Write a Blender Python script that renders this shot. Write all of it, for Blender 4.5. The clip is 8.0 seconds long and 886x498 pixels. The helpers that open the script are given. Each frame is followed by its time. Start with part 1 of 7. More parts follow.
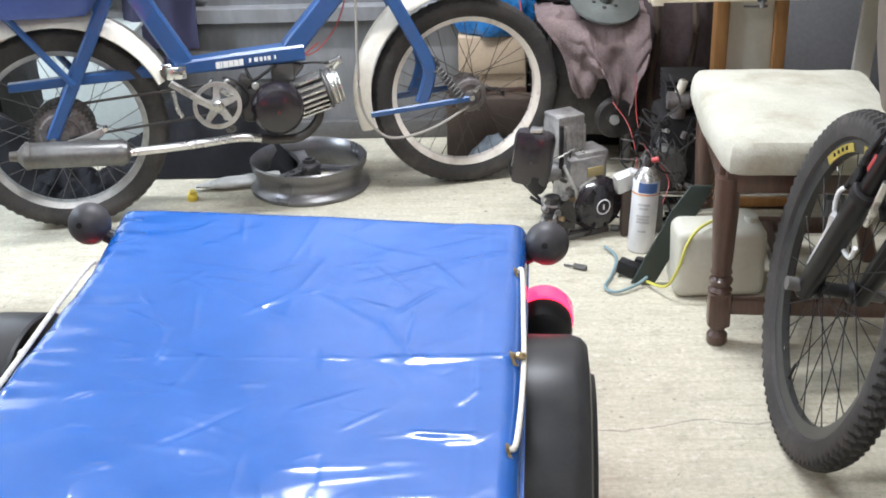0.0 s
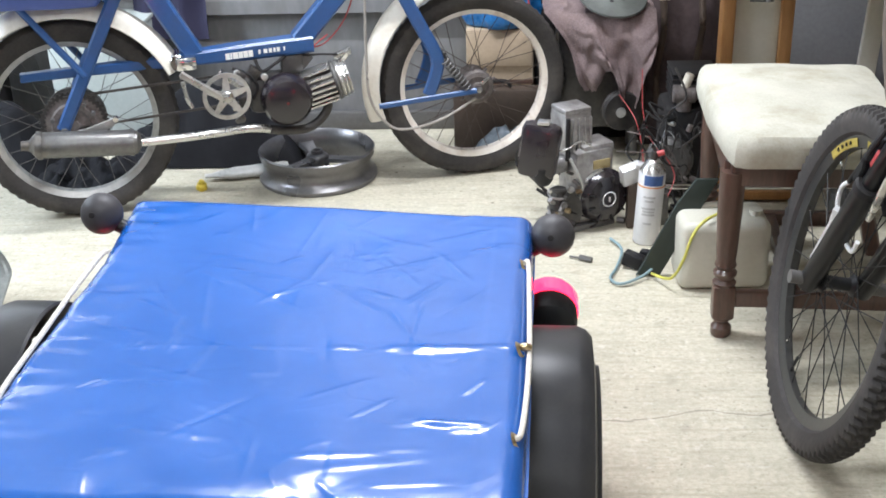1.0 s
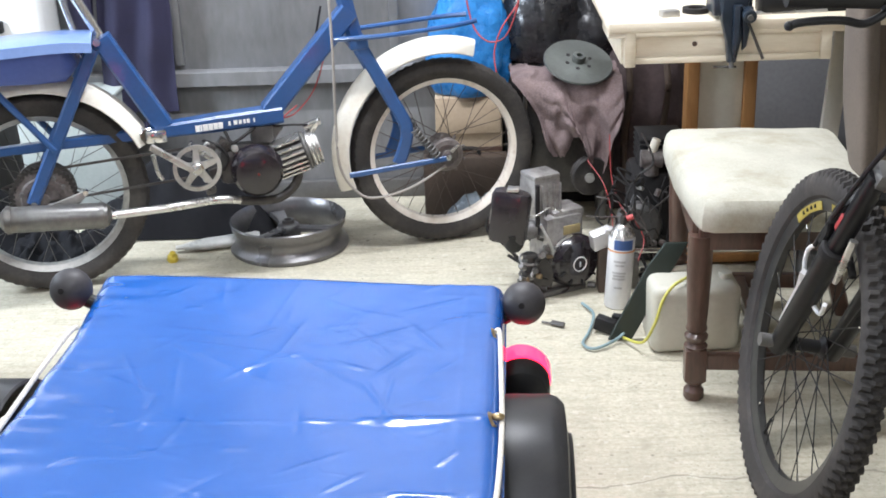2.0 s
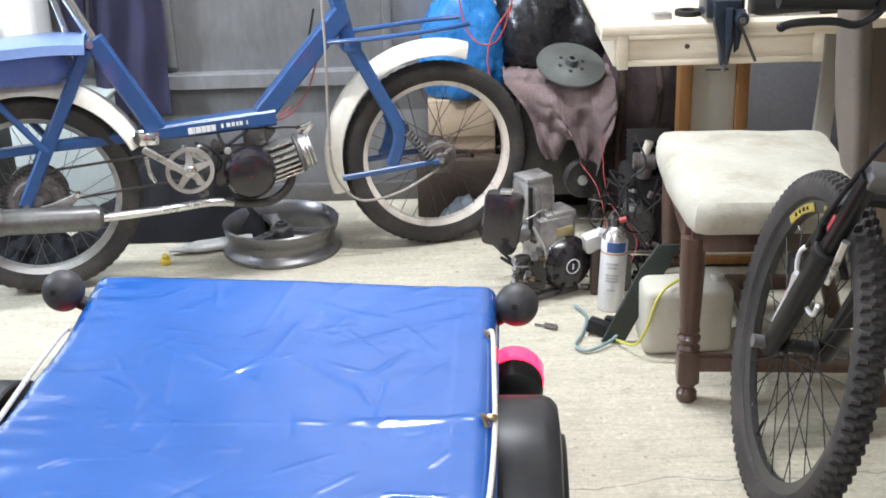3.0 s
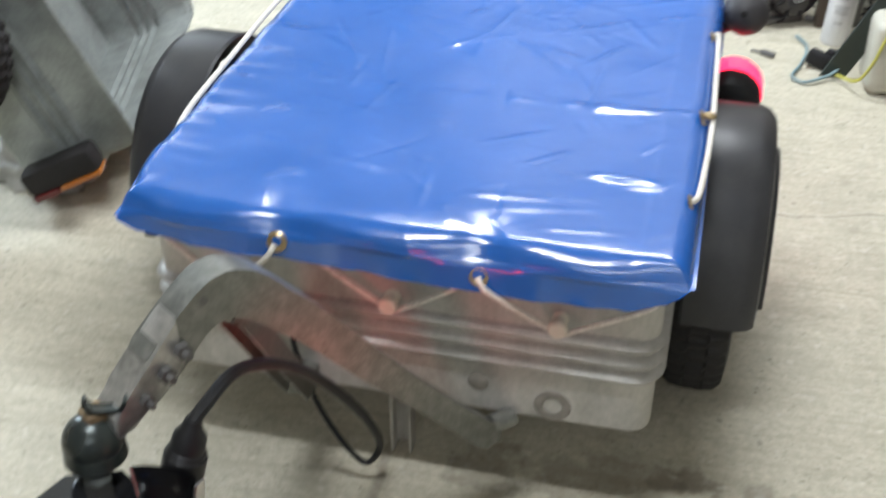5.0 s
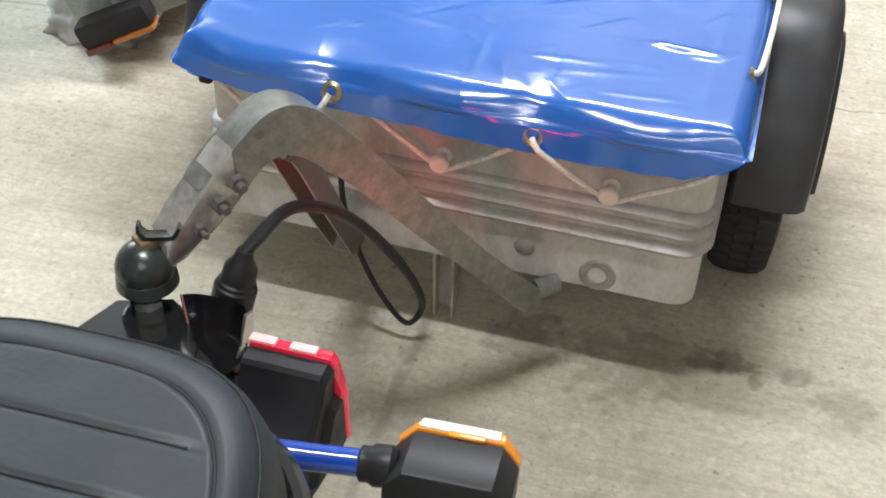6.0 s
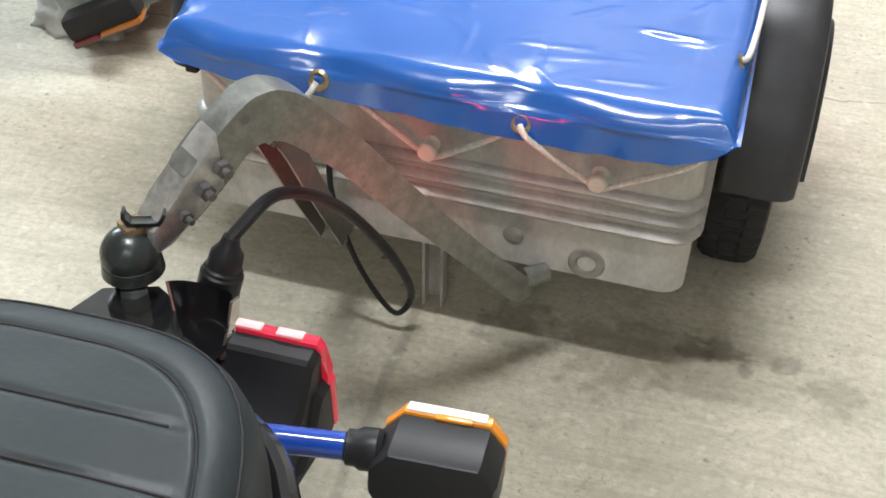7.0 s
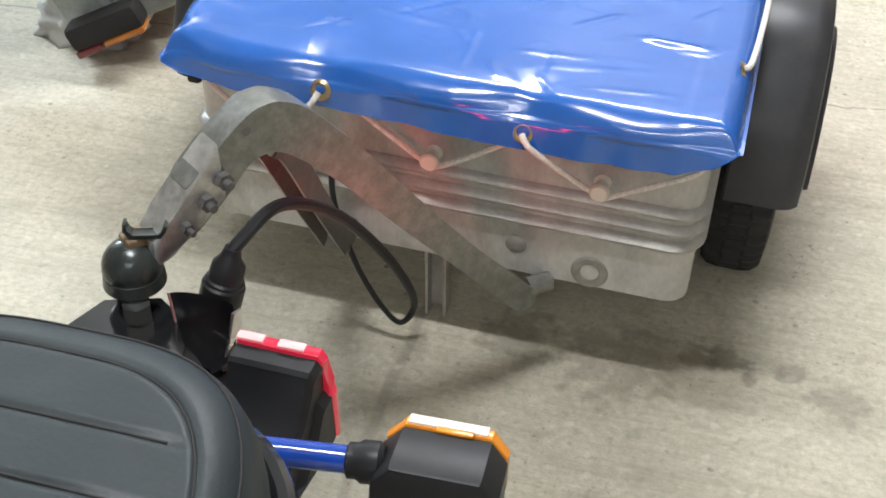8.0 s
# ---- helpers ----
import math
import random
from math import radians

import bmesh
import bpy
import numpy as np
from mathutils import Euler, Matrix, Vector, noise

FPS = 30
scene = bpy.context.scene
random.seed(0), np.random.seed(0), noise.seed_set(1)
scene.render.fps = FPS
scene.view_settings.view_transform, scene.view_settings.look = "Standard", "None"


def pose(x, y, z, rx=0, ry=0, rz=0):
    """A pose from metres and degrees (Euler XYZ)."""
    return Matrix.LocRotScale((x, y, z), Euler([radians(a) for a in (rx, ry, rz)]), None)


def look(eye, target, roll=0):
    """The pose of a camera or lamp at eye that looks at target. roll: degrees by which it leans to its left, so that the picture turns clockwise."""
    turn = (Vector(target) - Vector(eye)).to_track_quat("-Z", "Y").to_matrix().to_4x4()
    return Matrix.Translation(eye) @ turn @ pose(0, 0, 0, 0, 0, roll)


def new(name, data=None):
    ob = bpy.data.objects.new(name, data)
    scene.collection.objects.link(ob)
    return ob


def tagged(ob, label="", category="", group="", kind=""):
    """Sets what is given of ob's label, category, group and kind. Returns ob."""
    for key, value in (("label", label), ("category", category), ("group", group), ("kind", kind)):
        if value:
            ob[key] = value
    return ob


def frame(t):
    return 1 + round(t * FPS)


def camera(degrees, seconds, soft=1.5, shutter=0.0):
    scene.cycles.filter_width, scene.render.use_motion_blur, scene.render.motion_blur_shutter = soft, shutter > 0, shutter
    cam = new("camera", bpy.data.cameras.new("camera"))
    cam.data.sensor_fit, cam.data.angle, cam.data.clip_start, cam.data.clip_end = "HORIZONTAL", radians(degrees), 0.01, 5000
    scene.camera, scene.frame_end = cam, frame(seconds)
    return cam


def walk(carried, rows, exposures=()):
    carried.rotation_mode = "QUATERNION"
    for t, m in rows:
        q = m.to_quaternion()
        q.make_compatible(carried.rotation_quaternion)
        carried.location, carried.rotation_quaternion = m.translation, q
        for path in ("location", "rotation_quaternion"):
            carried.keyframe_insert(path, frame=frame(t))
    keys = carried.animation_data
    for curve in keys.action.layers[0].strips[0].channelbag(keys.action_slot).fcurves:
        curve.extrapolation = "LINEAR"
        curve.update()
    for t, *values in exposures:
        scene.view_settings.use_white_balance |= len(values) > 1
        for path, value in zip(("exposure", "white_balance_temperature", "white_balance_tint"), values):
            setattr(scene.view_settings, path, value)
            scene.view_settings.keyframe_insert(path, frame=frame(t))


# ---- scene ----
cam = camera(40.7, 8.0, shutter=0.5, soft=1.75)
PATH = [
    (0, (0.111, 0.161, 1.264), (0.013, 1.977, 0.43), -2.0),
    (0.5, (0.113, 0.136, 1.273), (0.012, 1.943, 0.423), -2.0),
    (1, (0.11, 0.138, 1.278), (0.002, 1.946, 0.429), -1.8),
    (1.5, (0.116, 0.138, 1.29), (0.036, 1.983, 0.522), -2.2),
    (3, (0.116, 0.136, 1.284), (0.065, 1.99, 0.538), -2.1),
    (3.5, (0.11, 0.128, 1.283), (0.029, 1.976, 0.522), -2.1),
    (4, (0.093, 0.118, 1.275), (-0.062, 1.947, 0.481), -1.7),
    (4.5, (0.08, 0.109, 1.255), (-0.161, 1.884, 0.365), -1.5),
    (4.7, (0.076, 0.11, 1.236), (-0.197, 1.829, 0.242), -0.8),
    (4.9, (0.071, 0.106, 1.22), (-0.235, 1.756, 0.130), -0.3),
    (5, (0.069, 0.104, 1.213), (-0.263, 1.728, 0.079), 0.1),
    (5.1, (0.067, 0.102, 1.207), (-0.283, 1.708, 0.061), 0.4),
    (5.2, (0.066, 0.1, 1.202), (-0.304, 1.681, 0.031), 0.6),
    (6.3, (0.059, 0.07, 1.16), (-0.299, 1.576, -0.106), 2.4),
    (6.5, (0.06, 0.072, 1.157), (-0.293, 1.578, -0.112), 2.3),
    (7, (0.066, 0.072, 1.156), (-0.288, 1.582, -0.107), 2.1),
    (7.5, (0.069, 0.076, 1.16), (-0.286, 1.585, -0.104), 1.7),
    (8, (0.068, 0.077, 1.159), (-0.296, 1.59, -0.097), 1.7),
]
walk(cam, [(t, look(eye, target, roll)) for t, eye, target, roll in PATH],
     exposures=[(0, 0.03, 6300, 12), (3.4, 0.0, 6350, 13), (4.2, -0.04, 6350, 11), (5.0, -0.13, 6350, 9), (6.3, 0.17, 6550, 11), (8, 0.12, 6500, 11)])

# ---- light ----
world = bpy.data.worlds.new("world")
scene.world = world
world.use_nodes = True
world.node_tree.nodes["Background"].inputs[0].default_value = (0.75, 0.85, 1.0, 1)
world.node_tree.nodes["Background"].inputs[1].default_value = 0.05


def area_lamp(name, m, sx, sy, watts, colour):
    data = bpy.data.lights.new(name, "AREA")
    data.shape, data.size, data.size_y, data.energy, data.color = "RECTANGLE", sx, sy, watts, colour
    ob = new(name, data)
    ob.matrix_basis = m
    return ob


# the third tube is an unseen fill lamp, added to brighten front-facing sides
TUBES = [(-0.28, 0.62, 2.36), (-0.10, 2.85, 2.36), (0.20, -1.45, 2.36)]
TUBE_WATTS = (29, 67, 17)
TUBE_LENGTHS = (0.55, 1.2, 1.2)
for (lx, ly, lz), watts, length in zip(TUBES, TUBE_WATTS, TUBE_LENGTHS):
    area_lamp("tube_light", look((lx, ly, lz - 0.06), (lx, ly, 0)), length, 0.08, watts, (0.965, 1.0, 1.04))
area_lamp("window_light", look((-2.66, 2.7, 1.55), (-1.5, 3.5, 0.7)), 0.95, 0.85, 138, (0.76, 0.88, 1.0))
area_lamp("tail_bulb", look((-0.262, 0.80, 0.385), (-0.25, 1.25, 0.47)), 0.07, 0.03, 0.21, (1.0, 0.03, 0.03)).data.spread = math.radians(80)


# ---- materials ----
def mat(name, c1, c2=None, rough=0.5, metal=0.0, scale=8.0, fine=90.0, bump=0.15, rough_var=0.12, stain=None, stain_amount=0.0,
        stain_scale=3.0, coat=0.0, emit=None, strength=0.0, stretch=(1, 1, 1), per_object=0.0, dist=0.002, spec=0.5):
    m = bpy.data.materials.new(name)
    m.use_nodes = True
    nt = m.node_tree
    n, l = nt.nodes, nt.links
    bsdf = n["Principled BSDF"]
    c2 = c2 or tuple(min(1, c * 0.75) for c in c1)
    tc = n.new("ShaderNodeTexCoord")
    mp = n.new("ShaderNodeMapping")
    mp.inputs["Scale"].default_value = stretch
    l.new(tc.outputs["Object"], mp.inputs[0])
    big = n.new("ShaderNodeTexNoise")
    big.inputs["Scale"].default_value, big.inputs["Detail"].default_value = scale, 6
    l.new(mp.outputs[0], big.inputs["Vector"])
    small = n.new("ShaderNodeTexNoise")
    small.inputs["Scale"].default_value, small.inputs["Detail"].default_value = fine, 4
    l.new(mp.outputs[0], small.inputs["Vector"])
    ramp = n.new("ShaderNodeValToRGB")
    ramp.color_ramp.elements[0].position, ramp.color_ramp.elements[1].position = 0.35, 0.65
    ramp.color_ramp.elements[0].color, ramp.color_ramp.elements[1].color = (*c2, 1), (*c1, 1)
    add = n.new("ShaderNodeMath")
    add.operation = "MULTIPLY_ADD"
    add.inputs[1].default_value, add.inputs[2].default_value = 0.35, 0.0
    l.new(small.outputs["Fac"], add.inputs[0])
    mix = n.new("ShaderNodeMath")
    mix.operation = "MULTIPLY_ADD"
    mix.inputs[1].default_value = 0.65
    l.new(big.outputs["Fac"], mix.inputs[0])
    l.new(add.outputs[0], mix.inputs[2])
    l.new(mix.outputs[0], ramp.inputs[0])
    col = ramp.outputs[0]
    if stain_amount > 0:
        sn = n.new("ShaderNodeTexNoise")
        sn.inputs["Scale"].default_value, sn.inputs["Detail"].default_value = stain_scale, 8
        sn.inputs["Roughness"].default_value = 0.65
        l.new(mp.outputs[0], sn.inputs["Vector"])
        sr = n.new("ShaderNodeValToRGB")
        sr.color_ramp.elements[0].position, sr.color_ramp.elements[1].position = 0.5, 0.72
        sr.color_ramp.elements[0].color, sr.color_ramp.elements[1].color = (0, 0, 0, 1), (stain_amount,) * 3 + (1,)
        l.new(sn.outputs["Fac"], sr.inputs[0])
        mx = n.new("ShaderNodeMix")
        mx.data_type = "RGBA"
        l.new(sr.outputs[0], mx.inputs[0])
        l.new(col, mx.inputs[6])
        mx.inputs[7].default_value = (*stain, 1)
        col = mx.outputs[2]
    l.new(col, bsdf.inputs["Base Color"])
    rr = n.new("ShaderNodeMapRange")
    rr.inputs["To Min"].default_value, rr.inputs["To Max"].default_value = max(0.03, rough - rough_var), min(1, rough + rough_var)
    l.new(big.outputs["Fac"], rr.inputs[0])
    l.new(rr.outputs[0], bsdf.inputs["Roughness"])
    bsdf.inputs["Metallic"].default_value = metal
    bsdf.inputs["Specular IOR Level"].default_value = spec
    bsdf.inputs["Coat Weight"].default_value = coat
    bsdf.inputs["Coat Roughness"].default_value = 0.08
    if bump > 0:
        b = n.new("ShaderNodeBump")
        b.inputs["Strength"].default_value, b.inputs["Distance"].default_value = bump, dist
        l.new(mix.outputs[0], b.inputs["Height"])
        l.new(b.outputs[0], bsdf.inputs["Normal"])
    if emit:
        bsdf.inputs["Emission Color"].default_value = (*emit, 1)
        bsdf.inputs["Emission Strength"].default_value = strength
    return m


def floor_material():
    """Rough trowelled concrete, with streaks, stains, pits and one long crack."""
    m = mat("concrete_floor", (0.57, 0.53, 0.42), (0.41, 0.38, 0.29), rough=0.72, scale=90, fine=300, bump=0.7, stain=(0.24, 0.215, 0.16),
            stain_amount=0.32, stain_scale=13, stretch=(1, 1.1, 1), dist=0.003)
    n, l = m.node_tree.nodes, m.node_tree.links
    bsdf = n["Principled BSDF"]
    src = bsdf.inputs["Base Color"].links[0].from_socket
    tc = n.new("ShaderNodeTexCoord")

    def line(ax, ay, bx, by, wob, width, lo, hi):
        """A wandering thin line from a to b."""
        L = math.hypot(bx - ax, by - ay)
        mp = n.new("ShaderNodeMapping")
        mp.vector_type = "TEXTURE"
        mp.inputs["Location"].default_value = (ax, ay, 0)
        mp.inputs["Rotation"].default_value = (0, 0, math.atan2(by - ay, bx - ax))
        l.new(tc.outputs["Object"], mp.inputs[0])
        nz = n.new("ShaderNodeTexNoise")
        nz.inputs["Scale"].default_value, nz.inputs["Detail"].default_value = 7, 8
        l.new(tc.outputs["Object"], nz.inputs["Vector"])
        sep = n.new("ShaderNodeSeparateXYZ")
        l.new(mp.outputs[0], sep.inputs[0])
        off = n.new("ShaderNodeMath")
        off.operation = "MULTIPLY_ADD"
        off.inputs[1].default_value, off.inputs[2].default_value = wob, -wob / 2
        l.new(nz.outputs["Fac"], off.inputs[0])
        su = n.new("ShaderNodeMath")
        l.new(sep.outputs[1], su.inputs[0])
        l.new(off.outputs[0], su.inputs[1])
        ab = n.new("ShaderNodeMath")
        ab.operation = "ABSOLUTE"
        l.new(su.outputs[0], ab.inputs[0])
        r = n.new("ShaderNodeMapRange")
        r.inputs["From Min"].default_value, r.inputs["From Max"].default_value = width * 0.4, width
        r.inputs["To Min"].default_value, r.inputs["To Max"].default_value = hi, 0
        l.new(ab.outputs[0], r.inputs[0])
        ends = []
        for lim, op in ((0.0, "GREATER_THAN"), (L, "LESS_THAN")):
            e = n.new("ShaderNodeMath")
            e.operation = op
            e.inputs[1].default_value = lim
            l.new(sep.outputs[0], e.inputs[0])
            ends.append(e)
        p = r.outputs[0]
        for e in ends:
            mu = n.new("ShaderNodeMath")
            mu.operation = "MULTIPLY"
            l.new(p, mu.inputs[0])
            l.new(e.outputs[0], mu.inputs[1])
            p = mu.outputs[0]
        return p

    def darken(src, fac, colour):
        mx = n.new("ShaderNodeMix")
        mx.data_type = "RGBA"
        l.new(fac, mx.inputs[0])
        l.new(src, mx.inputs[6])
        mx.inputs[7].default_value = (*colour, 1)
        return mx.outputs[2]

    src = darken(src, line(-1.6, 1.97, 1.9, 2.19, 0.09, 0.0035, 0, 0.6), (0.12, 0.10, 0.08))
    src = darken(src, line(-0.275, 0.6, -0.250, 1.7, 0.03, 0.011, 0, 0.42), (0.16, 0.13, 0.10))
    # broad dull patches from wear
    bn = n.new("ShaderNodeTexNoise")
    bn.inputs["Scale"].default_value, bn.inputs["Detail"].default_value, bn.inputs["Roughness"].default_value = 2.6, 9, 0.68
    l.new(tc.outputs["Object"], bn.inputs["Vector"])
    br = n.new("ShaderNodeMapRange")
    br.inputs["From Min"].default_value, br.inputs["From Max"].default_value = 0.46, 0.72
    br.inputs["To Min"].default_value, br.inputs["To Max"].default_value = 0.0, 0.55
    l.new(bn.outputs["Fac"], br.inputs[0])
    src = darken(src, br.outputs[0], (0.29, 0.275, 0.215))
    # small blotches
    for bs, lo, hi, amt, colour in ((24, 0.60, 0.69, 0.28, (0.23, 0.205, 0.15)), (62, 0.60, 0.70, 0.32, (0.20, 0.18, 0.13)), (40, 0.60, 0.70, 0.35, (0.72, 0.70, 0.62))):
        tn = n.new("ShaderNodeTexNoise")
        tn.inputs["Scale"].default_value, tn.inputs["Detail"].default_value = bs, 5
        l.new(tc.outputs["Object"], tn.inputs["Vector"])
        tr = n.new("ShaderNodeMapRange")
        tr.inputs["From Min"].default_value, tr.inputs["From Max"].default_value = lo, hi
        tr.inputs["To Min"].default_value, tr.inputs["To Max"].default_value = 0.0, amt
        l.new(tn.outputs["Fac"], tr.inputs[0])
        src = darken(src, tr.outputs[0], colour)
    # small dark grit and pits
    v = n.new("ShaderNodeTexVoronoi")
    v.inputs["Scale"].default_value = 16
    l.new(tc.outputs["Object"], v.inputs["Vector"])
    vr = n.new("ShaderNodeMapRange")
    vr.inputs["From Min"].default_value, vr.inputs["From Max"].default_value = 0.05, 0.10
    vr.inputs["To Min"].default_value, vr.inputs["To Max"].default_value = 0.75, 0.0
    l.new(v.outputs["Distance"], vr.inputs[0])
    nz = n.new("ShaderNodeTexNoise")
    nz.inputs["Scale"].default_value = 4
    l.new(tc.outputs["Object"], nz.inputs["Vector"])
    gate = n.new("ShaderNodeMapRange")
    gate.inputs["From Min"].default_value, gate.inputs["From Max"].default_value = 0.48, 0.6
    l.new(nz.outputs["Fac"], gate.inputs[0])
    mu = n.new("ShaderNodeMath")
    mu.operation = "MULTIPLY"
    l.new(vr.outputs[0], mu.inputs[0])
    l.new(gate.outputs[0], mu.inputs[1])
    src = darken(src, mu.outputs[0], (0.11, 0.09, 0.07))
    # fine dark specks
    for vs, r0, r1, amt, gs in ((55, 0.07, 0.20, 0.62, 9), (28, 0.04, 0.13, 0.8, 13), (95, 0.10, 0.26, 0.4, 6)):
        v2 = n.new("ShaderNodeTexVoronoi")
        v2.inputs["Scale"].default_value = vs
        wz = n.new("ShaderNodeTexNoise")
        wz.inputs["Scale"].default_value, wz.inputs["Detail"].default_value = vs * 1.3, 3
        l.new(tc.outputs["Object"], wz.inputs["Vector"])
        wm = n.new("ShaderNodeMix")
        wm.data_type = "VECTOR"
        wm.inputs[0].default_value = 0.9 / vs
        l.new(tc.outputs["Object"], wm.inputs[4])
        l.new(wz.outputs["Color"], wm.inputs[5])
        l.new(wm.outputs[1], v2.inputs["Vector"])
        v2r = n.new("ShaderNodeMapRange")
        v2r.inputs["From Min"].default_value, v2r.inputs["From Max"].default_value = r0, r1
        v2r.inputs["To Min"].default_value, v2r.inputs["To Max"].default_value = amt, 0.0
        l.new(v2.outputs["Distance"], v2r.inputs[0])
        g2 = n.new("ShaderNodeTexNoise")
        g2.inputs["Scale"].default_value = gs
        l.new(tc.outputs["Object"], g2.inputs["Vector"])
        g2r = n.new("ShaderNodeMapRange")
        g2r.inputs["From Min"].default_value, g2r.inputs["From Max"].default_value = 0.53, 0.62
        l.new(g2.outputs["Fac"], g2r.inputs[0])
        m2 = n.new("ShaderNodeMath")
        m2.operation = "MULTIPLY"
        l.new(v2r.outputs[0], m2.inputs[0])
        l.new(g2r.outputs[0], m2.inputs[1])
        src = darken(src, m2.outputs[0], (0.13, 0.115, 0.085))
    # trowel streaks
    sm = n.new("ShaderNodeMapping")
    sm.inputs["Rotation"].default_value = (0, 0, radians(-12))
    sm.inputs["Scale"].default_value = (4.5, 48, 1)
    l.new(tc.outputs["Object"], sm.inputs[0])
    sn = n.new("ShaderNodeTexNoise")
    sn.inputs["Scale"].default_value, sn.inputs["Detail"].default_value, sn.inputs["Roughness"].default_value = 1.0, 8, 0.75
    l.new(sm.outputs[0], sn.inputs["Vector"])
    sr = n.new("ShaderNodeMapRange")
    sr.inputs["From Min"].default_value, sr.inputs["From Max"].default_value = 0.48, 0.68
    sr.inputs["To Min"].default_value, sr.inputs["To Max"].default_value = 0.0, 0.55
    l.new(sn.outputs["Fac"], sr.inputs[0])
    src = darken(src, sr.outputs[0], (0.30, 0.262, 0.19))
    # damp, oily drips with ragged edges
    dz = n.new("ShaderNodeTexNoise")
    dz.inputs["Scale"].default_value, dz.inputs["Detail"].default_value = 34, 4
    l.new(tc.outputs["Object"], dz.inputs["Vector"])
    for dx, dy, dr, amt in ((0.134, 1.335, 0.030, 0.6), (0.178, 1.350, 0.034, 0.6), (0.205, 1.315, 0.018, 0.5), (0.262, 1.345, 0.03, 0.4), (0.02, 1.30, 0.10, 0.35), (-0.12, 1.32, 0.06, 0.4), (0.33, 1.30, 0.05, 0.35)):
        dd = n.new("ShaderNodeVectorMath")
        dd.operation = "DISTANCE"
        dd.inputs[1].default_value = (dx, dy, 0)
        l.new(tc.outputs["Object"], dd.inputs[0])
        da = n.new("ShaderNodeMath")
        da.operation = "MULTIPLY_ADD"
        da.inputs[1].default_value = dr * 2.4
        l.new(dz.outputs["Fac"], da.inputs[0])
        l.new(dd.outputs["Value"], da.inputs[2])
        dm = n.new("ShaderNodeMapRange")
        dm.inputs["From Min"].default_value, dm.inputs["From Max"].default_value = dr * 1.75, dr * 2.15
        dm.inputs["To Min"].default_value, dm.inputs["To Max"].default_value = amt, 0.0
        l.new(da.outputs[0], dm.inputs[0])
        src = darken(src, dm.outputs[0], (0.13, 0.105, 0.075))
    # an old oil stain
    ob = n.new("ShaderNodeVectorMath")
    ob.operation = "DISTANCE"
    ob.inputs[1].default_value = (0.13, 1.30, 0)
    l.new(tc.outputs["Object"], ob.inputs[0])
    oz = n.new("ShaderNodeMath")
    oz.operation = "MULTIPLY_ADD"
    oz.inputs[1].default_value = 0.28
    l.new(nz.outputs["Fac"], oz.inputs[0])
    l.new(ob.outputs["Value"], oz.inputs[2])
    orr = n.new("ShaderNodeMapRange")
    orr.inputs["From Min"].default_value, orr.inputs["From Max"].default_value = 0.14, 0.24
    orr.inputs["To Min"].default_value, orr.inputs["To Max"].default_value = 0.55, 0.0
    l.new(oz.outputs[0], orr.inputs[0])
    src = darken(src, orr.outputs[0], (0.17, 0.14, 0.10))
    l.new(src, bsdf.inputs["Base Color"])
    return m


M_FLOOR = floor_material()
M_WALL = mat("plaster_wall", (0.50, 0.47, 0.42), (0.40, 0.37, 0.33), rough=0.85, scale=3, bump=0.3, stain=(0.25, 0.22, 0.18), stain_amount=0.5)
M_CEIL = mat("ceiling_paint", (0.72, 0.71, 0.67), (0.63, 0.62, 0.58), rough=0.9, scale=2)
M_STEEL_DOOR = mat("grey_steel_sheet", (0.275, 0.275, 0.28), (0.185, 0.185, 0.19), rough=0.46, metal=0.3, scale=3.5, fine=40, bump=0.12, stain=(0.17, 0.165, 0.16), stain_amount=0.7, stain_scale=4, stretch=(1.4, 1.4, 0.5))
M_DARK_STEEL = mat("dark_steel", (0.16, 0.155, 0.15), (0.11, 0.105, 0.1), rough=0.5, metal=0.4, scale=6)
M_GALV = mat("galvanised_steel", (0.505, 0.487, 0.452), (0.35, 0.336, 0.31), rough=0.42, metal=0.3, scale=30, fine=170, bump=0.35, stain=(0.22, 0.20, 0.16), stain_amount=0.85, stain_scale=9, stretch=(1, 1, 0.6))
M_ZINC_OLD = mat("weathered_greenish_zinc", (0.36, 0.385, 0.37), (0.235, 0.255, 0.245), rough=0.42, metal=0.3, scale=24, fine=150, bump=0.3, stain=(0.16, 0.165, 0.15), stain_amount=0.7, stain_scale=8)
M_GALV_ARM = mat("galvanised_drawbar", (0.235, 0.236, 0.215), (0.15, 0.151, 0.136), rough=0.36, metal=0.6, scale=60, fine=220, bump=0.2, stain=(0.30, 0.30, 0.27), stain_amount=0.35, stain_scale=60)
M_DULLZINC = mat("dirty_dull_zinc", (0.27, 0.245, 0.215), (0.16, 0.145, 0.125), rough=0.7, metal=0.1, scale=50, bump=0.2)
M_BRIGHT = mat("bright_steel", (0.66, 0.65, 0.63), (0.5, 0.49, 0.47), rough=0.28, metal=0.9, scale=20, bump=0.06)
M_CHROME = mat("chrome", (0.78, 0.78, 0.78), (0.66, 0.66, 0.66), rough=0.14, metal=1.0, scale=12, bump=0.03, rough_var=0.06)
M_ALU = mat("cast_aluminium", (0.56, 0.55, 0.53), (0.40, 0.39, 0.37), rough=0.42, metal=0.75, scale=25, bump=0.2, stain=(0.12, 0.11, 0.1), stain_amount=0.5, stain_scale=14)
M_ALU_GREY = mat("grey_painted_rim", (0.21, 0.207, 0.212), (0.15, 0.147, 0.152), rough=0.30, metal=0.7, scale=12, bump=0.06, stain=(0.14, 0.13, 0.12), stain_amount=0.5)
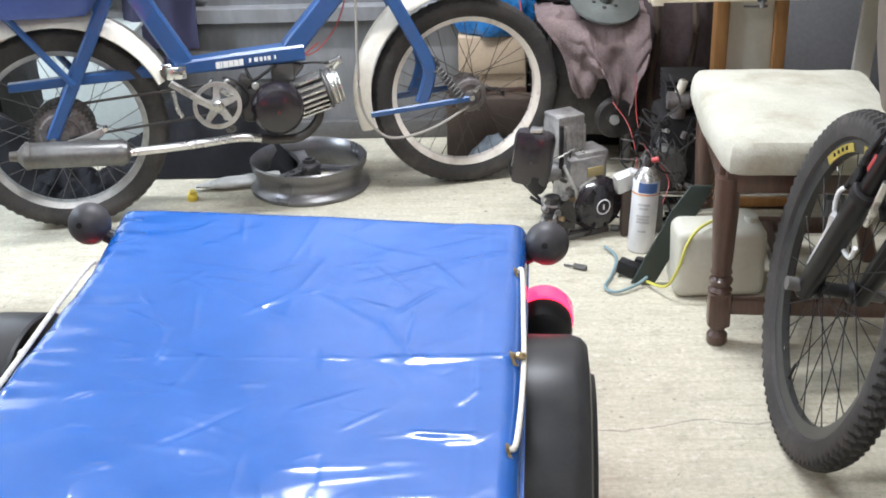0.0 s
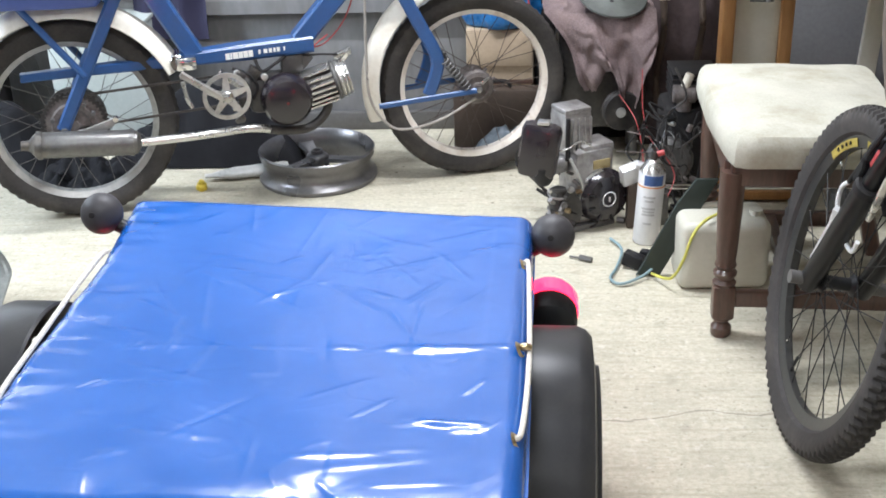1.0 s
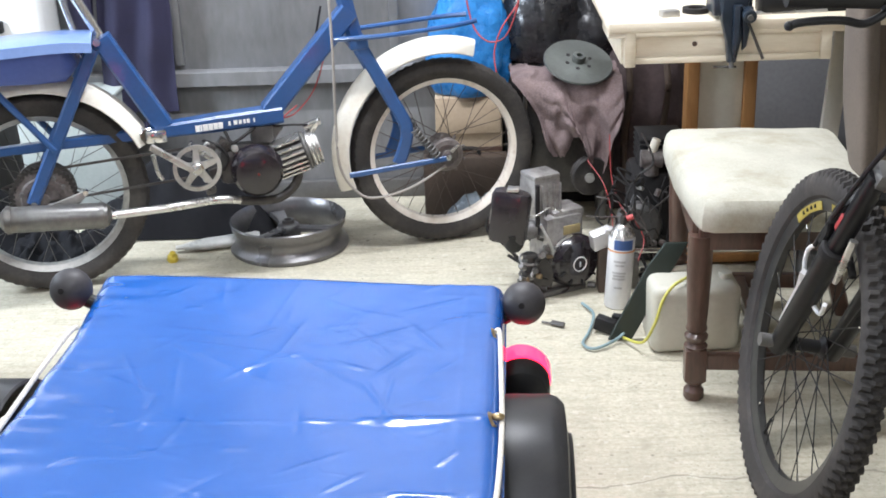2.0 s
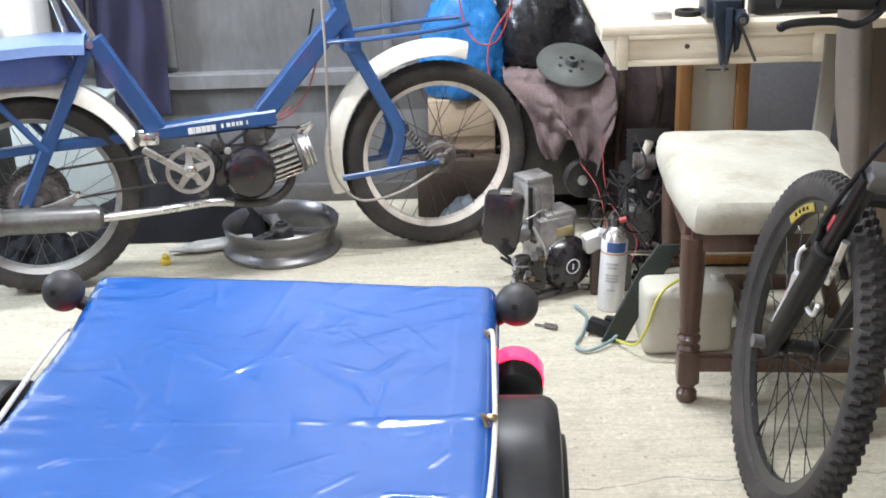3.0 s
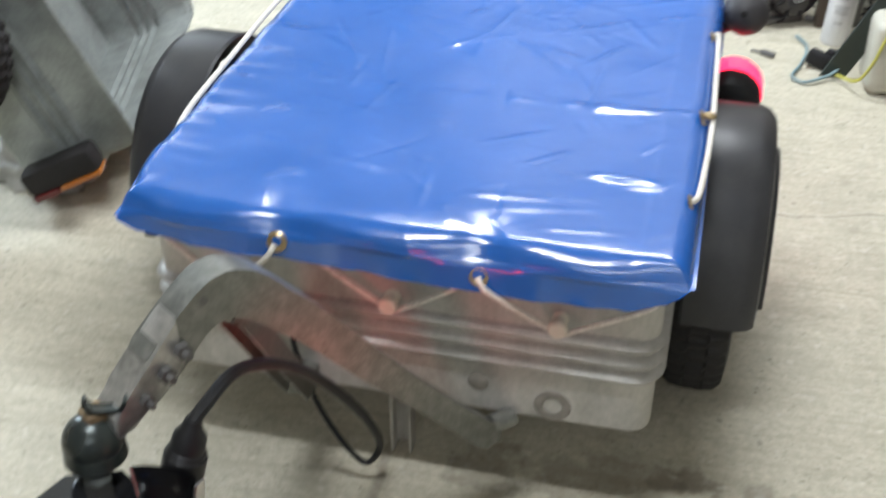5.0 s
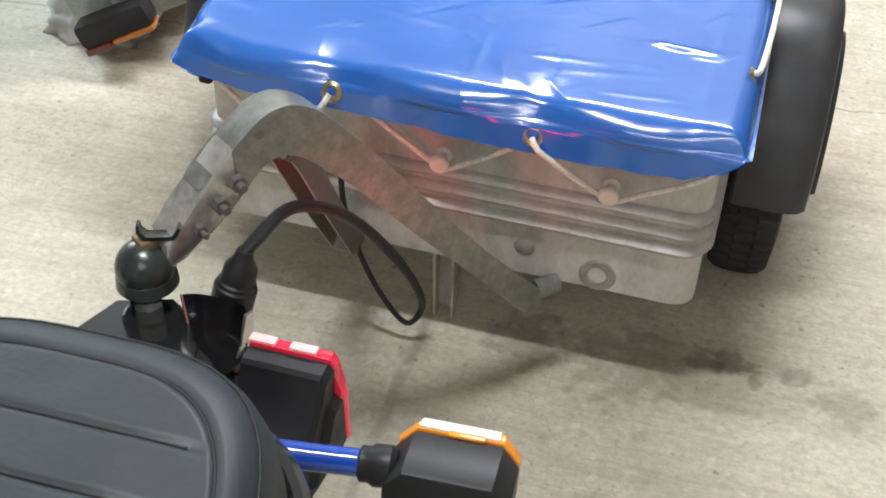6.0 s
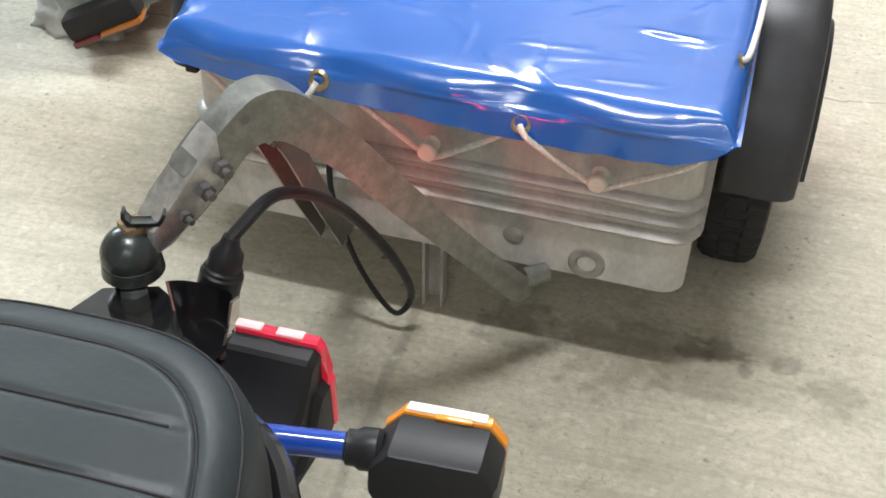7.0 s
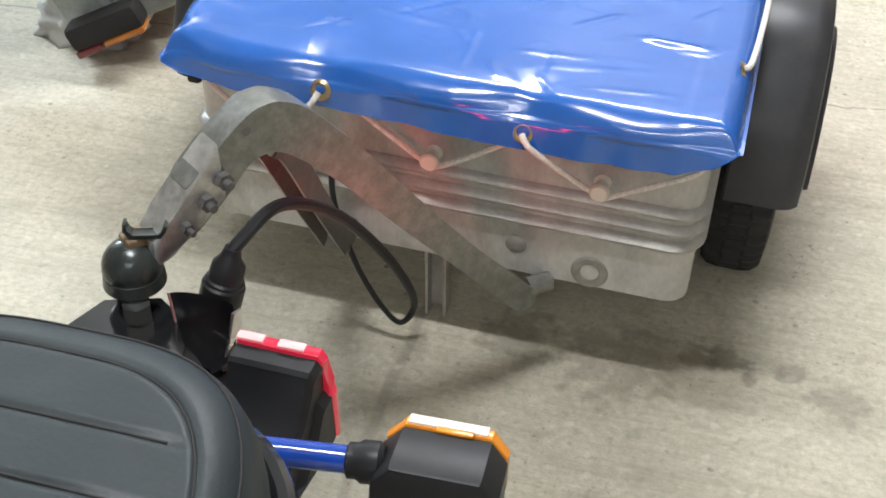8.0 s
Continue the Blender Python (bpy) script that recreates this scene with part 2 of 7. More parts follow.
M_BLUE = mat("blue_enamel", (0.024, 0.090, 0.265), (0.018, 0.072, 0.215), rough=0.32, scale=7, bump=0.05, coat=0.35, stain=(0.05, 0.07, 0.14), stain_amount=0.35, stain_scale=12)
# blue lightened in its colour to stand for haze from the window glare
M_BLUE_HAZED = mat("hazed_blue_cover", (0.17, 0.26, 0.50), (0.13, 0.21, 0.43), rough=0.35, scale=6, coat=0.3)
M_DUSTHUB = mat("dusty_brown_hub_metal", (0.20, 0.175, 0.165), (0.11, 0.095, 0.09), rough=0.6, metal=0.35, scale=40, fine=160, bump=0.5, stain=(0.06, 0.05, 0.045), stain_amount=0.6, stain_scale=30)
M_RUSTSPOKE = mat("rusty_spoke_steel", (0.10, 0.075, 0.06), (0.06, 0.045, 0.038), rough=0.5, metal=0.5, scale=60)
M_COVER = mat("gloss_black_cover", (0.020, 0.015, 0.019), (0.014, 0.011, 0.014), rough=0.24, scale=10, bump=0.05, coat=0.4)
M_BLUE_DARK = mat("blue_plastic_dark", (0.072, 0.115, 0.37), (0.055, 0.092, 0.31), rough=0.4, scale=6)
M_CREAM = mat("cream_paint", (0.76, 0.73, 0.65), (0.66, 0.62, 0.54), rough=0.4, scale=9, bump=0.06, stain=(0.40, 0.32, 0.22), stain_amount=0.5, stain_scale=14)
M_CREAM_RIM = mat("cream_rim_paint", (0.82, 0.77, 0.71), (0.72, 0.65, 0.57), rough=0.42, scale=16, stain=(0.33, 0.22, 0.14), stain_amount=0.5, stain_scale=22)
M_WHITE = mat("white_paint", (0.86, 0.86, 0.85), (0.80, 0.80, 0.79), rough=0.35, scale=3, bump=0.03)
M_RUBBER = mat("black_rubber", (0.026, 0.024, 0.024), (0.016, 0.015, 0.015), rough=0.68, scale=20, fine=160, bump=0.2, spec=0.25)
M_TYRE = mat("dusty_tyre", (0.052, 0.047, 0.044), (0.030, 0.028, 0.027), rough=0.75, scale=12, fine=140, bump=0.25, stain=(0.12, 0.105, 0.09), stain_amount=0.45, stain_scale=10, spec=0.30)
M_BLACK = mat("black_plastic", (0.017, 0.017, 0.018), (0.012, 0.012, 0.013), rough=0.42, scale=14, fine=200, bump=0.1, spec=0.28)
M_FENDER = mat("black_fender_plastic", (0.036, 0.036, 0.039), (0.027, 0.027, 0.029), rough=0.36, scale=9, fine=200, bump=0.06, stain=(0.09, 0.085, 0.08), stain_amount=0.25, stain_scale=8, spec=0.35)
M_BUFFER = mat("dull_black_rubber", (0.062, 0.058, 0.062), (0.045, 0.042, 0.045), rough=0.5, scale=14, fine=120, bump=0.1, spec=0.35)
M_GLOSS = mat("gloss_black_paint", (0.012, 0.012, 0.013), (0.009, 0.009, 0.01), rough=0.12, scale=8, bump=0.04, coat=0.6, rough_var=0.05)
M_LEATHER = mat("seat_vinyl", (0.026, 0.034, 0.035), (0.021, 0.027, 0.028), rough=0.46, scale=8, fine=260, bump=0.35, rough_var=0.06, spec=0.30)
M_SEAT = mat("worn_cream_velvet", (0.49, 0.475, 0.40), (0.38, 0.365, 0.30), rough=0.95, scale=11, fine=200, bump=0.5, stain=(0.25, 0.215, 0.14), stain_amount=0.75, stain_scale=6, dist=0.004)
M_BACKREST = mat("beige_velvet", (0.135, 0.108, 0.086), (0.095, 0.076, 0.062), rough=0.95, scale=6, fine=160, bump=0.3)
M_DARKWOOD = mat("dark_stained_wood", (0.095, 0.050, 0.035), (0.055, 0.029, 0.020), rough=0.4, scale=10, fine=50, bump=0.15, stretch=(6, 6, 1), coat=0.2)
M_PINE = mat("pine_wood", (0.74, 0.665, 0.53), (0.64, 0.55, 0.41), rough=0.6, scale=6, fine=40, bump=0.12, stretch=(1, 9, 9))
M_ORANGEWOOD = mat("varnished_wood", (0.44, 0.22, 0.075), (0.33, 0.15, 0.05), rough=0.45, scale=6, fine=40, bump=0.1, stretch=(8, 8, 1))
M_BOARD = mat("cream_board", (0.68, 0.645, 0.56), (0.60, 0.565, 0.48), rough=0.7, scale=3)
M_ROPE = mat("white_rope", (0.78, 0.74, 0.67), (0.52, 0.48, 0.42), rough=0.85, scale=180, fine=400, bump=0.6)
M_BRASS = mat("brass_eyelet", (0.60, 0.47, 0.27), (0.45, 0.34, 0.19), rough=0.32, metal=0.9, scale=30)
M_KNOB = mat("ivory_plastic", (0.72, 0.67, 0.57), (0.62, 0.56, 0.46), rough=0.45, scale=20)
M_NAVY = mat("navy_cloth", (0.028, 0.026, 0.062), (0.02, 0.019, 0.045), rough=0.9, scale=8, fine=200, bump=0.4)
M_TOWEL = mat("dirty_pink_towel", (0.25, 0.185, 0.18), (0.10, 0.072, 0.072), rough=0.95, scale=9, fine=220, bump=0.7, stain=(0.10, 0.075, 0.07), stain_amount=0.55, stain_scale=8, dist=0.004)
M_BAG_BLUE = mat("blue_plastic_bag", (0.03, 0.22, 0.55), (0.018, 0.14, 0.40), rough=0.28, scale=22, fine=70, bump=0.9, dist=0.01)
# near-black, for the heaps that stand in for shade behind the moped
M_DARK_FILL = mat("dark_fill_plastic", (0.014, 0.014, 0.016), (0.009, 0.009, 0.011), rough=0.75, scale=14, fine=60, bump=0.4, dist=0.005, spec=0.15)
M_SACK = mat("glossy_black_sack", (0.018, 0.018, 0.02), (0.012, 0.012, 0.014), rough=0.26, scale=12, fine=45, bump=0.8, dist=0.008, stain=(0.35, 0.35, 0.35), stain_amount=0.06, stain_scale=60)
M_CARD = mat("cardboard", (0.46, 0.36, 0.25), (0.36, 0.275, 0.19), rough=0.85, scale=4, bump=0.15)
M_JERRY = mat("translucent_white_plastic", (0.52, 0.505, 0.43), (0.44, 0.425, 0.36), rough=0.45, scale=5, bump=0.08, stain=(0.42, 0.38, 0.29), stain_amount=0.4)
M_YELLOW = mat("yellow_plastic", (0.72, 0.55, 0.06), (0.6, 0.45, 0.05), rough=0.4)
M_HOSE = mat("pale_blue_hose", (0.22, 0.31, 0.33), (0.17, 0.25, 0.27), rough=0.4)
M_GREEN = mat("dark_green_panel", (0.020, 0.030, 0.025), (0.014, 0.022, 0.018), rough=0.5, scale=10)
M_REDWIRE = mat("red_wire", (0.45, 0.06, 0.06), rough=0.45)
M_CAN = mat("white_can", (0.72, 0.72, 0.72), (0.62, 0.62, 0.63), rough=0.35, scale=12, metal=0.2)
M_CANBLUE = mat("can_blue_band", (0.06, 0.13, 0.34), rough=0.35)
M_RED_LENS = mat("red_lamp_lens", (0.55, 0.015, 0.05), (0.45, 0.01, 0.04), rough=0.2, coat=0.5, emit=(1.0, 0.03, 0.06), strength=0.18)
M_RED_LIT = mat("lit_red_lens", (0.7, 0.02, 0.1), (0.6, 0.015, 0.08), rough=0.2, coat=0.5, emit=(1.0, 0.016, 0.055), strength=6.0)
M_WHITE_LENS = mat("white_reflector", (0.72, 0.46, 0.45), (0.62, 0.36, 0.36), rough=0.15, coat=0.6, emit=(1.0, 0.30, 0.32), strength=0.35)
M_AMBER = mat("amber_lens", (0.75, 0.27, 0.02), (0.62, 0.2, 0.015), rough=0.18, coat=0.6)
M_AMBER_DULL = mat("dirty_amber_lens", (0.42, 0.13, 0.012), (0.30, 0.09, 0.01), rough=0.2, coat=0.5)
M_CLEAR = mat("clear_lens", (0.85, 0.74, 0.62), (0.78, 0.62, 0.48), rough=0.12, coat=0.8)
M_FOAM = mat("dirty_clear_plastic", (0.50, 0.50, 0.48), (0.38, 0.38, 0.36), rough=0.3, scale=12, bump=0.5)
M_TUBE = mat("lamp_tube", (0.9, 0.9, 0.9), rough=0.3, emit=(0.97, 1.0, 1.03), strength=30.0)


def tarp_material():
    """Glossy coated fabric with a faint weave and creases."""
    m = mat("blue_tarpaulin", (0.007, 0.101, 0.415), (0.005, 0.088, 0.365), rough=0.23, scale=9, fine=30, bump=0.16, rough_var=0.07, dist=0.004, coat=0.45, spec=0.8)
    m.node_tree.nodes["Principled BSDF"].inputs["Coat Roughness"].default_value = 0.13
    n, l = m.node_tree.nodes, m.node_tree.links
    bsdf = n["Principled BSDF"]
    tc = n.new("ShaderNodeTexCoord")
    warp = n.new("ShaderNodeTexNoise")
    warp.inputs["Scale"].default_value, warp.inputs["Detail"].default_value = 5, 3
    l.new(tc.outputs["Object"], warp.inputs["Vector"])
    mixv = n.new("ShaderNodeMix")
    mixv.data_type = "VECTOR"
    mixv.inputs[0].default_value = 0.12
    l.new(tc.outputs["Object"], mixv.inputs[4])
    l.new(warp.outputs["Color"], mixv.inputs[5])
    prev = bsdf.inputs["Normal"].links[0].from_socket
    for scale, width, strength, dist in ((4.5, 0.06, 0.16, 0.004), (10.0, 0.08, 0.12, 0.0025)):
        v = n.new("ShaderNodeTexVoronoi")
        v.feature = "DISTANCE_TO_EDGE"
        v.inputs["Scale"].default_value = scale
        l.new(mixv.outputs[1], v.inputs["Vector"])
        r = n.new("ShaderNodeMapRange")
        r.interpolation_type = "SMOOTHSTEP"
        r.inputs["From Max"].default_value = width
        r.inputs["To Min"].default_value, r.inputs["To Max"].default_value = 1, 0
        l.new(v.outputs["Distance"], r.inputs[0])
        gate = n.new("ShaderNodeTexNoise")
        gate.inputs["Scale"].default_value = scale * 0.8
        l.new(tc.outputs["Object"], gate.inputs["Vector"])
        gr = n.new("ShaderNodeMapRange")
        gr.inputs["From Min"].default_value, gr.inputs["From Max"].default_value = 0.5, 0.60
        l.new(gate.outputs["Fac"], gr.inputs[0])
        mu = n.new("ShaderNodeMath")
        mu.operation = "MULTIPLY"
        l.new(r.outputs[0], mu.inputs[0])
        l.new(gr.outputs[0], mu.inputs[1])
        b = n.new("ShaderNodeBump")
        b.inputs["Strength"].default_value, b.inputs["Distance"].default_value = strength, dist
        l.new(mu.outputs[0], b.inputs["Height"])
        l.new(prev, b.inputs["Normal"])
        prev = b.outputs[0]
    l.new(prev, bsdf.inputs["Normal"])
    return m


M_TARP = tarp_material()


# ---- building helpers ----
BASE = {}


def thing(name, m, label, category, group=""):
    ob = new(name)
    ob.empty_display_size = 0.05
    ob.matrix_basis = m
    BASE[ob] = m
    return tagged(ob, label, category, group)


def finish(bm, name, material, sharp=0.6):
    bmesh.ops.remove_doubles(bm, verts=bm.verts, dist=1e-5)
    bmesh.ops.recalc_face_normals(bm, faces=bm.faces)
    for f in bm.faces:
        f.smooth = True
    for e in bm.edges:
        if len(e.link_faces) == 2 and e.calc_face_angle(0) > sharp:
            e.smooth = False
    me = bpy.data.meshes.new(name)
    bm.to_mesh(me)
    bm.free()
    me.materials.append(material)
    return me


def part(name, bm, material, parent=None, label="", world=False, sharp=0.6):
    """One mesh object, under a thing or a part. world: bm is in world coordinates."""
    if world and parent is not None:
        bm.transform(BASE[parent].inverted())
    ob = new(name, finish(bm, name, material, sharp))
    if parent is not None:
        ob.parent = parent
        if parent in BASE:
            BASE[ob] = BASE[parent].copy()
    if label:
        ob["label"] = label
    return ob


def solo(name, bm, material, label, category, group="", kind="", sharp=0.6):
    ob = new(name, finish(bm, name, material, sharp))
    BASE[ob] = Matrix()
    return tagged(ob, label, category, group, kind)


def B():
    return bmesh.new()


def box(bm, c, s, m=None, bevel=0.0, seg=2):
    g = bmesh.ops.create_cube(bm, size=1.0)
    vs = g["verts"]
    bmesh.ops.scale(bm, vec=s, verts=vs)
    if bevel > 0:
        es = list({e for v in vs for e in v.link_edges})
        r = bmesh.ops.bevel(bm, geom=es, offset=bevel, segments=seg, affect="EDGES", profile=0.5)
        vs = list({v for f in r["faces"] for v in f.verts} | {v for v in vs if v.is_valid})
    t = Matrix.Translation(c) @ (m or Matrix())
    bmesh.ops.transform(bm, matrix=t, verts=[v for v in vs if v.is_valid])
    return bm


def lathe(bm, profile, seg=24, m=None, closed=False):
    """Turns (radius, height) points about z."""
    m = m or Matrix()
    rings = []
    for r, z in profile:
        if r < 1e-6:
            rings.append([bm.verts.new(m @ Vector((0, 0, z)))])
        else:
            rings.append([bm.verts.new(m @ Vector((r * math.cos(2 * math.pi * i / seg), r * math.sin(2 * math.pi * i / seg), z))) for i in range(seg)])
    pairs = list(zip(rings, rings[1:]))
    if closed:
        pairs.append((rings[-1], rings[0]))
    for a, b in pairs:
        for i in range(seg):
            j = (i + 1) % seg
            if len(a) == 1 and len(b) == 1:
                continue
            if len(a) == 1:
                bm.faces.new((a[0], b[i], b[j]))
            elif len(b) == 1:
                bm.faces.new((a[i], a[j], b[0]))
            else:
                bm.faces.new((a[i], a[j], b[j], b[i]))
    return bm


def axis_to(p0, p1):
    """A frame at p0 whose z points at p1."""
    d = Vector(p1) - Vector(p0)
    return Matrix.Translation(p0) @ d.to_track_quat("Z", "Y").to_matrix().to_4x4()


def cyl(bm, p0, p1, r0, r1=None, seg=16, bevel=0.0):
    r1 = r0 if r1 is None else r1
    L = (Vector(p1) - Vector(p0)).length
    b = min(bevel, L / 3, r0 * 0.9, r1 * 0.9)
    prof = [(0, 0), (r0 - b, 0), (r0, b), (r1, L - b), (r1 - b, L), (0, L)] if b > 0 else [(0, 0), (r0, 0), (r1, L), (0, L)]
    return lathe(bm, prof, seg, axis_to(p0, p1))


def smooth_path(pts, n=8):
    pts = [Vector(p) for p in pts]
    out = []
    for i in range(len(pts) - 1):
        p0, p1, p2, p3 = pts[max(0, i - 1)], pts[i], pts[i + 1], pts[min(len(pts) - 1, i + 2)]
        for k in range(n):
            t = k / n
            out.append(0.5 * (2 * p1 + (p2 - p0) * t + (2 * p0 - 5 * p1 + 4 * p2 - p3) * t * t + (3 * p1 - p0 - 3 * p2 + p3) * t ** 3))
    out.append(pts[-1])
    return out


def sweep(bm, pts, section, up=(0, 0, 1), scales=None, cap=True):
    """Sweeps a closed 2D section (side, up) along points."""
    pts = [Vector(p) for p in pts]
    up = Vector(up)
    rings = []
    for i, p in enumerate(pts):
        d = (pts[min(i + 1, len(pts) - 1)] - pts[max(i - 1, 0)]).normalized()
        side = d.cross(up)
        if side.length < 1e-4:
            side = d.cross(Vector((0, 1, 0.01)))
        side.normalize()
        u = side.cross(d).normalized()
        k = scales[i] if scales else 1
        rings.append([bm.verts.new(p + side * a * k + u * b * k) for a, b in section])
    n = len(section)
    for a, b in zip(rings, rings[1:]):
        for i in range(n):
            j = (i + 1) % n
            bm.faces.new((a[i], a[j], b[j], b[i]))
    if cap:
        bm.faces.new(rings[0])
        bm.faces.new(rings[-1])
    return bm


def circle(r, seg=8):
    return [(r * math.cos(2 * math.pi * i / seg), r * math.sin(2 * math.pi * i / seg)) for i in range(seg)]


def rect(w, h, b=0.0):
    if b <= 0:
        return [(-w / 2, -h / 2), (w / 2, -h / 2), (w / 2, h / 2), (-w / 2, h / 2)]
    x, y = w / 2, h / 2
    return [(-x + b, -y), (x - b, -y), (x, -y + b), (x, y - b), (x - b, y), (-x + b, y), (-x, y - b), (-x, -y + b)]


def tube(bm, pts, r, seg=8, smooth=6, scales=None):
    return sweep(bm, smooth_path(pts, smooth) if smooth else pts, circle(r, seg), scales=scales)


def ring(bm, R, section, m=None, seg=48, a0=0.0, a1=2 * math.pi):
    """Sweeps a section (radial, axial) round the z axis of m, a whole turn or an arc."""
    m = m or Matrix()
    whole = abs(a1 - a0 - 2 * math.pi) < 1e-6
    rings = []
    for i in range(seg if whole else seg + 1):
        a = a0 + (a1 - a0) * i / seg
        rings.append([bm.verts.new(m @ Vector(((R + r) * math.cos(a), (R + r) * math.sin(a), z))) for r, z in section])
    n = len(section)
    pairs = list(zip(rings, rings[1:])) + ([(rings[-1], rings[0])] if whole else [])
    for a, b in pairs:
        for i in range(n):
            j = (i + 1) % n
            bm.faces.new((a[i], a[j], b[j], b[i]))
    if not whole:
        bm.faces.new(rings[0])
        bm.faces.new(rings[-1])
    return bm


def treaded(bm, R, section, m, blocks, depth, stagger=True):
    """A tyre ring whose outer band is cut into tread blocks, in one connected mesh."""
    n = blocks * 4
    zmax = max(abs(z) for r, z in section)
    rings = []
    for i in range(n):
        a = 2 * math.pi * i / n
        row = []
        for r, z in section:
            side = abs(z) > zmax * 0.3
            high = ((i + (2 if stagger and side else 0)) % 4) < 2
            tread = max(0, min(1, 1.35 + r / 0.022))
            row.append(bm.verts.new(m @ Vector(((R + r - (0 if high else depth * tread)) * math.cos(a), (R + r - (0 if high else depth * tread)) * math.sin(a), z))))
        rings.append(row)
    k = len(section)
    for a, b in zip(rings, rings[1:] + rings[:1]):
        for i in range(k - 1):
            bm.faces.new((a[i], a[i + 1], b[i + 1], b[i]))
        bm.faces.new((a[k - 1], a[0], b[0], b[k - 1]))
    return bm


def grid(bm, f, nu, nv):
    """A sheet of f(u, v), u and v from 0 to 1."""
    vs = [[bm.verts.new(f(i / nu, j / nv)) for j in range(nv + 1)] for i in range(nu + 1)]
    for i in range(nu):
        for j in range(nv):
            bm.faces.new((vs[i][j], vs[i + 1][j], vs[i + 1][j + 1], vs[i][j + 1]))
    return bm


def slab(bm, poly, t, m=None, bevel=0.0):
    """A polygon in xy, thick in z from -t/2 to t/2."""
    m = m or Matrix()
    a = [bm.verts.new(m @ Vector((x, y, -t / 2))) for x, y in poly]
    b = [bm.verts.new(m @ Vector((x, y, t / 2))) for x, y in poly]
    n = len(poly)
    fs = [bm.faces.new(a[::-1]), bm.faces.new(b)]
    for i in range(n):
        fs.append(bm.faces.new((a[i], a[(i + 1) % n], b[(i + 1) % n], b[i])))
    if bevel > 0:
        bmesh.ops.bevel(bm, geom=list({e for f in fs[:2] for e in f.edges}), offset=bevel, segments=2, affect="EDGES", profile=0.5)
    return bm


def ball(bm, c, r, seg=24, squash=(1, 1, 1)):
    g = bmesh.ops.create_uvsphere(bm, u_segments=seg, v_segments=seg // 2, radius=r)
    bmesh.ops.transform(bm, matrix=Matrix.Translation(c) @ Matrix.Diagonal((*squash, 1)), verts=g["verts"])
    return bm


def wob(p, s, a):
    return a * noise.noise(Vector(p) * s)


def blob(fx, fy, fz, c, seed, sag=0.5, nu=40, nv=28, rough=0.16):
    bm = B()
    g = bmesh.ops.create_uvsphere(bm, u_segments=nu, v_segments=nv, radius=1)
    for v in g["verts"]:
        p = v.co.copy()
        k = 1 + rough * noise.noise(p * 1.8 + Vector((seed, 0, 0))) + 0.6 * rough * noise.noise(p * 4.5 + Vector((0, seed, 0))) + 0.35 * rough * abs(noise.noise(p * 9 + Vector((0, 0, seed))))
        p *= k
        z = max(p.z, -sag)
        v.co = Vector((c[0] + p.x * fx, c[1] + p.y * fy, c[2] + (z + sag) * fz))
    return bm


FACE_Y = pose(0, 0, 0, 90)  # turns a disc about z into one whose axis lies along y


# ---- the room ----
X0, X1, Y0, Y1, H = -2.7, 2.4, -2.2, 3.86, 2.45


def room():
    bm = box(B(), ((X0 + X1) / 2, (Y0 + Y1) / 2, -0.06), (X1 - X0 + 0.6, Y1 - Y0 + 0.6, 0.12))
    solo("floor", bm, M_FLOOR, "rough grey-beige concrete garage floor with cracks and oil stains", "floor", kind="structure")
    bm = box(B(), ((X0 + X1) / 2, (Y0 + Y1) / 2, H + 0.06), (X1 - X0 + 0.6, Y1 - Y0 + 0.6, 0.12))
    solo("ceiling", bm, M_CEIL, "plain white painted garage ceiling", "ceiling", kind="structure")
    for nm, c, s in (("wall_north", ((X0 + X1) / 2, Y1 + 0.1, H / 2), (X1 - X0 + 0.4, 0.2, H)), ("wall_south", ((X0 + X1) / 2, Y0 - 0.1, H / 2), (X1 - X0 + 0.4, 0.2, H)),
                     ("wall_west", (X0 - 0.1, (Y0 + Y1) / 2, H / 2), (0.2, Y1 - Y0, H)), ("wall_east", (X1 + 0.1, (Y0 + Y1) / 2, H / 2), (0.2, Y1 - Y0, H))):
        # the unseen south wall is whitened as a reflector for the tarpaulin's front
        solo(nm, box(B(), c, s), M_CEIL if nm == "wall_south" else M_WALL, "plain plastered garage wall", "wall", kind="structure")


def ceiling_lights():
    # all out of view; the last one is only added fill
    for i, (x, y, z) in enumerate(TUBES):
        t = thing("ceiling_light", pose(x, y, z), "unseen white fluorescent batten lamp on the ceiling", "lamp", "ceiling lamps")
        hl = TUBE_LENGTHS[i] / 2
        part("housing", box(B(), (0, 0, 0.05), (hl * 2 + 0.1, 0.07, 0.05), bevel=0.008), M_WHITE, t)
        part("tube", cyl(B(), (-hl, 0, 0.005), (hl, 0, 0.005), 0.016), M_TUBE, t)


def side_window():
    t = thing("window_1", pose(X0 - 0.02, 2.7, 1.55), "plain white-framed window with bright daylight outside", "window")
    t["kind"] = "structure"
    for c, sz in (((0, 0, 0.46), (0.06, 1.06, 0.05)), ((0, 0, -0.46), (0.06, 1.06, 0.05)), ((0, 0.51, 0), (0.06, 0.05, 0.92)), ((0, -0.51, 0), (0.06, 0.05, 0.92)), ((0, 0, 0), (0.05, 0.04, 0.88))):
        part("window_frame", box(B(), c, sz, bevel=0.004), M_WHITE, t)
    part("pane", box(B(), (-0.01, 0, 0), (0.006, 0.98, 0.88)), M_SKYPANE, t)


M_SKYPANE = mat("bright_daylight_pane", (0.8, 0.85, 0.9), rough=0.2, emit=(0.8, 0.9, 1.0), strength=3.0, bump=0)
room()
ceiling_lights()
side_window()


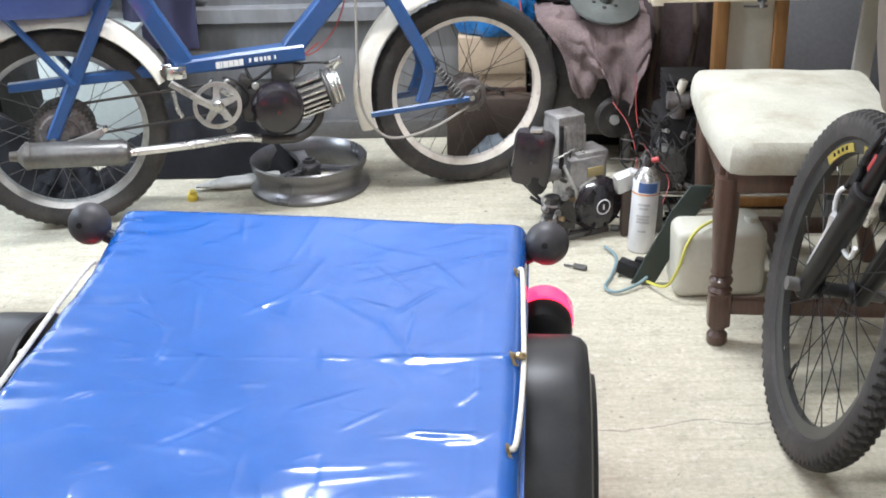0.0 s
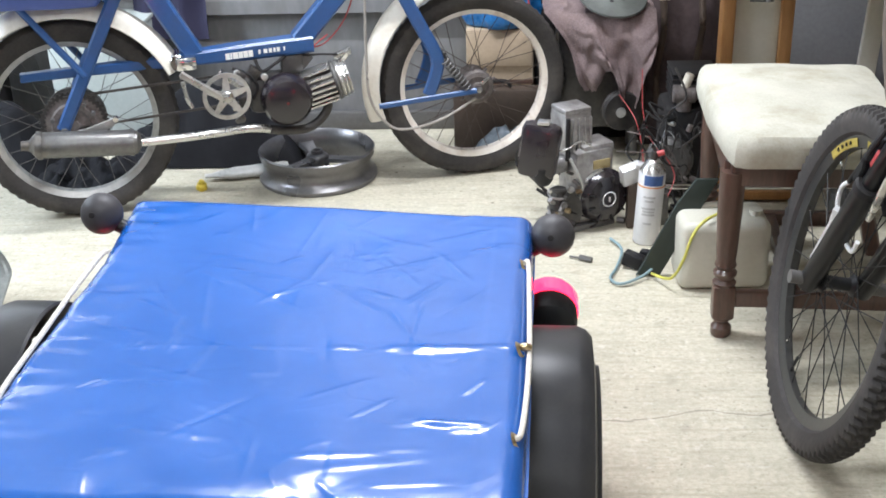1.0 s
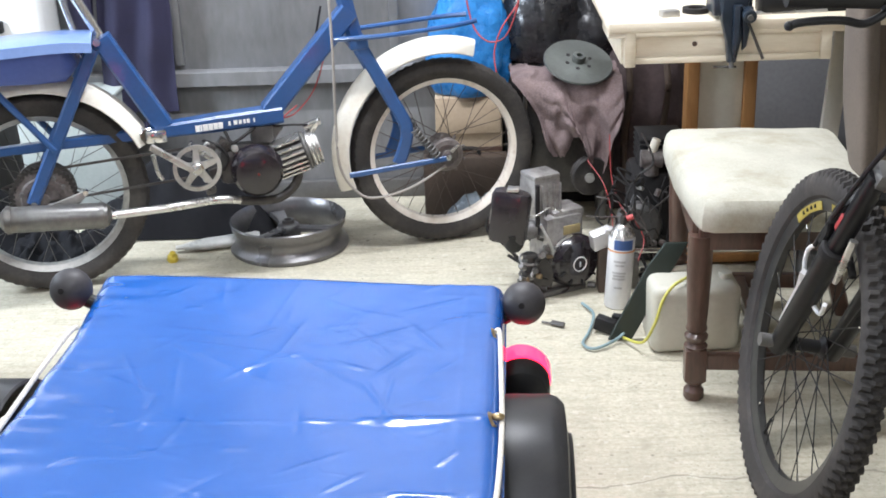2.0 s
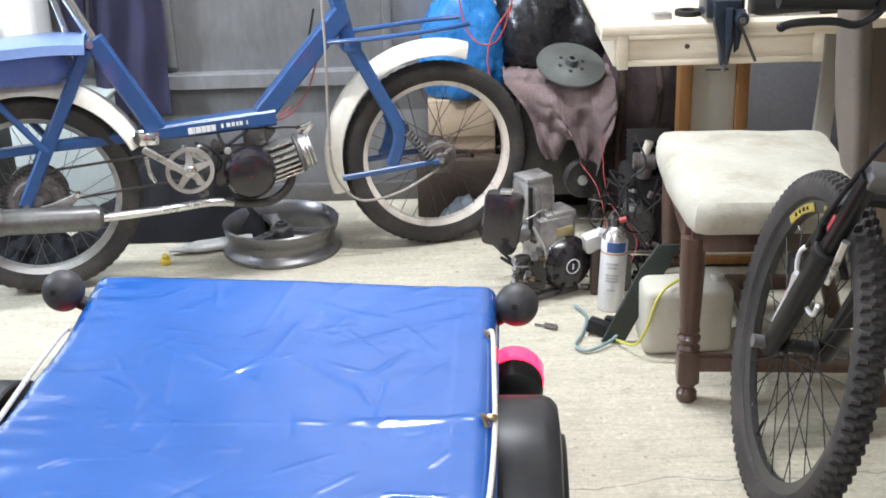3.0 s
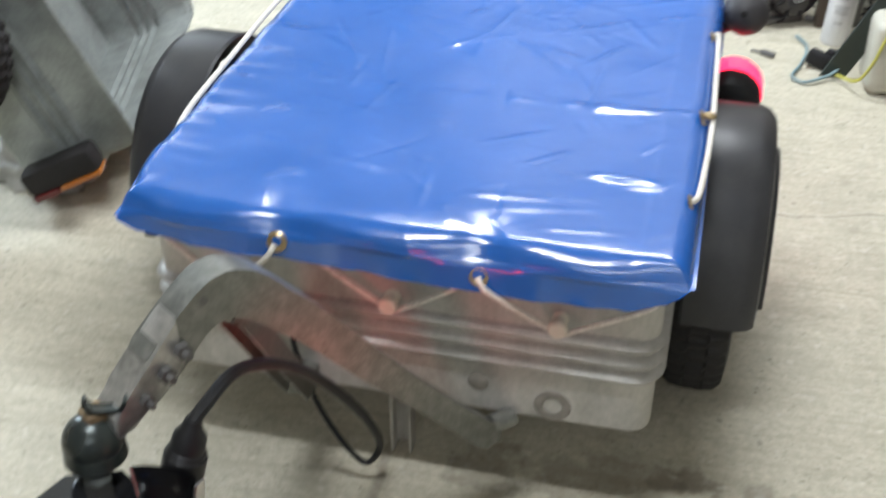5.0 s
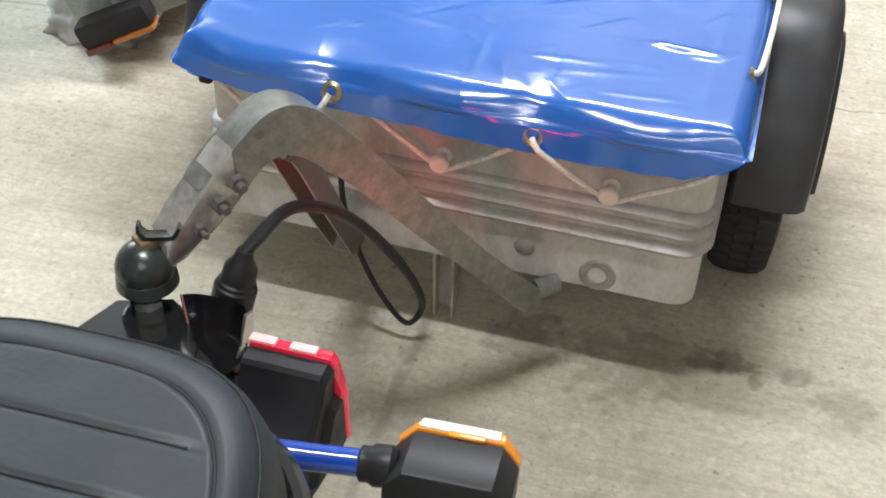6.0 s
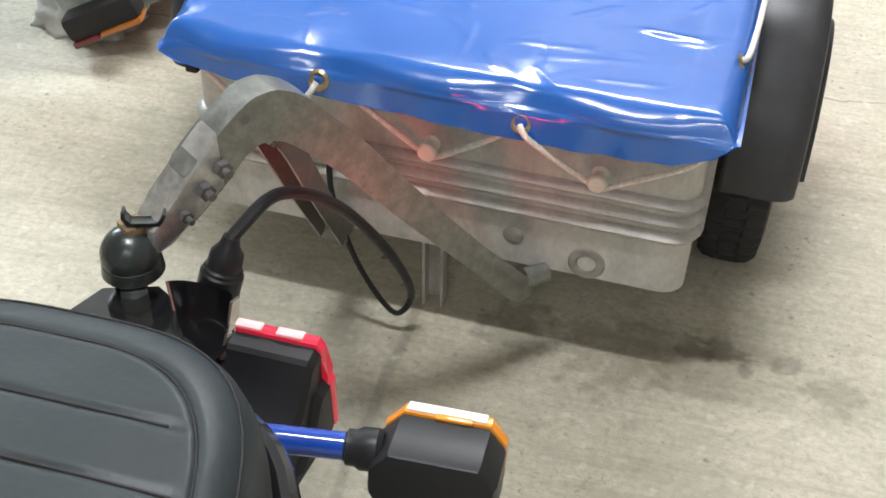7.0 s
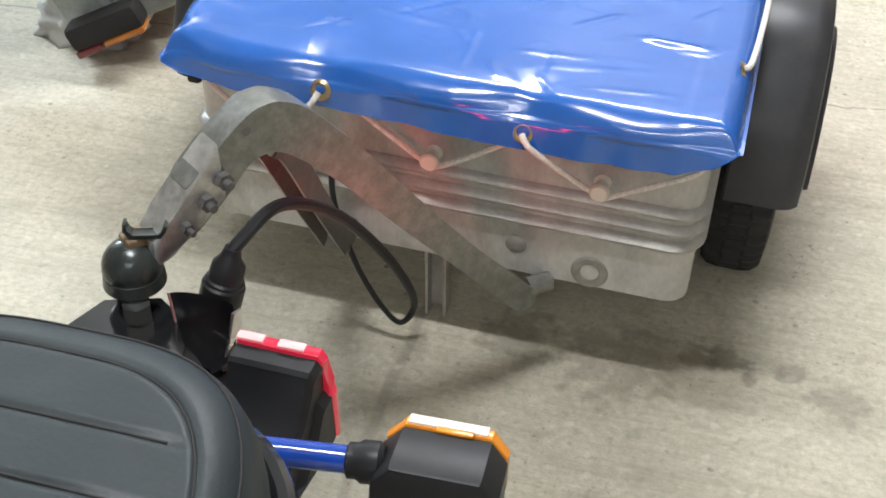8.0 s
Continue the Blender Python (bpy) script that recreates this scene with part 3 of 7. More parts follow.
def steel_door():
    """The grey sheet-steel door at the back, with its ledge and stiffeners."""
    t = thing("door_1", pose(-0.75, 3.78, 0), "grey sheet-steel garage door with a horizontal ledge", "door")
    t["kind"] = "structure"
    part("lower_panel", box(B(), (0, 0.02, 0.20), (1.75, 0.03, 0.39), bevel=0.004), M_STEEL_DOOR, t)
    part("upper_panel", box(B(), (0, 0.02, 1.25), (1.75, 0.03, 1.66), bevel=0.004), M_STEEL_DOOR, t)
    bm = sweep(B(), [(-0.87, -0.01, 0.41), (0.87, -0.01, 0.41)], [(-0.03, -0.022), (0.03, -0.022), (0.03, 0.02), (0.022, 0.024), (-0.03, 0.024)])
    part("ledge", bm, M_STEEL_DOOR, t)
    for x in (-0.05, 0.62):
        part("stiffener", box(B(), (x, -0.005, 1.25), (0.03, 0.02, 1.6), bevel=0.004), M_STEEL_DOOR, t)
    part("bottom_rail", box(B(), (0, 0.0, 0.03), (1.75, 0.03, 0.06), bevel=0.004), M_DARK_STEEL, t)


steel_door()


# ---- the trailers ----
BOX_PROFILE = [(0.0, 0.168)]
for rib in (0.255, 0.2795, 0.304):
    BOX_PROFILE += [(0.0, rib - 0.0085), (0.0065, rib - 0.0065), (0.0105, rib), (0.0065, rib + 0.0055), (0.0, rib + 0.0085)]
BOX_PROFILE += [(0.0, 0.388), (0.005, 0.392), (0.005, 0.400)]
HX, HY = 0.325, 0.395


def rounded_rect(hx, hy, r, n=5):
    out = []
    for cx, cy, a in ((hx - r, hy - r, 0), (-hx + r, hy - r, 90), (-hx + r, -hy + r, 180), (hx - r, -hy + r, 270)):
        for k in range(n + 1):
            b = radians(a + 90 * k / n)
            out.append((cx + r * math.cos(b), cy + r * math.sin(b)))
    return out


def trailer_box(parent, sheet_mat=None):
    sheet_mat = sheet_mat or M_GALV
    bm = B()
    loops = []
    prof = BOX_PROFILE + [(off - 0.003, z) for off, z in reversed(BOX_PROFILE)]
    for off, z in prof:
        loops.append([bm.verts.new((x, y + HY + 0.008, z)) for x, y in rounded_rect(HX + off, HY + off, 0.030 + max(0, off))])
    for a, b in zip(loops, loops[1:]):
        for i in range(len(a)):
            j = (i + 1) % len(a)
            bm.faces.new((a[i], a[j], b[j], b[i]))
    body = part("box_body", bm, sheet_mat, parent, "dull galvanised sheet metal with three pressed ribs", sharp=0.9)
    part("box_floor", slab(B(), rounded_rect(HX - 0.003, HY - 0.003, 0.028), 0.008, pose(0, HY + 0.008, 0.172)), sheet_mat, parent)
    return body


def trailer_wheel(parent, sx, y=0.385, R=0.172, x=0.378):
    """sx: -1 or 1, the side."""
    x = sx * x
    ax = pose(x, y, R, 0, 90)
    w = part("wheel", lathe(B(), [(0, -0.02), (0.03, -0.022), (0.05, -0.018), (0.085, -0.028), (0.092, -0.034), (0.095, -0.03), (0.095, 0.03), (0.092, 0.034), (0.085, 0.028), (0.05, 0.018), (0.03, 0.022), (0, 0.02)], 32, ax), M_DARK_STEEL, parent)
    prof = [(0.092 - R, -0.032), (0.105 - R, -0.043), (0.135 - R, -0.046), (-0.012, -0.042), (-0.003, -0.032), (0, -0.016), (0, -0.012), (0, 0.012), (0, 0.016), (-0.003, 0.032), (-0.012, 0.042), (0.135 - R, 0.046), (0.105 - R, 0.043), (0.092 - R, 0.032)]
    bm = treaded(B(), R, prof, ax, 44, 0.005)
    part("tyre", bm, M_RUBBER, w)


def mudguard(parent, sx, y=0.43, x=0.395):
    """A closed black plastic guard with a rounded outer edge and a lip."""
    R, w, x = 0.210, 0.10, sx * x
    m = pose(x, y, 0.205, 0, 90 * sx, 0)
    sec = [(0.0, -w / 2), (0.003, -w / 2 + 0.004), (0.003, w / 2 - 0.022), (-0.002, w / 2 - 0.008), (-0.012, w / 2 + 0.001), (-0.055, w / 2 + 0.006), (-0.057, w / 2 + 0.012), (-0.064, w / 2 + 0.012),
           (-0.064, w / 2 + 0.004), (-0.016, w / 2 - 0.004), (-0.006, w / 2 - 0.012), (-0.002, w / 2 - 0.025), (-0.002, -w / 2)]
    bm = B()
    a0, a1 = (radians(92), radians(270)) if sx > 0 else (radians(-90), radians(88))
    ring(bm, R, sec, m, 40, a0, a1)
    part("mudguard", bm, M_FENDER, parent, "black plastic mudguard with scuffs")


def round_tail_lamp(parent, x, y, z, lit):
    ax = axis_to((x, y - 0.035, z), (x, y + 0.05, z + 0.012))
    h = part("tail_lamp", lathe(B(), [(0, 0), (0.03, 0), (0.043, 0.008), (0.048, 0.02), (0.048, 0.045), (0.044, 0.048), (0, 0.048)], 32, ax), M_BLACK, parent, "round red tail lamp in a black housing")
    bm = lathe(B(), [(0.046, 0.046), (0.0505, 0.048), (0.0505, 0.078), (0.046, 0.088), (0, 0.092)], 32, ax)
    part("lens", bm, M_RED_LIT if lit else M_RED_LENS, h, "glowing red lens")


def buffer_ball(parent, x, y, z, sx):
    b = part("rubber_buffer", ball(B(), (x, y, z), 0.037, 28), M_BUFFER, parent, "round black rubber end buffer")
    part("stem", cyl(B(), (x - sx * 0.070, y + 0.0, z - 0.045), (x - sx * 0.015, y, z - 0.015), 0.013), M_BLACK, b)
    part("hole", cyl(B(), (x - 0.004, y - 0.0372, z + 0.012), (x - 0.004, y - 0.03, z + 0.010), 0.0052), M_RUBBER, b)


TRAILER = pose(-0.225, 1.25, 0, 0, 0, -2)


def tow_trailer():
    t = thing("cargo_trailer", TRAILER, "small galvanised box trailer with black mudguards, coupled to a moped", "trailer")
    body = trailer_box(t)
    for sx in (-1, 1):
        trailer_wheel(t, sx, 0.372 if sx > 0 else 0.46, x=0.374 if sx > 0 else 0.405)
        mudguard(t, sx, 0.41 if sx > 0 else 0.47, x=0.393 if sx > 0 else 0.452)
    part("axle", cyl(B(), (-0.40, 0.41, 0.165), (0.40, 0.41, 0.165), 0.012), M_DARK_STEEL, t)
    round_tail_lamp(t, 0.381, 0.705, 0.298, True)
    round_tail_lamp(t, -0.375, 0.71, 0.300, True)
    part("lamp_bar", box(B(), (-0.027, 0.69, 0.22), (0.88, 0.02, 0.03), bevel=0.003), M_GALV, t)
    for sx in (-1, 1):
        part("lamp_bracket", box(B(), (sx * 0.42 - 0.027, 0.69, 0.255), (0.03, 0.012, 0.07), bevel=0.003), M_GALV, t)
    buffer_ball(t, 0.386, 0.744, 0.437, 1)
    buffer_ball(t, -0.404, 0.772, 0.460, -1)
    # pressed ring and stain on the front sheet
    ringp = ring(B(), 0.018, [(-0.006, 0), (-0.004, 0.0016), (0.004, 0.0016), (0.006, 0), (0, -0.001)], pose(0.202, 0.0075, 0.190, 90), 32)
    part("pressed_ring", ringp, M_DULLZINC, t)
    part("pressed_dimple", lathe(B(), [(0, 0.002), (0.008, 0.002), (0.014, 0)], 20, pose(0.105, 0.007, 0.212, 90)), M_DULLZINC, t)
    for x, z in ((-0.006, 0.328), (0.204, 0.330)):
        k = part("rope_knob", lathe(B(), [(0, 0.026), (0.010, 0.026), (0.0125, 0.023), (0.0125, 0.018), (0.007, 0.014), (0.007, 0.004), (0.011, 0.0), (0, 0)], 20, pose(x, 0.008, z, 90)), M_KNOB, t, "ivory plastic rope hook")
    part("rivet", ball(B(), (-0.004, 0.007, 0.298), 0.003, 10), M_RUBBER, t)
    # drawbar
    # one bent tube in an upright plane: up from the coupling, over the arch and down to the box
    arm = Matrix(((0.6, 0, 0.8, -0.405), (0.8, 0, -0.6, 0.826), (0, 1, 0, 0), (0, 0, 0, 1)))
    upper = smooth_path([(0.055, 0.523, 0), (0.094, 0.556, 0), (0.124, 0.576, 0), (0.142, 0.580, 0), (0.160, 0.577, 0), (0.187, 0.560, 0), (0.220, 0.523, 0), (0.253, 0.484, 0), (0.326, 0.388, 0), (0.411, 0.281, 0), (0.480, 0.200, 0), (0.508, 0.170, 0), (0.516, 0.153, 0), (0.508, 0.140, 0)], 4)
    lower = smooth_path([(0.492, 0.139, 0), (0.469, 0.160, 0), (0.424, 0.216, 0), (0.335, 0.321, 0), (0.288, 0.377, 0), (0.245, 0.431, 0), (0.218, 0.463, 0), (0.176, 0.507, 0), (0.157, 0.522, 0), (0.140, 0.528, 0), (0.120, 0.522, 0), (0.092, 0.496, 0), (0.055, 0.468, 0)], 4)
    part("drawbar_leg", slab(B(), [(p.x, p.y) for p in upper + lower], 0.034, arm, 0.005), M_GALV_ARM, t, world=True, sharp=0.5)
    part("drawbar_pin", tube(B(), [arm @ Vector((0.506, 0.166, 0.005)), arm @ Vector((0.538, 0.166, 0.012))], 0.013, 16), M_GALV_ARM, t, world=True)
    leg2 = smooth_path([(-0.320, 0.955, 0.525), (-0.322, 0.985, 0.495), (-0.338, 1.10, 0.35), (-0.350, 1.228, 0.185)], 5)
    part("drawbar_leg", sweep(B(), leg2, [(-0.017, -0.014), (-0.014, -0.014), (-0.014, 0.011), (0.014, 0.011), (0.014, -0.014), (0.017, -0.014), (0.017, 0.014), (-0.017, 0.014)], up=(0.2, 0.2, 1)), M_GALV_ARM, t, world=True)
    for p in ((-0.352, 1.255, 0.185),):
        part("drawbar_plate", box(B(), p, (0.036, 0.06, 0.03), bevel=0.003), M_GALV_ARM, t, world=True)
    part("prop_stand", sweep(B(), [(-0.240, 1.325, 0.17), (-0.240, 1.335, 0.002)], [(-0.015, 0.014), (0.015, 0.014), (0.015, -0.014), (0.011, -0.014), (0.011, 0.009), (-0.011, 0.009), (-0.011, -0.014), (-0.015, -0.014)], up=(0, 1, 0)), M_GALV, t, world=True)
    # pressed coupling channel over the tube's end
    cu = [(0.014, 0.482), (0.033, 0.499), (0.060, 0.526), (0.091, 0.557)]
    cl = [(0.094, 0.500), (0.062, 0.480), (0.034, 0.458), (0.012, 0.452)]
    part("coupling_neck", slab(B(), cu + cl, 0.037, arm @ Matrix.Translation((0, 0, 0.003)), 0.006), M_NECK, t, "worn grey pressed-steel coupling channel", world=True)
    for s_, z_, r in ((0.089, 0.524, 0.0085), (0.070, 0.507, 0.0085), (0.047, 0.489, 0.006)):
        bm = cyl(B(), arm @ Vector((s_, z_, 0.022)), arm @ Vector((s_, z_, 0.030)), r, seg=6)
        cyl(bm, arm @ Vector((s_, z_, 0.029)), arm @ Vector((s_, z_, 0.038)), r * 0.5, seg=10)
        part("bolt", bm, M_DARK_STEEL, t, world=True)
    part("tube_hole", cyl(B(), arm @ Vector((0.121, 0.560, 0.0168)), arm @ Vector((0.121, 0.560, 0.0176)), 0.0048, seg=14), M_DARK_STEEL, t, world=True)
    part("corner_pad", box(B(), (-0.333, 0.035, 0.372), (0.018, 0.03, 0.034), bevel=0.004), M_RUBBER, t)
    head = part("coupling_head", ball(B(), (-0.405, 0.826, 0.452), 0.028, 28, (1, 1, 1.0)), M_COUPLING, t, "dark greasy cast ball coupling", world=True)
    bm = cyl(B(), (-0.405, 0.826, 0.430), (-0.405, 0.826, 0.450), 0.0295, 0.028, 28, 0.004)
    part("coupling_skirt", bm, M_COUPLING, t, world=True)
    bm = box(B(), (-0.402, 0.832, 0.478), (0.022, 0.022, 0.014), pose(0, 0, 0, 0, 0, -37), bevel=0.003)
    part("rusty_latch", bm, M_RUST, t, "rusty latch tongue", world=True)
    clip = [(-0.019, 0.008), (-0.020, 0.0), (-0.015, -0.009), (0.013, -0.009), (0.018, -0.003), (0.021, 0.004), (0.018, 0.006), (0.013, -0.004), (0.010, -0.005), (-0.012, -0.005), (-0.0165, 0.001), (-0.016, 0.008)]
    part("latch_lever", slab(B(), clip, 0.011, pose(-0.389, 0.832, 0.494, 90, 0, 18), 0.001), M_COUPLING, t, "dark bent latch clip", world=True)
    part("latch_spring", cyl(B(), arm @ Vector((0.020, 0.470, 0.006)), arm @ Vector((0.034, 0.482, 0.014)), 0.006, seg=10), M_BRIGHT, t, world=True)
    # wiring
    cable = [(-0.322, 0.838, 0.458), (-0.308, 0.858, 0.480), (-0.300, 0.940, 0.462), (-0.286, 1.063, 0.360), (-0.262, 1.173, 0.215), (-0.252, 1.250, 0.085), (-0.272, 1.252, 0.040), (-0.300, 1.245, 0.075), (-0.330, 1.235, 0.15), (-0.352, 1.225, 0.25), (-0.360, 1.245, 0.31)]
    part("cable", tube(B(), cable, 0.0066, 10, scales=[1.0 - 0.40 * min(1, max(0, (i - 24) / 12)) for i in range((len(cable) - 1) * 6 + 1)]), M_BLACK, t, "black trailer cable hanging in a loop", world=True)
    return t


STAR = ((0.005, 0.545, -0.165, 0.585, 0.0014), (0.005, 0.545, 0.175, 0.475, 0.0014), (0.005, 0.545, -0.07, 0.46, 0.0012), (0.005, 0.545, 0.03, 0.66, 0.0011), (0.06, 0.20, 0.15, 0.255, 0.0015), (0.20, 0.64, 0.26, 0.54, 0.0018),
        (-0.050, 0.600, -0.015, 0.628, 0.0020), (-0.200, 0.632, -0.052, 0.601, 0.0013), (0.079, 0.525, 0.150, 0.485, 0.0017), (-0.335, 0.695, -0.285, 0.737, 0.0022), (0.255, 0.642, 0.300, 0.657, 0.0026),
        (0.268, 0.212, 0.296, 0.250, 0.0020), (0.215, 0.149, 0.305, 0.141, 0.0030), (0.128, 0.153, 0.180, 0.203, 0.0018), (-0.220, 0.325, -0.170, 0.330, 0.0017), (-0.242, 0.212, -0.208, 0.237, 0.0020),
        (0.110, 0.625, 0.184, 0.525, 0.0012), (-0.003, 0.810, -0.029, 0.626, 0.0010), (-0.055, 0.487, 0.045, 0.546, 0.0014), (-0.119, 0.365, -0.153, 0.545, 0.0010), (0.164, 0.469, 0.217, 0.544, 0.0016), (-0.273, 0.381, -0.193, 0.364, 0.0016))


def tarpaulin():
    """The glossy cover: a flat top with fold creases, rolled over the rim all round."""
    t = thing("tarpaulin_cover", TRAILER, "glossy royal-blue tarpaulin laced over the trailer box", "tarpaulin")
    W, r, rf, skirt, ztop, L = 0.352, 0.03, 0.028, 0.045, 0.455, 0.80
    FRONT, HEM = -0.038, 0.034

    def fold(a, lo, hi, rl, rh, sk):
        """Along the sheet: the place across and the drop."""
        out, drop = a, 0.0
        for edge, s, r in ((lo, -1, rl), (hi, 1, rh)):
            d = (a - (edge - s * r)) * s
            if d > 0:
                arc = r * math.pi / 2
                if d < arc:
                    out, drop = edge - s * r + s * r * math.sin(d / r), r * (1 - math.cos(d / r))
                else:
                    out, drop = edge + s * 0.004 * (d - arc) / sk, r + (d - arc)
        return out, drop

    def bump(q):
        return math.exp(-q * q)

    def ramp(q, rise, fall, slope):
        """A crease with a straight near flank and a short far one."""
        if q < -rise or q > 3 * fall:
            return 0.0
        if q < 0:
            return slope * (q + rise)
        return slope * rise * math.exp(-(q / fall) ** 2)

    HEM_LINE = ((-0.40, 0.436), (-0.352, 0.424), (-0.317, 0.407), (-0.14, 0.400), (0.128, 0.392), (0.214, 0.390), (0.287, 0.396), (0.328, 0.411), (0.352, 0.434), (0.40, 0.440))

    def hem_z(x):
        """Height of the front hem, drawn up at both corners."""
        for (x0, z0), (x1, z1) in zip(HEM_LINE, HEM_LINE[1:]):
            if x <= x1:
                return z0 + (z1 - z0) * max(0, (x - x0) / (x1 - x0))
        return HEM_LINE[-1][1]

    ext = r * (math.pi / 2 - 1) + skirt
    front_ext = rf * (math.pi / 2 - 1) + HEM - FRONT

    # straight creases: a star near the middle of the far half, and short random ones
    rnd = random.Random(5)
    CREASES = []
    for x0, y0, x1, y1, amp in STAR:
        ln = math.hypot(x1 - x0, y1 - y0)
        CREASES.append((x0, y0, (x1 - x0) / ln, (y1 - y0) / ln, ln, amp * 0.75, 0.0046))
    for k in range(60):
        an = rnd.choice((0, 0, 1.57, 0.5, -0.5, 0.9, -0.9)) + rnd.uniform(-0.22, 0.22)
        CREASES.append((rnd.uniform(-0.33, 0.28), rnd.uniform(0.0, 0.78), math.cos(an), math.sin(an), rnd.uniform(0.03, 0.16), rnd.choice((1, 1, -1)) * rnd.uniform(0.0005, 0.0013), rnd.uniform(0.0035, 0.007)))

    def sheet(u, v):
        a = -W - ext + u * 2 * (W + ext)
        # more rows along the front fold
        v = v / 0.3 * 0.11 if v < 0.3 else 0.11 + (v - 0.3) / 0.7 * 0.89
        b = -front_ext + v * (L + ext + front_ext)
        x, dx = fold(a, -W, W, r, r, skirt)
        y, dy = fold(b, FRONT, L, rf, r, skirt + 0.012)
        drop = (dx ** 3 + dy ** 3) ** (1 / 3)
        if y < 0.1 and dy > 0:
            drop = min(drop, ztop - hem_z(x))
        if dx > 0:
            drop = min(drop, 0.052 - 0.026 * min(1, dx / 0.03) + 0.030 * max(0, min(1, (b - 0.02) / 0.25)))
        far = max(0, min(1, y / L))
        yy = y * (1.018 - 0.100 * x * far / L + (0.032 - 0.03 * x) * far ** 4)
        inside = max(0, 1 - drop / 0.02)
        z = ztop - drop
        k = max(0, min(1, y / L))
        # slack between the rims, falling a little to the front edge
        z -= 0.009 * inside * math.sin(math.pi * (x + W) / (2 * W)) * math.sin(math.pi * k)
        z -= 0.003 * max(0, 1 - max(0, y - FRONT) / 0.06) ** 1.5
        # the cross crease from packing: strong at one end, broken elsewhere
        q = yy - 0.335 - 0.006 * noise.noise((x * 4, 3, 0)) - 0.003 * noise.noise((x * 30, 1, 0))
        gate = max(0, 0.80 + 1.0 * noise.noise((x * 26, 20, 3))) * (1 if x > -0.22 else 0.4)
        near = bump((x - 0.22) / 0.085)
        gate = min(1.15, gate * (1 - 0.6 * near) + near * (0.70 + 0.5 * noise.noise((x * 40, 7, 3)) + 0.4 * noise.noise((x * 18, yy * 60, 9))))
        z += ramp(q, 0.005 + 0.013 * near, 0.007, (0.22 - 0.04 * near) * gate)
        q = yy - 0.143 - 0.05 * (x - 0.2) - 0.004 * noise.noise((x * 20, 5, 0))
        z += ramp(q, 0.010, 0.008, 0.19 * bump((x - 0.255) / 0.055) ** 0.7 * (0.9 + 0.5 * noise.noise((x * 34, yy * 50, 2))))
        q = yy - 0.60 - 0.03 * x - 0.005 * noise.noise((x * 12, 9, 0))
        z += 0.0012 * max(0, 0.1 + noise.noise((x * 13, 33, 3))) * bump(q / 0.006)
        for c in (-0.19, 0.0, 0.19):
            q = (x - c - 0.004 * noise.noise((c, yy * 14, 0))) / 0.006
            z += 0.0010 * bump(q) * max(0, 0.1 + 1.2 * noise.noise((c * 20, yy * 11, 5)))
        # shallow dents and fine crumpling
        z += 0.0024 * inside * noise.noise((x * 6 + yy * 3, yy * 7 - x * 4, 1.7)) + 0.0009 * inside * noise.noise((x * 15 - yy * 6, yy * 16 + x * 5, 4.4)) + 0.0003 * inside * noise.noise((x * 34, yy * 38, 2.4))
        for ax, ay, dx_, dy_, ln, amp, wd in CREASES:
            px, py = x - ax, yy - ay
            al = px * dx_ + py * dy_
            if -0.2 * ln < al < 1.2 * ln:
                ac = (px * dy_ - py * dx_) / wd
                if -2.5 < ac < 2.5:
                    e = al / ln
                    z += amp * inside * bump(ac) * max(0, min(1, e * 4 + 0.3, (1 - e) * 4 + 0.3))
        # puckers along the left edge over the rope
        if x < -0.25:
            z += 0.0058 * min(1, (-0.25 - x) / 0.07) * (0.3 + 0.7 * inside) * noise.noise((x * 9 + yy * 8, yy * 34, 6.6))
        # doubled hem strip along one side
        if x > 0.285:
            z += 0.0009 * min(1, (x - 0.285) / 0.008)
        # front: pulled down at the eyelets, bulging between, with a hem seam
        pull = bump((x + 0.134) / 0.030) + bump((x - 0.112) / 0.030)
        g = max(0, min(1, (0.03 - y) / 0.06))
        z -= 0.007 * pull * g * max(0, 1 - drop / 0.03)
        yy += g * (0.004 * pull - 0.005 * math.cos(x * 26.5 + 0.15) * math.sin(min(1, drop / 0.03) * math.pi) + 0.004 * noise.noise((x * 9, z * 9, 2)) + 0.0012 * noise.noise((x * 30, z * 22, 6)))
        if dy > 0.021 and y < 0.1:
            yy -= 0.0018 * min(1, (dy - 0.021) / 0.003)
            yy += 0.003 * noise.noise((x * 20, 4, 6)) * (dy - 0.021) / 0.02
        # the flared near corner
        if x < -0.25 and y < 0.15:
            c = min(1, (-0.25 - x) / 0.10) * min(1, (0.15 - y) / 0.15)
            x += 0.013 * c * c
            z += 0.010 * c * math.sin(c * math.pi)
        # the far corner spreads and sags
        if x < -0.20 and y > 0.58:
            c = min(1, (-0.20 - x) / 0.15) * min(1, (y - 0.58) / 0.24)
            x -= 0.034 * c
            z -= 0.006 * c
        return Vector((x, yy, z))

    bm = grid(B(), sheet, 240, 310)
    part("sheet", bm, M_TARP, t, sharp=3.0)
    # eyelets and ropes
    def eyelet(x, y, z, m):
        part("eyelet", ring(B(), 0.0095, [(-0.0038, -0.001), (0, 0.0025), (0.0038, -0.001)], Matrix.Translation((x, y, z)) @ m, 24), M_BRASS, t)

    fr = pose(0, 0, 0, 72)
    fronts = ((-0.134, -0.039, 0.419), (0.112, -0.039, 0.411))
    for p in fronts:
        eyelet(*p, fr)

    def rope(pts, r=0.0038):
        part("rope", tube(B(), pts, r, 8, 5), M_ROPE, t, "off-white braided rope")

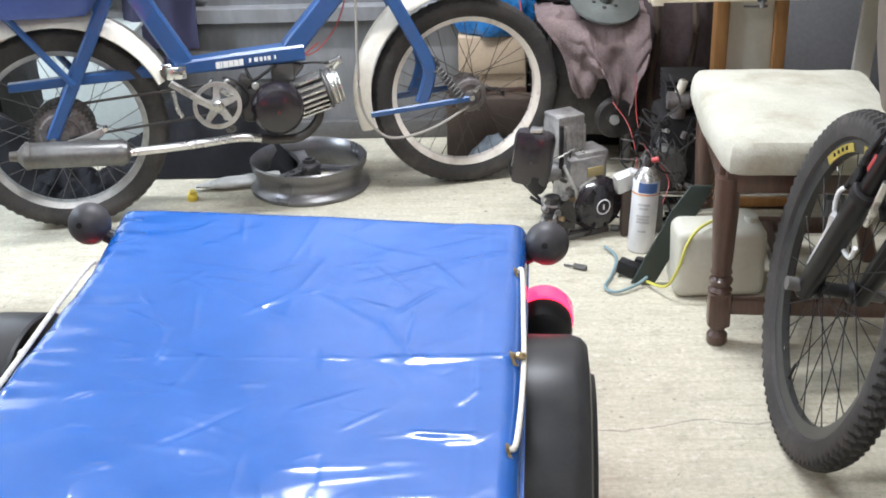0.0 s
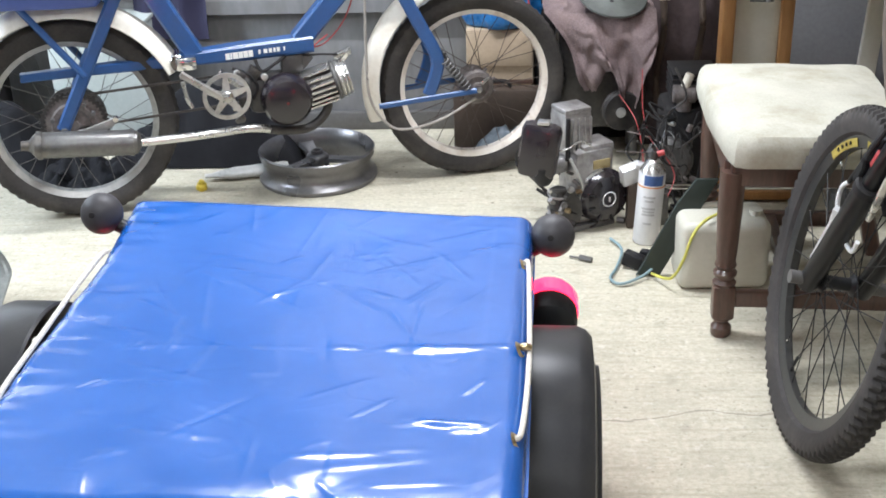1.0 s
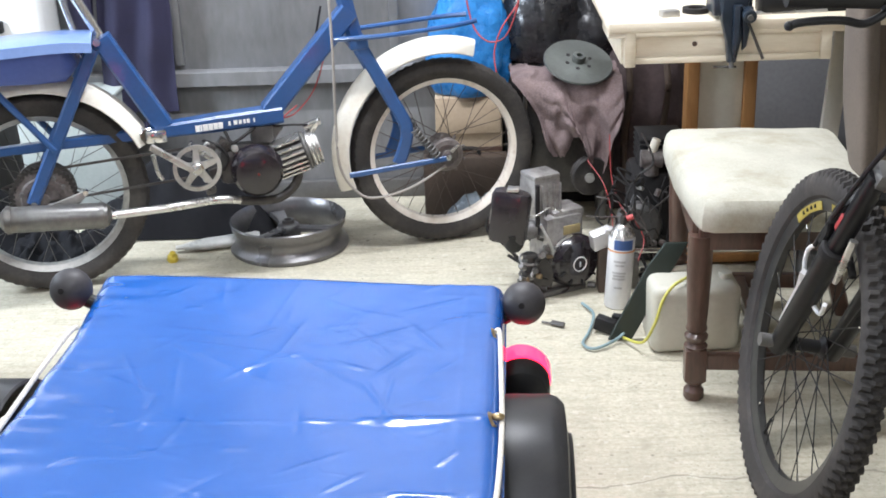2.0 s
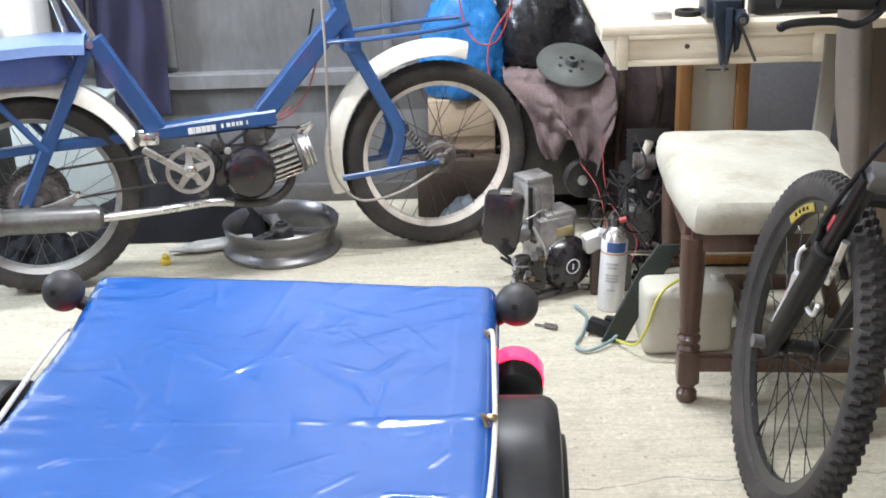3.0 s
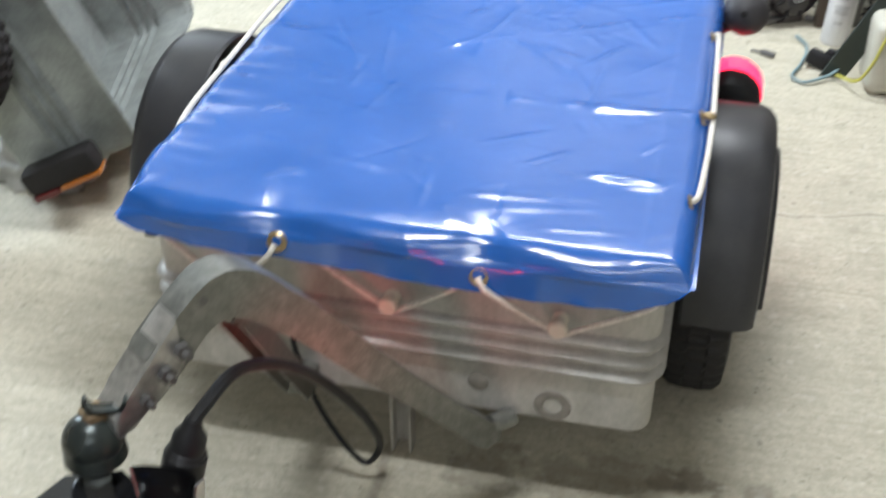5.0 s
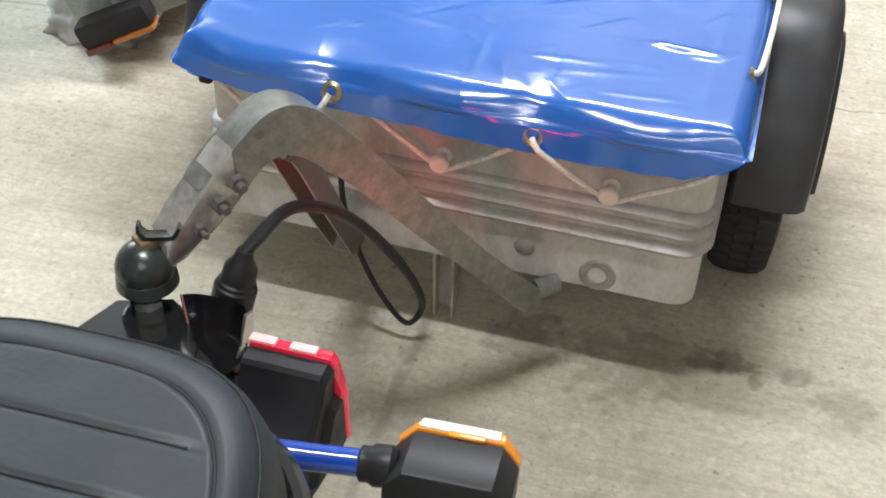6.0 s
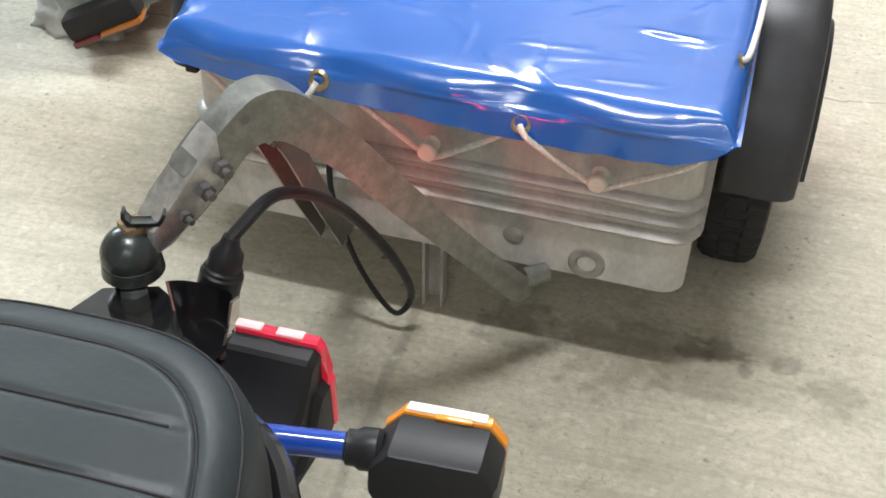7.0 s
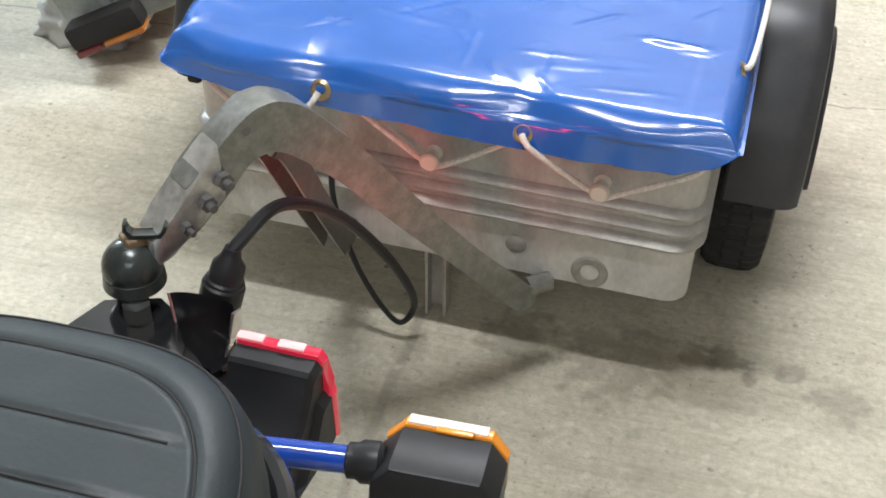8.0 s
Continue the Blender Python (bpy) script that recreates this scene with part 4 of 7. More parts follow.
    rope([(-0.308, -0.020, 0.414), (-0.285, -0.018, 0.385), (-0.222, -0.008, 0.320), (-0.208, -0.010, 0.320), (-0.175, -0.028, 0.365), (-0.152, -0.048, 0.392), (-0.140, -0.052, 0.408), (-0.134, -0.044, 0.419)])
    rope([(-0.110, -0.022, 0.405), (-0.085, -0.020, 0.382), (-0.014, -0.006, 0.322), (0.000, -0.007, 0.318), (0.035, -0.006, 0.336), (0.085, -0.014, 0.374), (0.108, -0.022, 0.398)])
    rope([(0.112, -0.044, 0.412), (0.118, -0.050, 0.405), (0.132, -0.046, 0.390), (0.194, -0.008, 0.325), (0.209, -0.007, 0.319), (0.238, -0.006, 0.334), (0.29, -0.012, 0.366), (0.314, -0.014, 0.385), (0.325, -0.012, 0.405)])
    # side ropes
    side = pose(0, 0, 0, 0, 65)
    for y, z in ((0.115, 0.448), (0.330, 0.452), (0.600, 0.448)):
        eyelet(0.340, y, z, side)
    rope([(0.338, 0.115, 0.453), (0.346, 0.125, 0.454), (0.351, 0.22, 0.450), (0.353, 0.33, 0.449), (0.351, 0.45, 0.448), (0.347, 0.60, 0.452), (0.340, 0.602, 0.453)])
    part("knot", ball(B(), (0.347, 0.331, 0.457), 0.008, 12, (1.3, 0.8, 0.7)), M_BRASS, t)
    rope([(-0.336, 0.120, 0.430), (-0.343, 0.150, 0.440), (-0.350, 0.220, 0.445), (-0.354, 0.36, 0.446), (-0.358, 0.5, 0.447), (-0.358, 0.63, 0.447), (-0.350, 0.645, 0.446)], 0.0042)
    part("knot", ball(B(), (-0.355, 0.345, 0.446), 0.007, 12, (0.8, 1.3, 0.8)), M_ROPE, t)
    return t


M_RUST = mat("rusty_steel", (0.26, 0.19, 0.10), (0.14, 0.09, 0.05), rough=0.75, metal=0.2, scale=60, bump=0.4)
M_NECK = mat("worn_coupling_steel", (0.62, 0.61, 0.58), (0.30, 0.295, 0.275), rough=0.36, metal=0.8, scale=16, fine=120, bump=0.2, stain=(0.09, 0.08, 0.07), stain_amount=0.7, stain_scale=13)
M_COUPLING = mat("greasy_cast_iron", (0.055, 0.065, 0.06), (0.035, 0.042, 0.04), rough=0.3, metal=0.5, scale=16, bump=0.15, stain=(0.15, 0.10, 0.05), stain_amount=0.35, stain_scale=20)
tow_trailer()
tarpaulin()


def tipped_trailer():
    """A second box trailer that stands on its tail, leaning back, its opening towards the first."""
    near, far = Vector((-0.862, 1.89, 0.12)), Vector((-1.020, 2.56, 0.12))
    ex = (far - near).normalized()
    tilt = radians(24)
    outw = Vector((ex.y, -ex.x, 0))
    up = (Vector((0, 0, 1)) * math.cos(tilt) - outw * math.sin(tilt))
    opening = outw * math.cos(tilt) + Vector((0, 0, 1)) * math.sin(tilt)
    mid = (near + far) / 2
    # local y runs from the front to the tail, local z to the opening
    rot = Matrix((ex, -up, opening)).transposed().to_4x4()
    m = Matrix.Translation(mid - rot.to_3x3() @ Vector((0, 2 * HY, 0.408))) @ rot
    t = thing("cargo_trailer", m, "galvanised box trailer without cover, tipped up on its tail", "trailer")
    trailer_box(t, M_ZINC_OLD)
    for sx in (-1, 1):
        trailer_wheel(t, sx, 0.44, x=0.412)
    for sx in (-1, 1):
        h = part("lamp_housing", box(B(), (sx * 0.374, 2 * HY - 0.035, 0.26), (0.055, 0.05, 0.15), bevel=0.012), M_RUBBER, t, "black rectangular rear lamp")
        part("amber_lens", box(B(), (sx * 0.379, 2 * HY - 0.008, 0.29), (0.05, 0.011, 0.085), bevel=0.004), M_AMBER_DULL, h, "amber lens")
        part("red_lens", box(B(), (sx * 0.379, 2 * HY - 0.006, 0.215), (0.05, 0.014, 0.055), bevel=0.004), M_DULLRED, h)
    return t


M_DULLRED = mat("unlit_red_lens", (0.13, 0.015, 0.015), (0.09, 0.01, 0.01), rough=0.25, coat=0.4)
tipped_trailer()


def clear_bag():
    bm = blob(0.085, 0.06, 0.075, (-1.10, 1.93, 0.0), 4.0, 0.4, 40, 26, 0.5)
    solo("clear_plastic_bag", bm, M_FOAM, "crumpled clear plastic bag beside the tipped trailer", "bag", sharp=3)


clear_bag()


# ---- the blue moped ----
MOPED = pose(0.01, 3.393, 0, 0, 0, 15.3)


def spoke_wheel(parent, name, x, z, rim_mat, R=0.268, tyre_w=0.062, hub_r=0.045, spokes=32, label="", hub_mat=None, spoke_mat=None):
    """A spoked wheel in the xz plane of its thing."""
    m = pose(x, 0, z, 90)
    rw = 0.030
    Rr = R - 0.063
    w = part(name, ring(B(), Rr, [(0.005, -rw / 2 - 0.003), (0.009, -rw / 2 - 0.005), (0.008, -rw / 2 + 0.002), (-0.002, -rw / 2 + 0.004), (-0.004, 0), (-0.002, rw / 2 - 0.004), (0.008, rw / 2 - 0.002), (0.009, rw / 2 + 0.005), (0.005, rw / 2 + 0.003), (-0.006, 0.010), (-0.007, -0.010)], m, 64), rim_mat, parent, label)
    h = tyre_w / 2
    sec = [(Rr + 0.006 - R, -0.016), (-0.044, -h * 0.84), (-0.024, -h), (-0.010, -h * 0.86), (-0.002, -h * 0.45), (0, 0), (-0.002, h * 0.45), (-0.010, h * 0.86), (-0.024, h), (-0.044, h * 0.84), (Rr + 0.006 - R, 0.016)]
    bm = treaded(B(), R, sec, m, 64, 0.0026)
    part("tyre", bm, M_TYRE, w)
    part("hub", lathe(B(), [(0, -0.05), (0.008, -0.05), (0.008, -0.035), (hub_r, -0.03), (hub_r, -0.026), (hub_r * 0.7, -0.02), (hub_r * 0.7, 0.02), (hub_r, 0.026), (hub_r, 0.03), (0.008, 0.035), (0.008, 0.05), (0, 0.05)], 28, m), hub_mat or M_ALU, w)
    one = finish(cyl(B(), (0, 0, 0), (0, 0, 1), 0.0011, seg=5), "spoke", spoke_mat or M_DARK_STEEL)
    for k in range(spokes):
        a = 2 * math.pi * k / spokes
        s = 1 if k % 2 else -1
        b = a + (0.75 if (k // 2) % 2 else -0.75)
        p0 = m @ Vector((hub_r * 0.93 * math.cos(b), hub_r * 0.93 * math.sin(b), s * 0.027))
        p1 = m @ Vector(((Rr - 0.005) * math.cos(a), (Rr - 0.005) * math.sin(a), 0))
        o = new("spoke", one)
        o.parent = w
        o.matrix_basis = axis_to(p0, p1) @ Matrix.Diagonal((1, 1, (p1 - p0).length, 1))
    return w


def fender(parent, x, z, R, a0, a1, w, material, name):
    sec = []
    n = 8
    for k in range(n + 1):
        q = -1 + 2 * k / n
        sec.append((-0.040 * abs(q) ** 2.6, q * w / 2))
    sec += [(r - 0.003, zz * 0.96) for r, zz in reversed(sec)]
    return part(name, ring(B(), R, sec, pose(x, 0, z, 90), 40, radians(a0), radians(a1)), material, parent, "cream painted mudguard")


def bar(name, parent, a, b, w, h, material, y=0.0, bev=0.006, label=""):
    """A flat tube in the xz plane: w across the plane, h in it."""
    d = Vector((b[0] - a[0], 0, b[1] - a[1]))
    return part(name, sweep(B(), [(a[0], y, a[1]), (b[0], y, b[1])], rect(w, h, bev), up=(-d.z, 0, d.x) if d.x > 0 else (d.z, 0, -d.x)), material, parent, label)


def moped():
    t = thing("moped", MOPED, "old blue moped with cream mudguards and a low step-through frame", "moped")
    fw = spoke_wheel(t, "front_wheel", 0.006, 0.268, M_CREAM_RIM, label="spoked wheel with a cream painted rim", hub_mat=M_DUSTHUB, spoke_mat=M_RUSTSPOKE)
    rw = spoke_wheel(t, "rear_wheel", -1.082, 0.270, M_ALU, hub_r=0.06, R=0.270, label="spoked wheel with a bare metal rim", hub_mat=M_DUSTHUB)
    part("brake_drum", lathe(B(), [(0, -0.045), (0.075, -0.045), (0.08, -0.04), (0.08, -0.03), (0, -0.03)], 32, pose(-1.082, 0, 0.270, 90)), M_DARK_STEEL, rw)
    part("hub_brake", lathe(B(), [(0, 0.058), (0.014, 0.058), (0.016, 0.050), (0.030, 0.049), (0.032, 0.053), (0.044, 0.050), (0.048, 0.044), (0.048, 0.035), (0, 0.03)], 28, pose(0.006, 0, 0.268, 90)), M_DUSTHUB, fw, "dusty brown brake plate")
    for k in range(9):
        a = 0.35 + 0.698 * k
        part("flange_lug", box(B(), (0.006 + 0.052 * math.cos(a), -0.036, 0.268 + 0.052 * math.sin(a)), (0.012, 0.008, 0.007), pose(0, 0, 0, 0, -math.degrees(a)), 0.001), M_DUSTHUB, fw)
    part("axle_nut", cyl(B(), (0.006, -0.075, 0.268), (0.006, -0.055, 0.268), 0.009, seg=6), M_CHROME, fw)
    part("brake_arm", slab(B(), [(0.012, 0.285), (0.034, 0.300), (0.040, 0.296), (0.020, 0.277)], 0.006, pose(0, -0.058, 0, 90), 0.001), M_BRIGHT, fw)
    fender(t, 0.0, 0.286, 0.312, 70, 199, 0.080, M_CREAM, "front_mudguard")
    fender(t, -1.082, 0.276, 0.318, 22, 192, 0.092, M_CREAM, "rear_mudguard")
    # frame
    prof = [(-1.20, 0.398), (-1.02, 0.404), (-0.80, 0.412), (-0.62, 0.420), (-0.44, 0.428)]
    bm = sweep(B(), [(x, -0.01, z) for x, z in prof], rect(0.05, 0.040, 0.006), scales=[0.55, 0.62, 0.85, 1.1, 1.12])
    beam = part("frame_beam", bm, M_BLUE, t)
    for x0, w in ((-0.669, 0.0118), (-0.6595, 0.0050), (-0.6485, 0.0140), (-0.6345, 0.0118), (-0.6215, 0.0118), (-0.6085, 0.0118)):
        part("lettering_bar", box(B(), (x0, -0.0415, 0.418 + (x0 + 0.62) * 0.045), (w, 0.002, 0.017)), M_WHITE, beam)
    for x0, w in ((-0.585, 0.006), (-0.569, 0.010), (-0.556, 0.008), (-0.545, 0.006), (-0.535, 0.008), (-0.519, 0.004)):
        part("lettering_bar", box(B(), (x0, -0.0415, 0.420 + (x0 + 0.62) * 0.045), (w, 0.002, 0.011)), M_WHITE, beam)
    bar("down_tube", t, (-0.475, 0.435), (-0.24, 0.69), 0.045, 0.055, M_BLUE, -0.01)
    bar("head_tube", t, (-0.225, 0.60), (-0.268, 0.80), 0.04, 0.042, M_BLUE, -0.005, 0.01)
    bar("seat_tube", t, (-0.885, 0.672), (-0.755, 0.425), 0.045, 0.052, M_BLUE, -0.01)
    bar("rear_strut", t, (-0.905, 0.655), (-1.112, 0.262), 0.012, 0.034, M_BLUE, -0.055)
    bar("rear_strut", t, (-0.905, 0.655), (-1.112, 0.262), 0.012, 0.034, M_BLUE, 0.055)
    bar("carrier_stay", t, (-1.21, 0.645), (-1.035, 0.402), 0.010, 0.018, M_BLUE, -0.062)
    bar("carrier_stay", t, (-1.21, 0.645), (-1.035, 0.402), 0.010, 0.018, M_BLUE, 0.062)
    part("carrier_tube", tube(B(), [(-1.30, -0.06, 0.655), (-1.1, -0.06, 0.655), (-0.92, -0.05, 0.655)], 0.009), M_BLUE, t)
    bm = B()
    cyl(bm, (-0.80, -0.045, 0.41), (-0.80, 0.03, 0.41), 0.022, bevel=0.003)
    box(bm, (-0.778, -0.04, 0.408), (0.055, 0.03, 0.036), bevel=0.006)
    part("pivot_clamp", bm, M_CHROME, t, "chromed pivot clamp with bolts")
    # side box and saddle
    bm = B()
    sec = [(-0.055, -0.044), (0.055, -0.044), (0.07, -0.02), (0.075, 0.045), (-0.075, 0.045), (-0.07, -0.02)]
    sweep(bm, [(-1.29, -0.02, 0.632), (-1.27, -0.02, 0.632), (-1.05, -0.02, 0.622), (-0.985, -0.02, 0.620), (-0.955, -0.02, 0.634)], sec, scales=[0.85, 0.95, 0.95, 0.9, 0.5])
    part("tool_box", bm, M_BLUE_DARK, t, "dark blue plastic tool box", sharp=0.9)
    bm = B()
    sweep(bm, smooth_path([(-1.30, -0.02, 0.672), (-1.2, -0.02, 0.672), (-1.0, -0.02, 0.678), (-0.905, -0.02, 0.672)], 4), [(-0.085, -0.018), (0.085, -0.018), (0.08, 0.006), (0.04, 0.016), (-0.04, 0.016), (-0.08, 0.006)])
    part("carrier_cover", bm, M_BLUE_HAZED, t, "blue cover over the tool box", sharp=0.9)
    part("saddle_post", cyl(B(), (-0.885, 0, 0.67), (-0.97, 0, 0.86), 0.013), M_CHROME, t)
    part("saddle_stay", cyl(B(), (-0.93, 0.03, 0.60), (-0.975, 0.03, 0.80), 0.008), M_CHROME, t)
    part("strut_bolt", cyl(B(), (-0.893, -0.075, 0.672), (-0.893, 0.07, 0.672), 0.010), M_CHROME, t)
    part("axle_nut", cyl(B(), (-1.107, -0.075, 0.263), (-1.107, -0.05, 0.263), 0.011, seg=6), M_CHROME, t)
    # saddle above
    bm = ball(B(), (-1.02, 0, 0.90), 0.12, 24, (1.25, 0.85, 0.33))
    part("saddle", bm, M_BLACK, t)
    # fork
    for s in (-1, 1):
        bm = sweep(B(), smooth_path([(-0.222, s * 0.05, 0.60), (-0.155, s * 0.052, 0.465), (-0.108, s * 0.052, 0.365), (-0.118, s * 0.052, 0.30), (-0.135, s * 0.052, 0.262)], 5), rect(0.016, 0.036, 0.005), up=(1, 0, 0))
        part("fork_leg", bm, M_BLUE, t)
        bar("fork_link", t, (-0.275, 0.245), (0.005, 0.264), 0.009, 0.016, M_BLUE, s * 0.062, 0.003)
        bm = B()
        for k in range(9):
            p0, p1 = Vector((-0.085, s * 0.058, 0.355)), Vector((-0.025, s * 0.058, 0.275))
            c = p0.lerp(p1, k / 8)
            ring(bm, 0.011, circle(0.003, 6), Matrix.Translation(c) @ (p1 - p0).to_track_quat("Z", "Y").to_matrix().to_4x4(), 14)
        part("spring", bm, M_DARK_STEEL, t, "coil spring", sharp=3)
    part("fork_crown", box(B(), (-0.225, 0, 0.605), (0.05, 0.125, 0.03), bevel=0.006), M_BLUE, t)
    for s in (-1, 1):
        part("front_carrier_tube", tube(B(), [(-0.29, s * 0.05, 0.622), (-0.15, s * 0.07, 0.625), (0.02, s * 0.07, 0.635), (0.1, s * 0.05, 0.64)], 0.007), M_BLUE, t)
    for s in (-1, 1):
        part("handlebar_riser", tube(B(), [(-0.26, s * 0.03, 0.80), (-0.29, s * 0.10, 0.92), (-0.36, s * 0.24, 0.98), (-0.46, s * 0.29, 0.97)], 0.011), M_CHROME, t)
    # engine
    eng = part("engine_case", box(B(), (-0.565, -0.02, 0.305), (0.12, 0.09, 0.10), bevel=0.02), M_GREASE, t, "greasy dark engine case")
    part("flywheel_cover", lathe(B(), [(0, 0.052), (0.035, 0.052), (0.058, 0.045), (0.068, 0.030), (0.070, 0.0), (0, 0)], 36, pose(-0.527, -0.072, 0.298, 90)), M_COVER, eng, "round black flywheel cover")
    rnd = random.Random(3)
    for k in range(16):
        c = Vector((rnd.uniform(-0.665, -0.565), rnd.uniform(-0.085, -0.03), rnd.uniform(0.235, 0.385)))
        if k % 3 == 0:
            part("case_boss", box(B(), c, (rnd.uniform(0.015, 0.04), 0.03, rnd.uniform(0.012, 0.03)), pose(0, 0, 0, 0, rnd.uniform(-50, 50)), 0.003), M_GREASE, eng)
        else:
            part("case_bolt", cyl(B(), c, c + Vector((0, -0.014, 0)), rnd.uniform(0.005, 0.013), seg=10, bevel=0.001), rnd.choice((M_GREASE, M_DARK_STEEL, M_ALU)), eng)
    for pts in ([(-0.66, -0.05, 0.385), (-0.62, -0.07, 0.37), (-0.60, -0.07, 0.335), (-0.615, -0.06, 0.30)], [(-0.52, -0.03, 0.40), (-0.55, -0.06, 0.39), (-0.585, -0.065, 0.375), (-0.60, -0.05, 0.405)]):
        part("fuel_hose", tube(B(), pts, 0.0045), M_RUBBER, eng)
    part("cover_badge", cyl(B(), (-0.527, -0.1235, 0.298), (-0.527, -0.1255, 0.298), 0.004), M_DULLRED, eng)
    c0, c1 = Vector((-0.478, -0.03, 0.298)), Vector((-0.352, -0.03, 0.332))
    d = (c1 - c0).normalized()
    cylb = part("cylinder", cyl(B(), c0, c1, 0.043, seg=28), M_GREASE, eng)
    # fins run along the barrel, with a flange and the head beyond it
    q = d.to_track_quat("X", "Z").to_matrix().to_4x4()
    for k in range(7):
        off = q @ Vector((0, 0, -0.045 + 0.015 * k))
        w = 2 * math.sqrt(max(0.0, 0.054 ** 2 - (-0.045 + 0.015 * k) ** 2))
        part("cooling_fin", box(B(), c0.lerp(c1, 0.36) + off, (0.082, w, 0.006), q, 0.001), M_BRIGHT, cylb)
    part("head_flange", cyl(B(), c0.lerp(c1, 0.70), c0.lerp(c1, 0.76), 0.055, seg=24, bevel=0.002), M_DARK_STEEL, cylb)
    part("cylinder_head", cyl(B(), c0.lerp(c1, 0.76), c0.lerp(c1, 1.02), 0.050, 0.044, seg=24, bevel=0.004), M_ALU, cylb)
    for k in range(3):
        part("head_fin", cyl(B(), c0.lerp(c1, 0.82 + 0.08 * k), c0.lerp(c1, 0.845 + 0.08 * k), 0.053 - 0.002 * k, seg=24), M_BRIGHT, cylb)
    part("spark_plug", cyl(B(), (-0.372, -0.03, 0.372), (-0.352, -0.045, 0.402), 0.011, 0.009), M_CHROME, cylb)
    part("plug_cap", cyl(B(), (-0.385, -0.03, 0.388), (-0.345, -0.045, 0.405), 0.010), M_BRIGHT, cylb)
    part("carburettor", box(B(), (-0.50, 0.0, 0.375), (0.06, 0.05, 0.05), bevel=0.008), M_DARK_STEEL, eng)
    part("frame_bracket", bar_mesh((-0.46, 0.40), (-0.51, 0.345)), M_DARK_STEEL, t)
    # pedal crank
    ax = pose(-0.684, -0.115, 0.331, 90)
    disc = part("chainring", ring(B(), 0.058, [(-0.006, -0.004), (0.004, -0.005), (0.005, 0.004), (-0.006, 0.004)], ax, 44), M_ALU, t, "grey five-spoke chainring guard")
    for k in range(5):
        a = radians(90 + 72 * k)
        mm = ax @ Matrix.Rotation(a, 4, "Z")
        part("web", slab(B(), [(0.010, -0.011), (0.054, -0.006), (0.054, 0.006), (0.010, 0.011)], 0.006, mm), M_ALU, disc)
    part("crank_boss", lathe(B(), [(0, 0.02), (0.012, 0.02), (0.017, 0.015), (0.017, -0.02), (0, -0.02)], 20, ax), M_CHROME, disc)
    bar("crank_arm", t, (-0.694, 0.333), (-0.795, 0.408), 0.012, 0.018, M_BRIGHT, -0.14, 0.004)
    bar("crank_arm", t, (-0.694, 0.333), (-0.600, 0.262), 0.012, 0.018, M_BRIGHT, 0.10, 0.004)
    part("stand_lever", tube(B(), [(-0.792, -0.10, 0.375), (-0.786, -0.10, 0.33), (-0.775, -0.10, 0.305)], 0.006), M_BRIGHT, t)
    # chain runs and sprocket
    part("sprocket", ring(B(), 0.045, [(-0.006, -0.002), (0.006, -0.001), (0.006, 0.001), (-0.006, 0.002)], pose(-1.082, -0.045, 0.270, 90), 36), M_DARK_STEEL, rw)
    for z0, z1 in ((0.307, 0.372), (0.220, 0.290)):
        part("chain_run", sweep(B(), [(-1.10, -0.05, z0 + 0.04), (-0.90, -0.055, (z0 + z1) / 2 + 0.02), (-0.70, -0.06, z1)], rect(0.005, 0.006)), M_GREASE, t)
    part("brake_plate", lathe(B(), [(0, 0.054), (0.014, 0.054), (0.016, 0.047), (0.040, 0.046), (0.043, 0.050), (0.056, 0.049), (0.060, 0.042), (0.076, 0.040), (0.079, 0.030), (0, 0.030)], 36, pose(-1.082, 0, 0.270, 90)), M_DUSTHUB, rw, "dusty brown brake plate")
    bm = B()
    teeth = []
    for k in range(40):
        for off, r in ((0.0, 0.084), (0.25, 0.090), (0.5, 0.090), (0.75, 0.084)):
            a = 2 * math.pi * (k + off) / 40
            teeth.append((r * math.cos(a), r * math.sin(a)))
    mm = pose(-1.082, -0.040, 0.270, 90)
    rims = [[bm.verts.new(mm @ Vector((x * q, y * q, z))) for x, y in teeth] for q, z in ((0.86, -0.002), (1, -0.002), (1, 0.002), (0.86, 0.002))]
    for k in range(4):
        for i in range(len(teeth)):
            j = (i + 1) % len(teeth)
            bm.faces.new((rims[k][i], rims[k][j], rims[(k + 1) % 4][j], rims[(k + 1) % 4][i]))
    part("rear_sprocket", bm, M_GREASE, rw, "greasy black toothed sprocket", sharp=0.4)
    bm = slab(B(), [(-1.075, 0.242), (-1.045, 0.238), (-0.985, 0.262), (-0.968, 0.282), (-0.976, 0.290), (-1.0, 0.277), (-1.05, 0.262), (-1.072, 0.262)], 0.008, pose(0, -0.066, 0, 90), 0.002)
    part("brake_lever", bm, M_ALU, rw, "grey metal brake lever")
    part("lever_pin", cyl(B(), (-0.975, -0.080, 0.284), (-0.975, -0.060, 0.284), 0.007, seg=10), M_CHROME, rw)
    for px, pz, r in ((-1.125, 0.245, 0.007), (-1.06, 0.235, 0.008), (-1.09, 0.315, 0.006), (-1.03, 0.30, 0.006), (-1.135, 0.29, 0.006), (-1.05, 0.325, 0.006)):
        part("hub_bolt", cyl(B(), (px, -0.060, pz), (px, -0.046, pz), r, seg=6), M_DARK_STEEL, rw)
    part("pedal_shaft", cyl(B(), (-0.684, -0.15, 0.331), (-0.684, 0.12, 0.331), 0.008), M_CHROME, t)
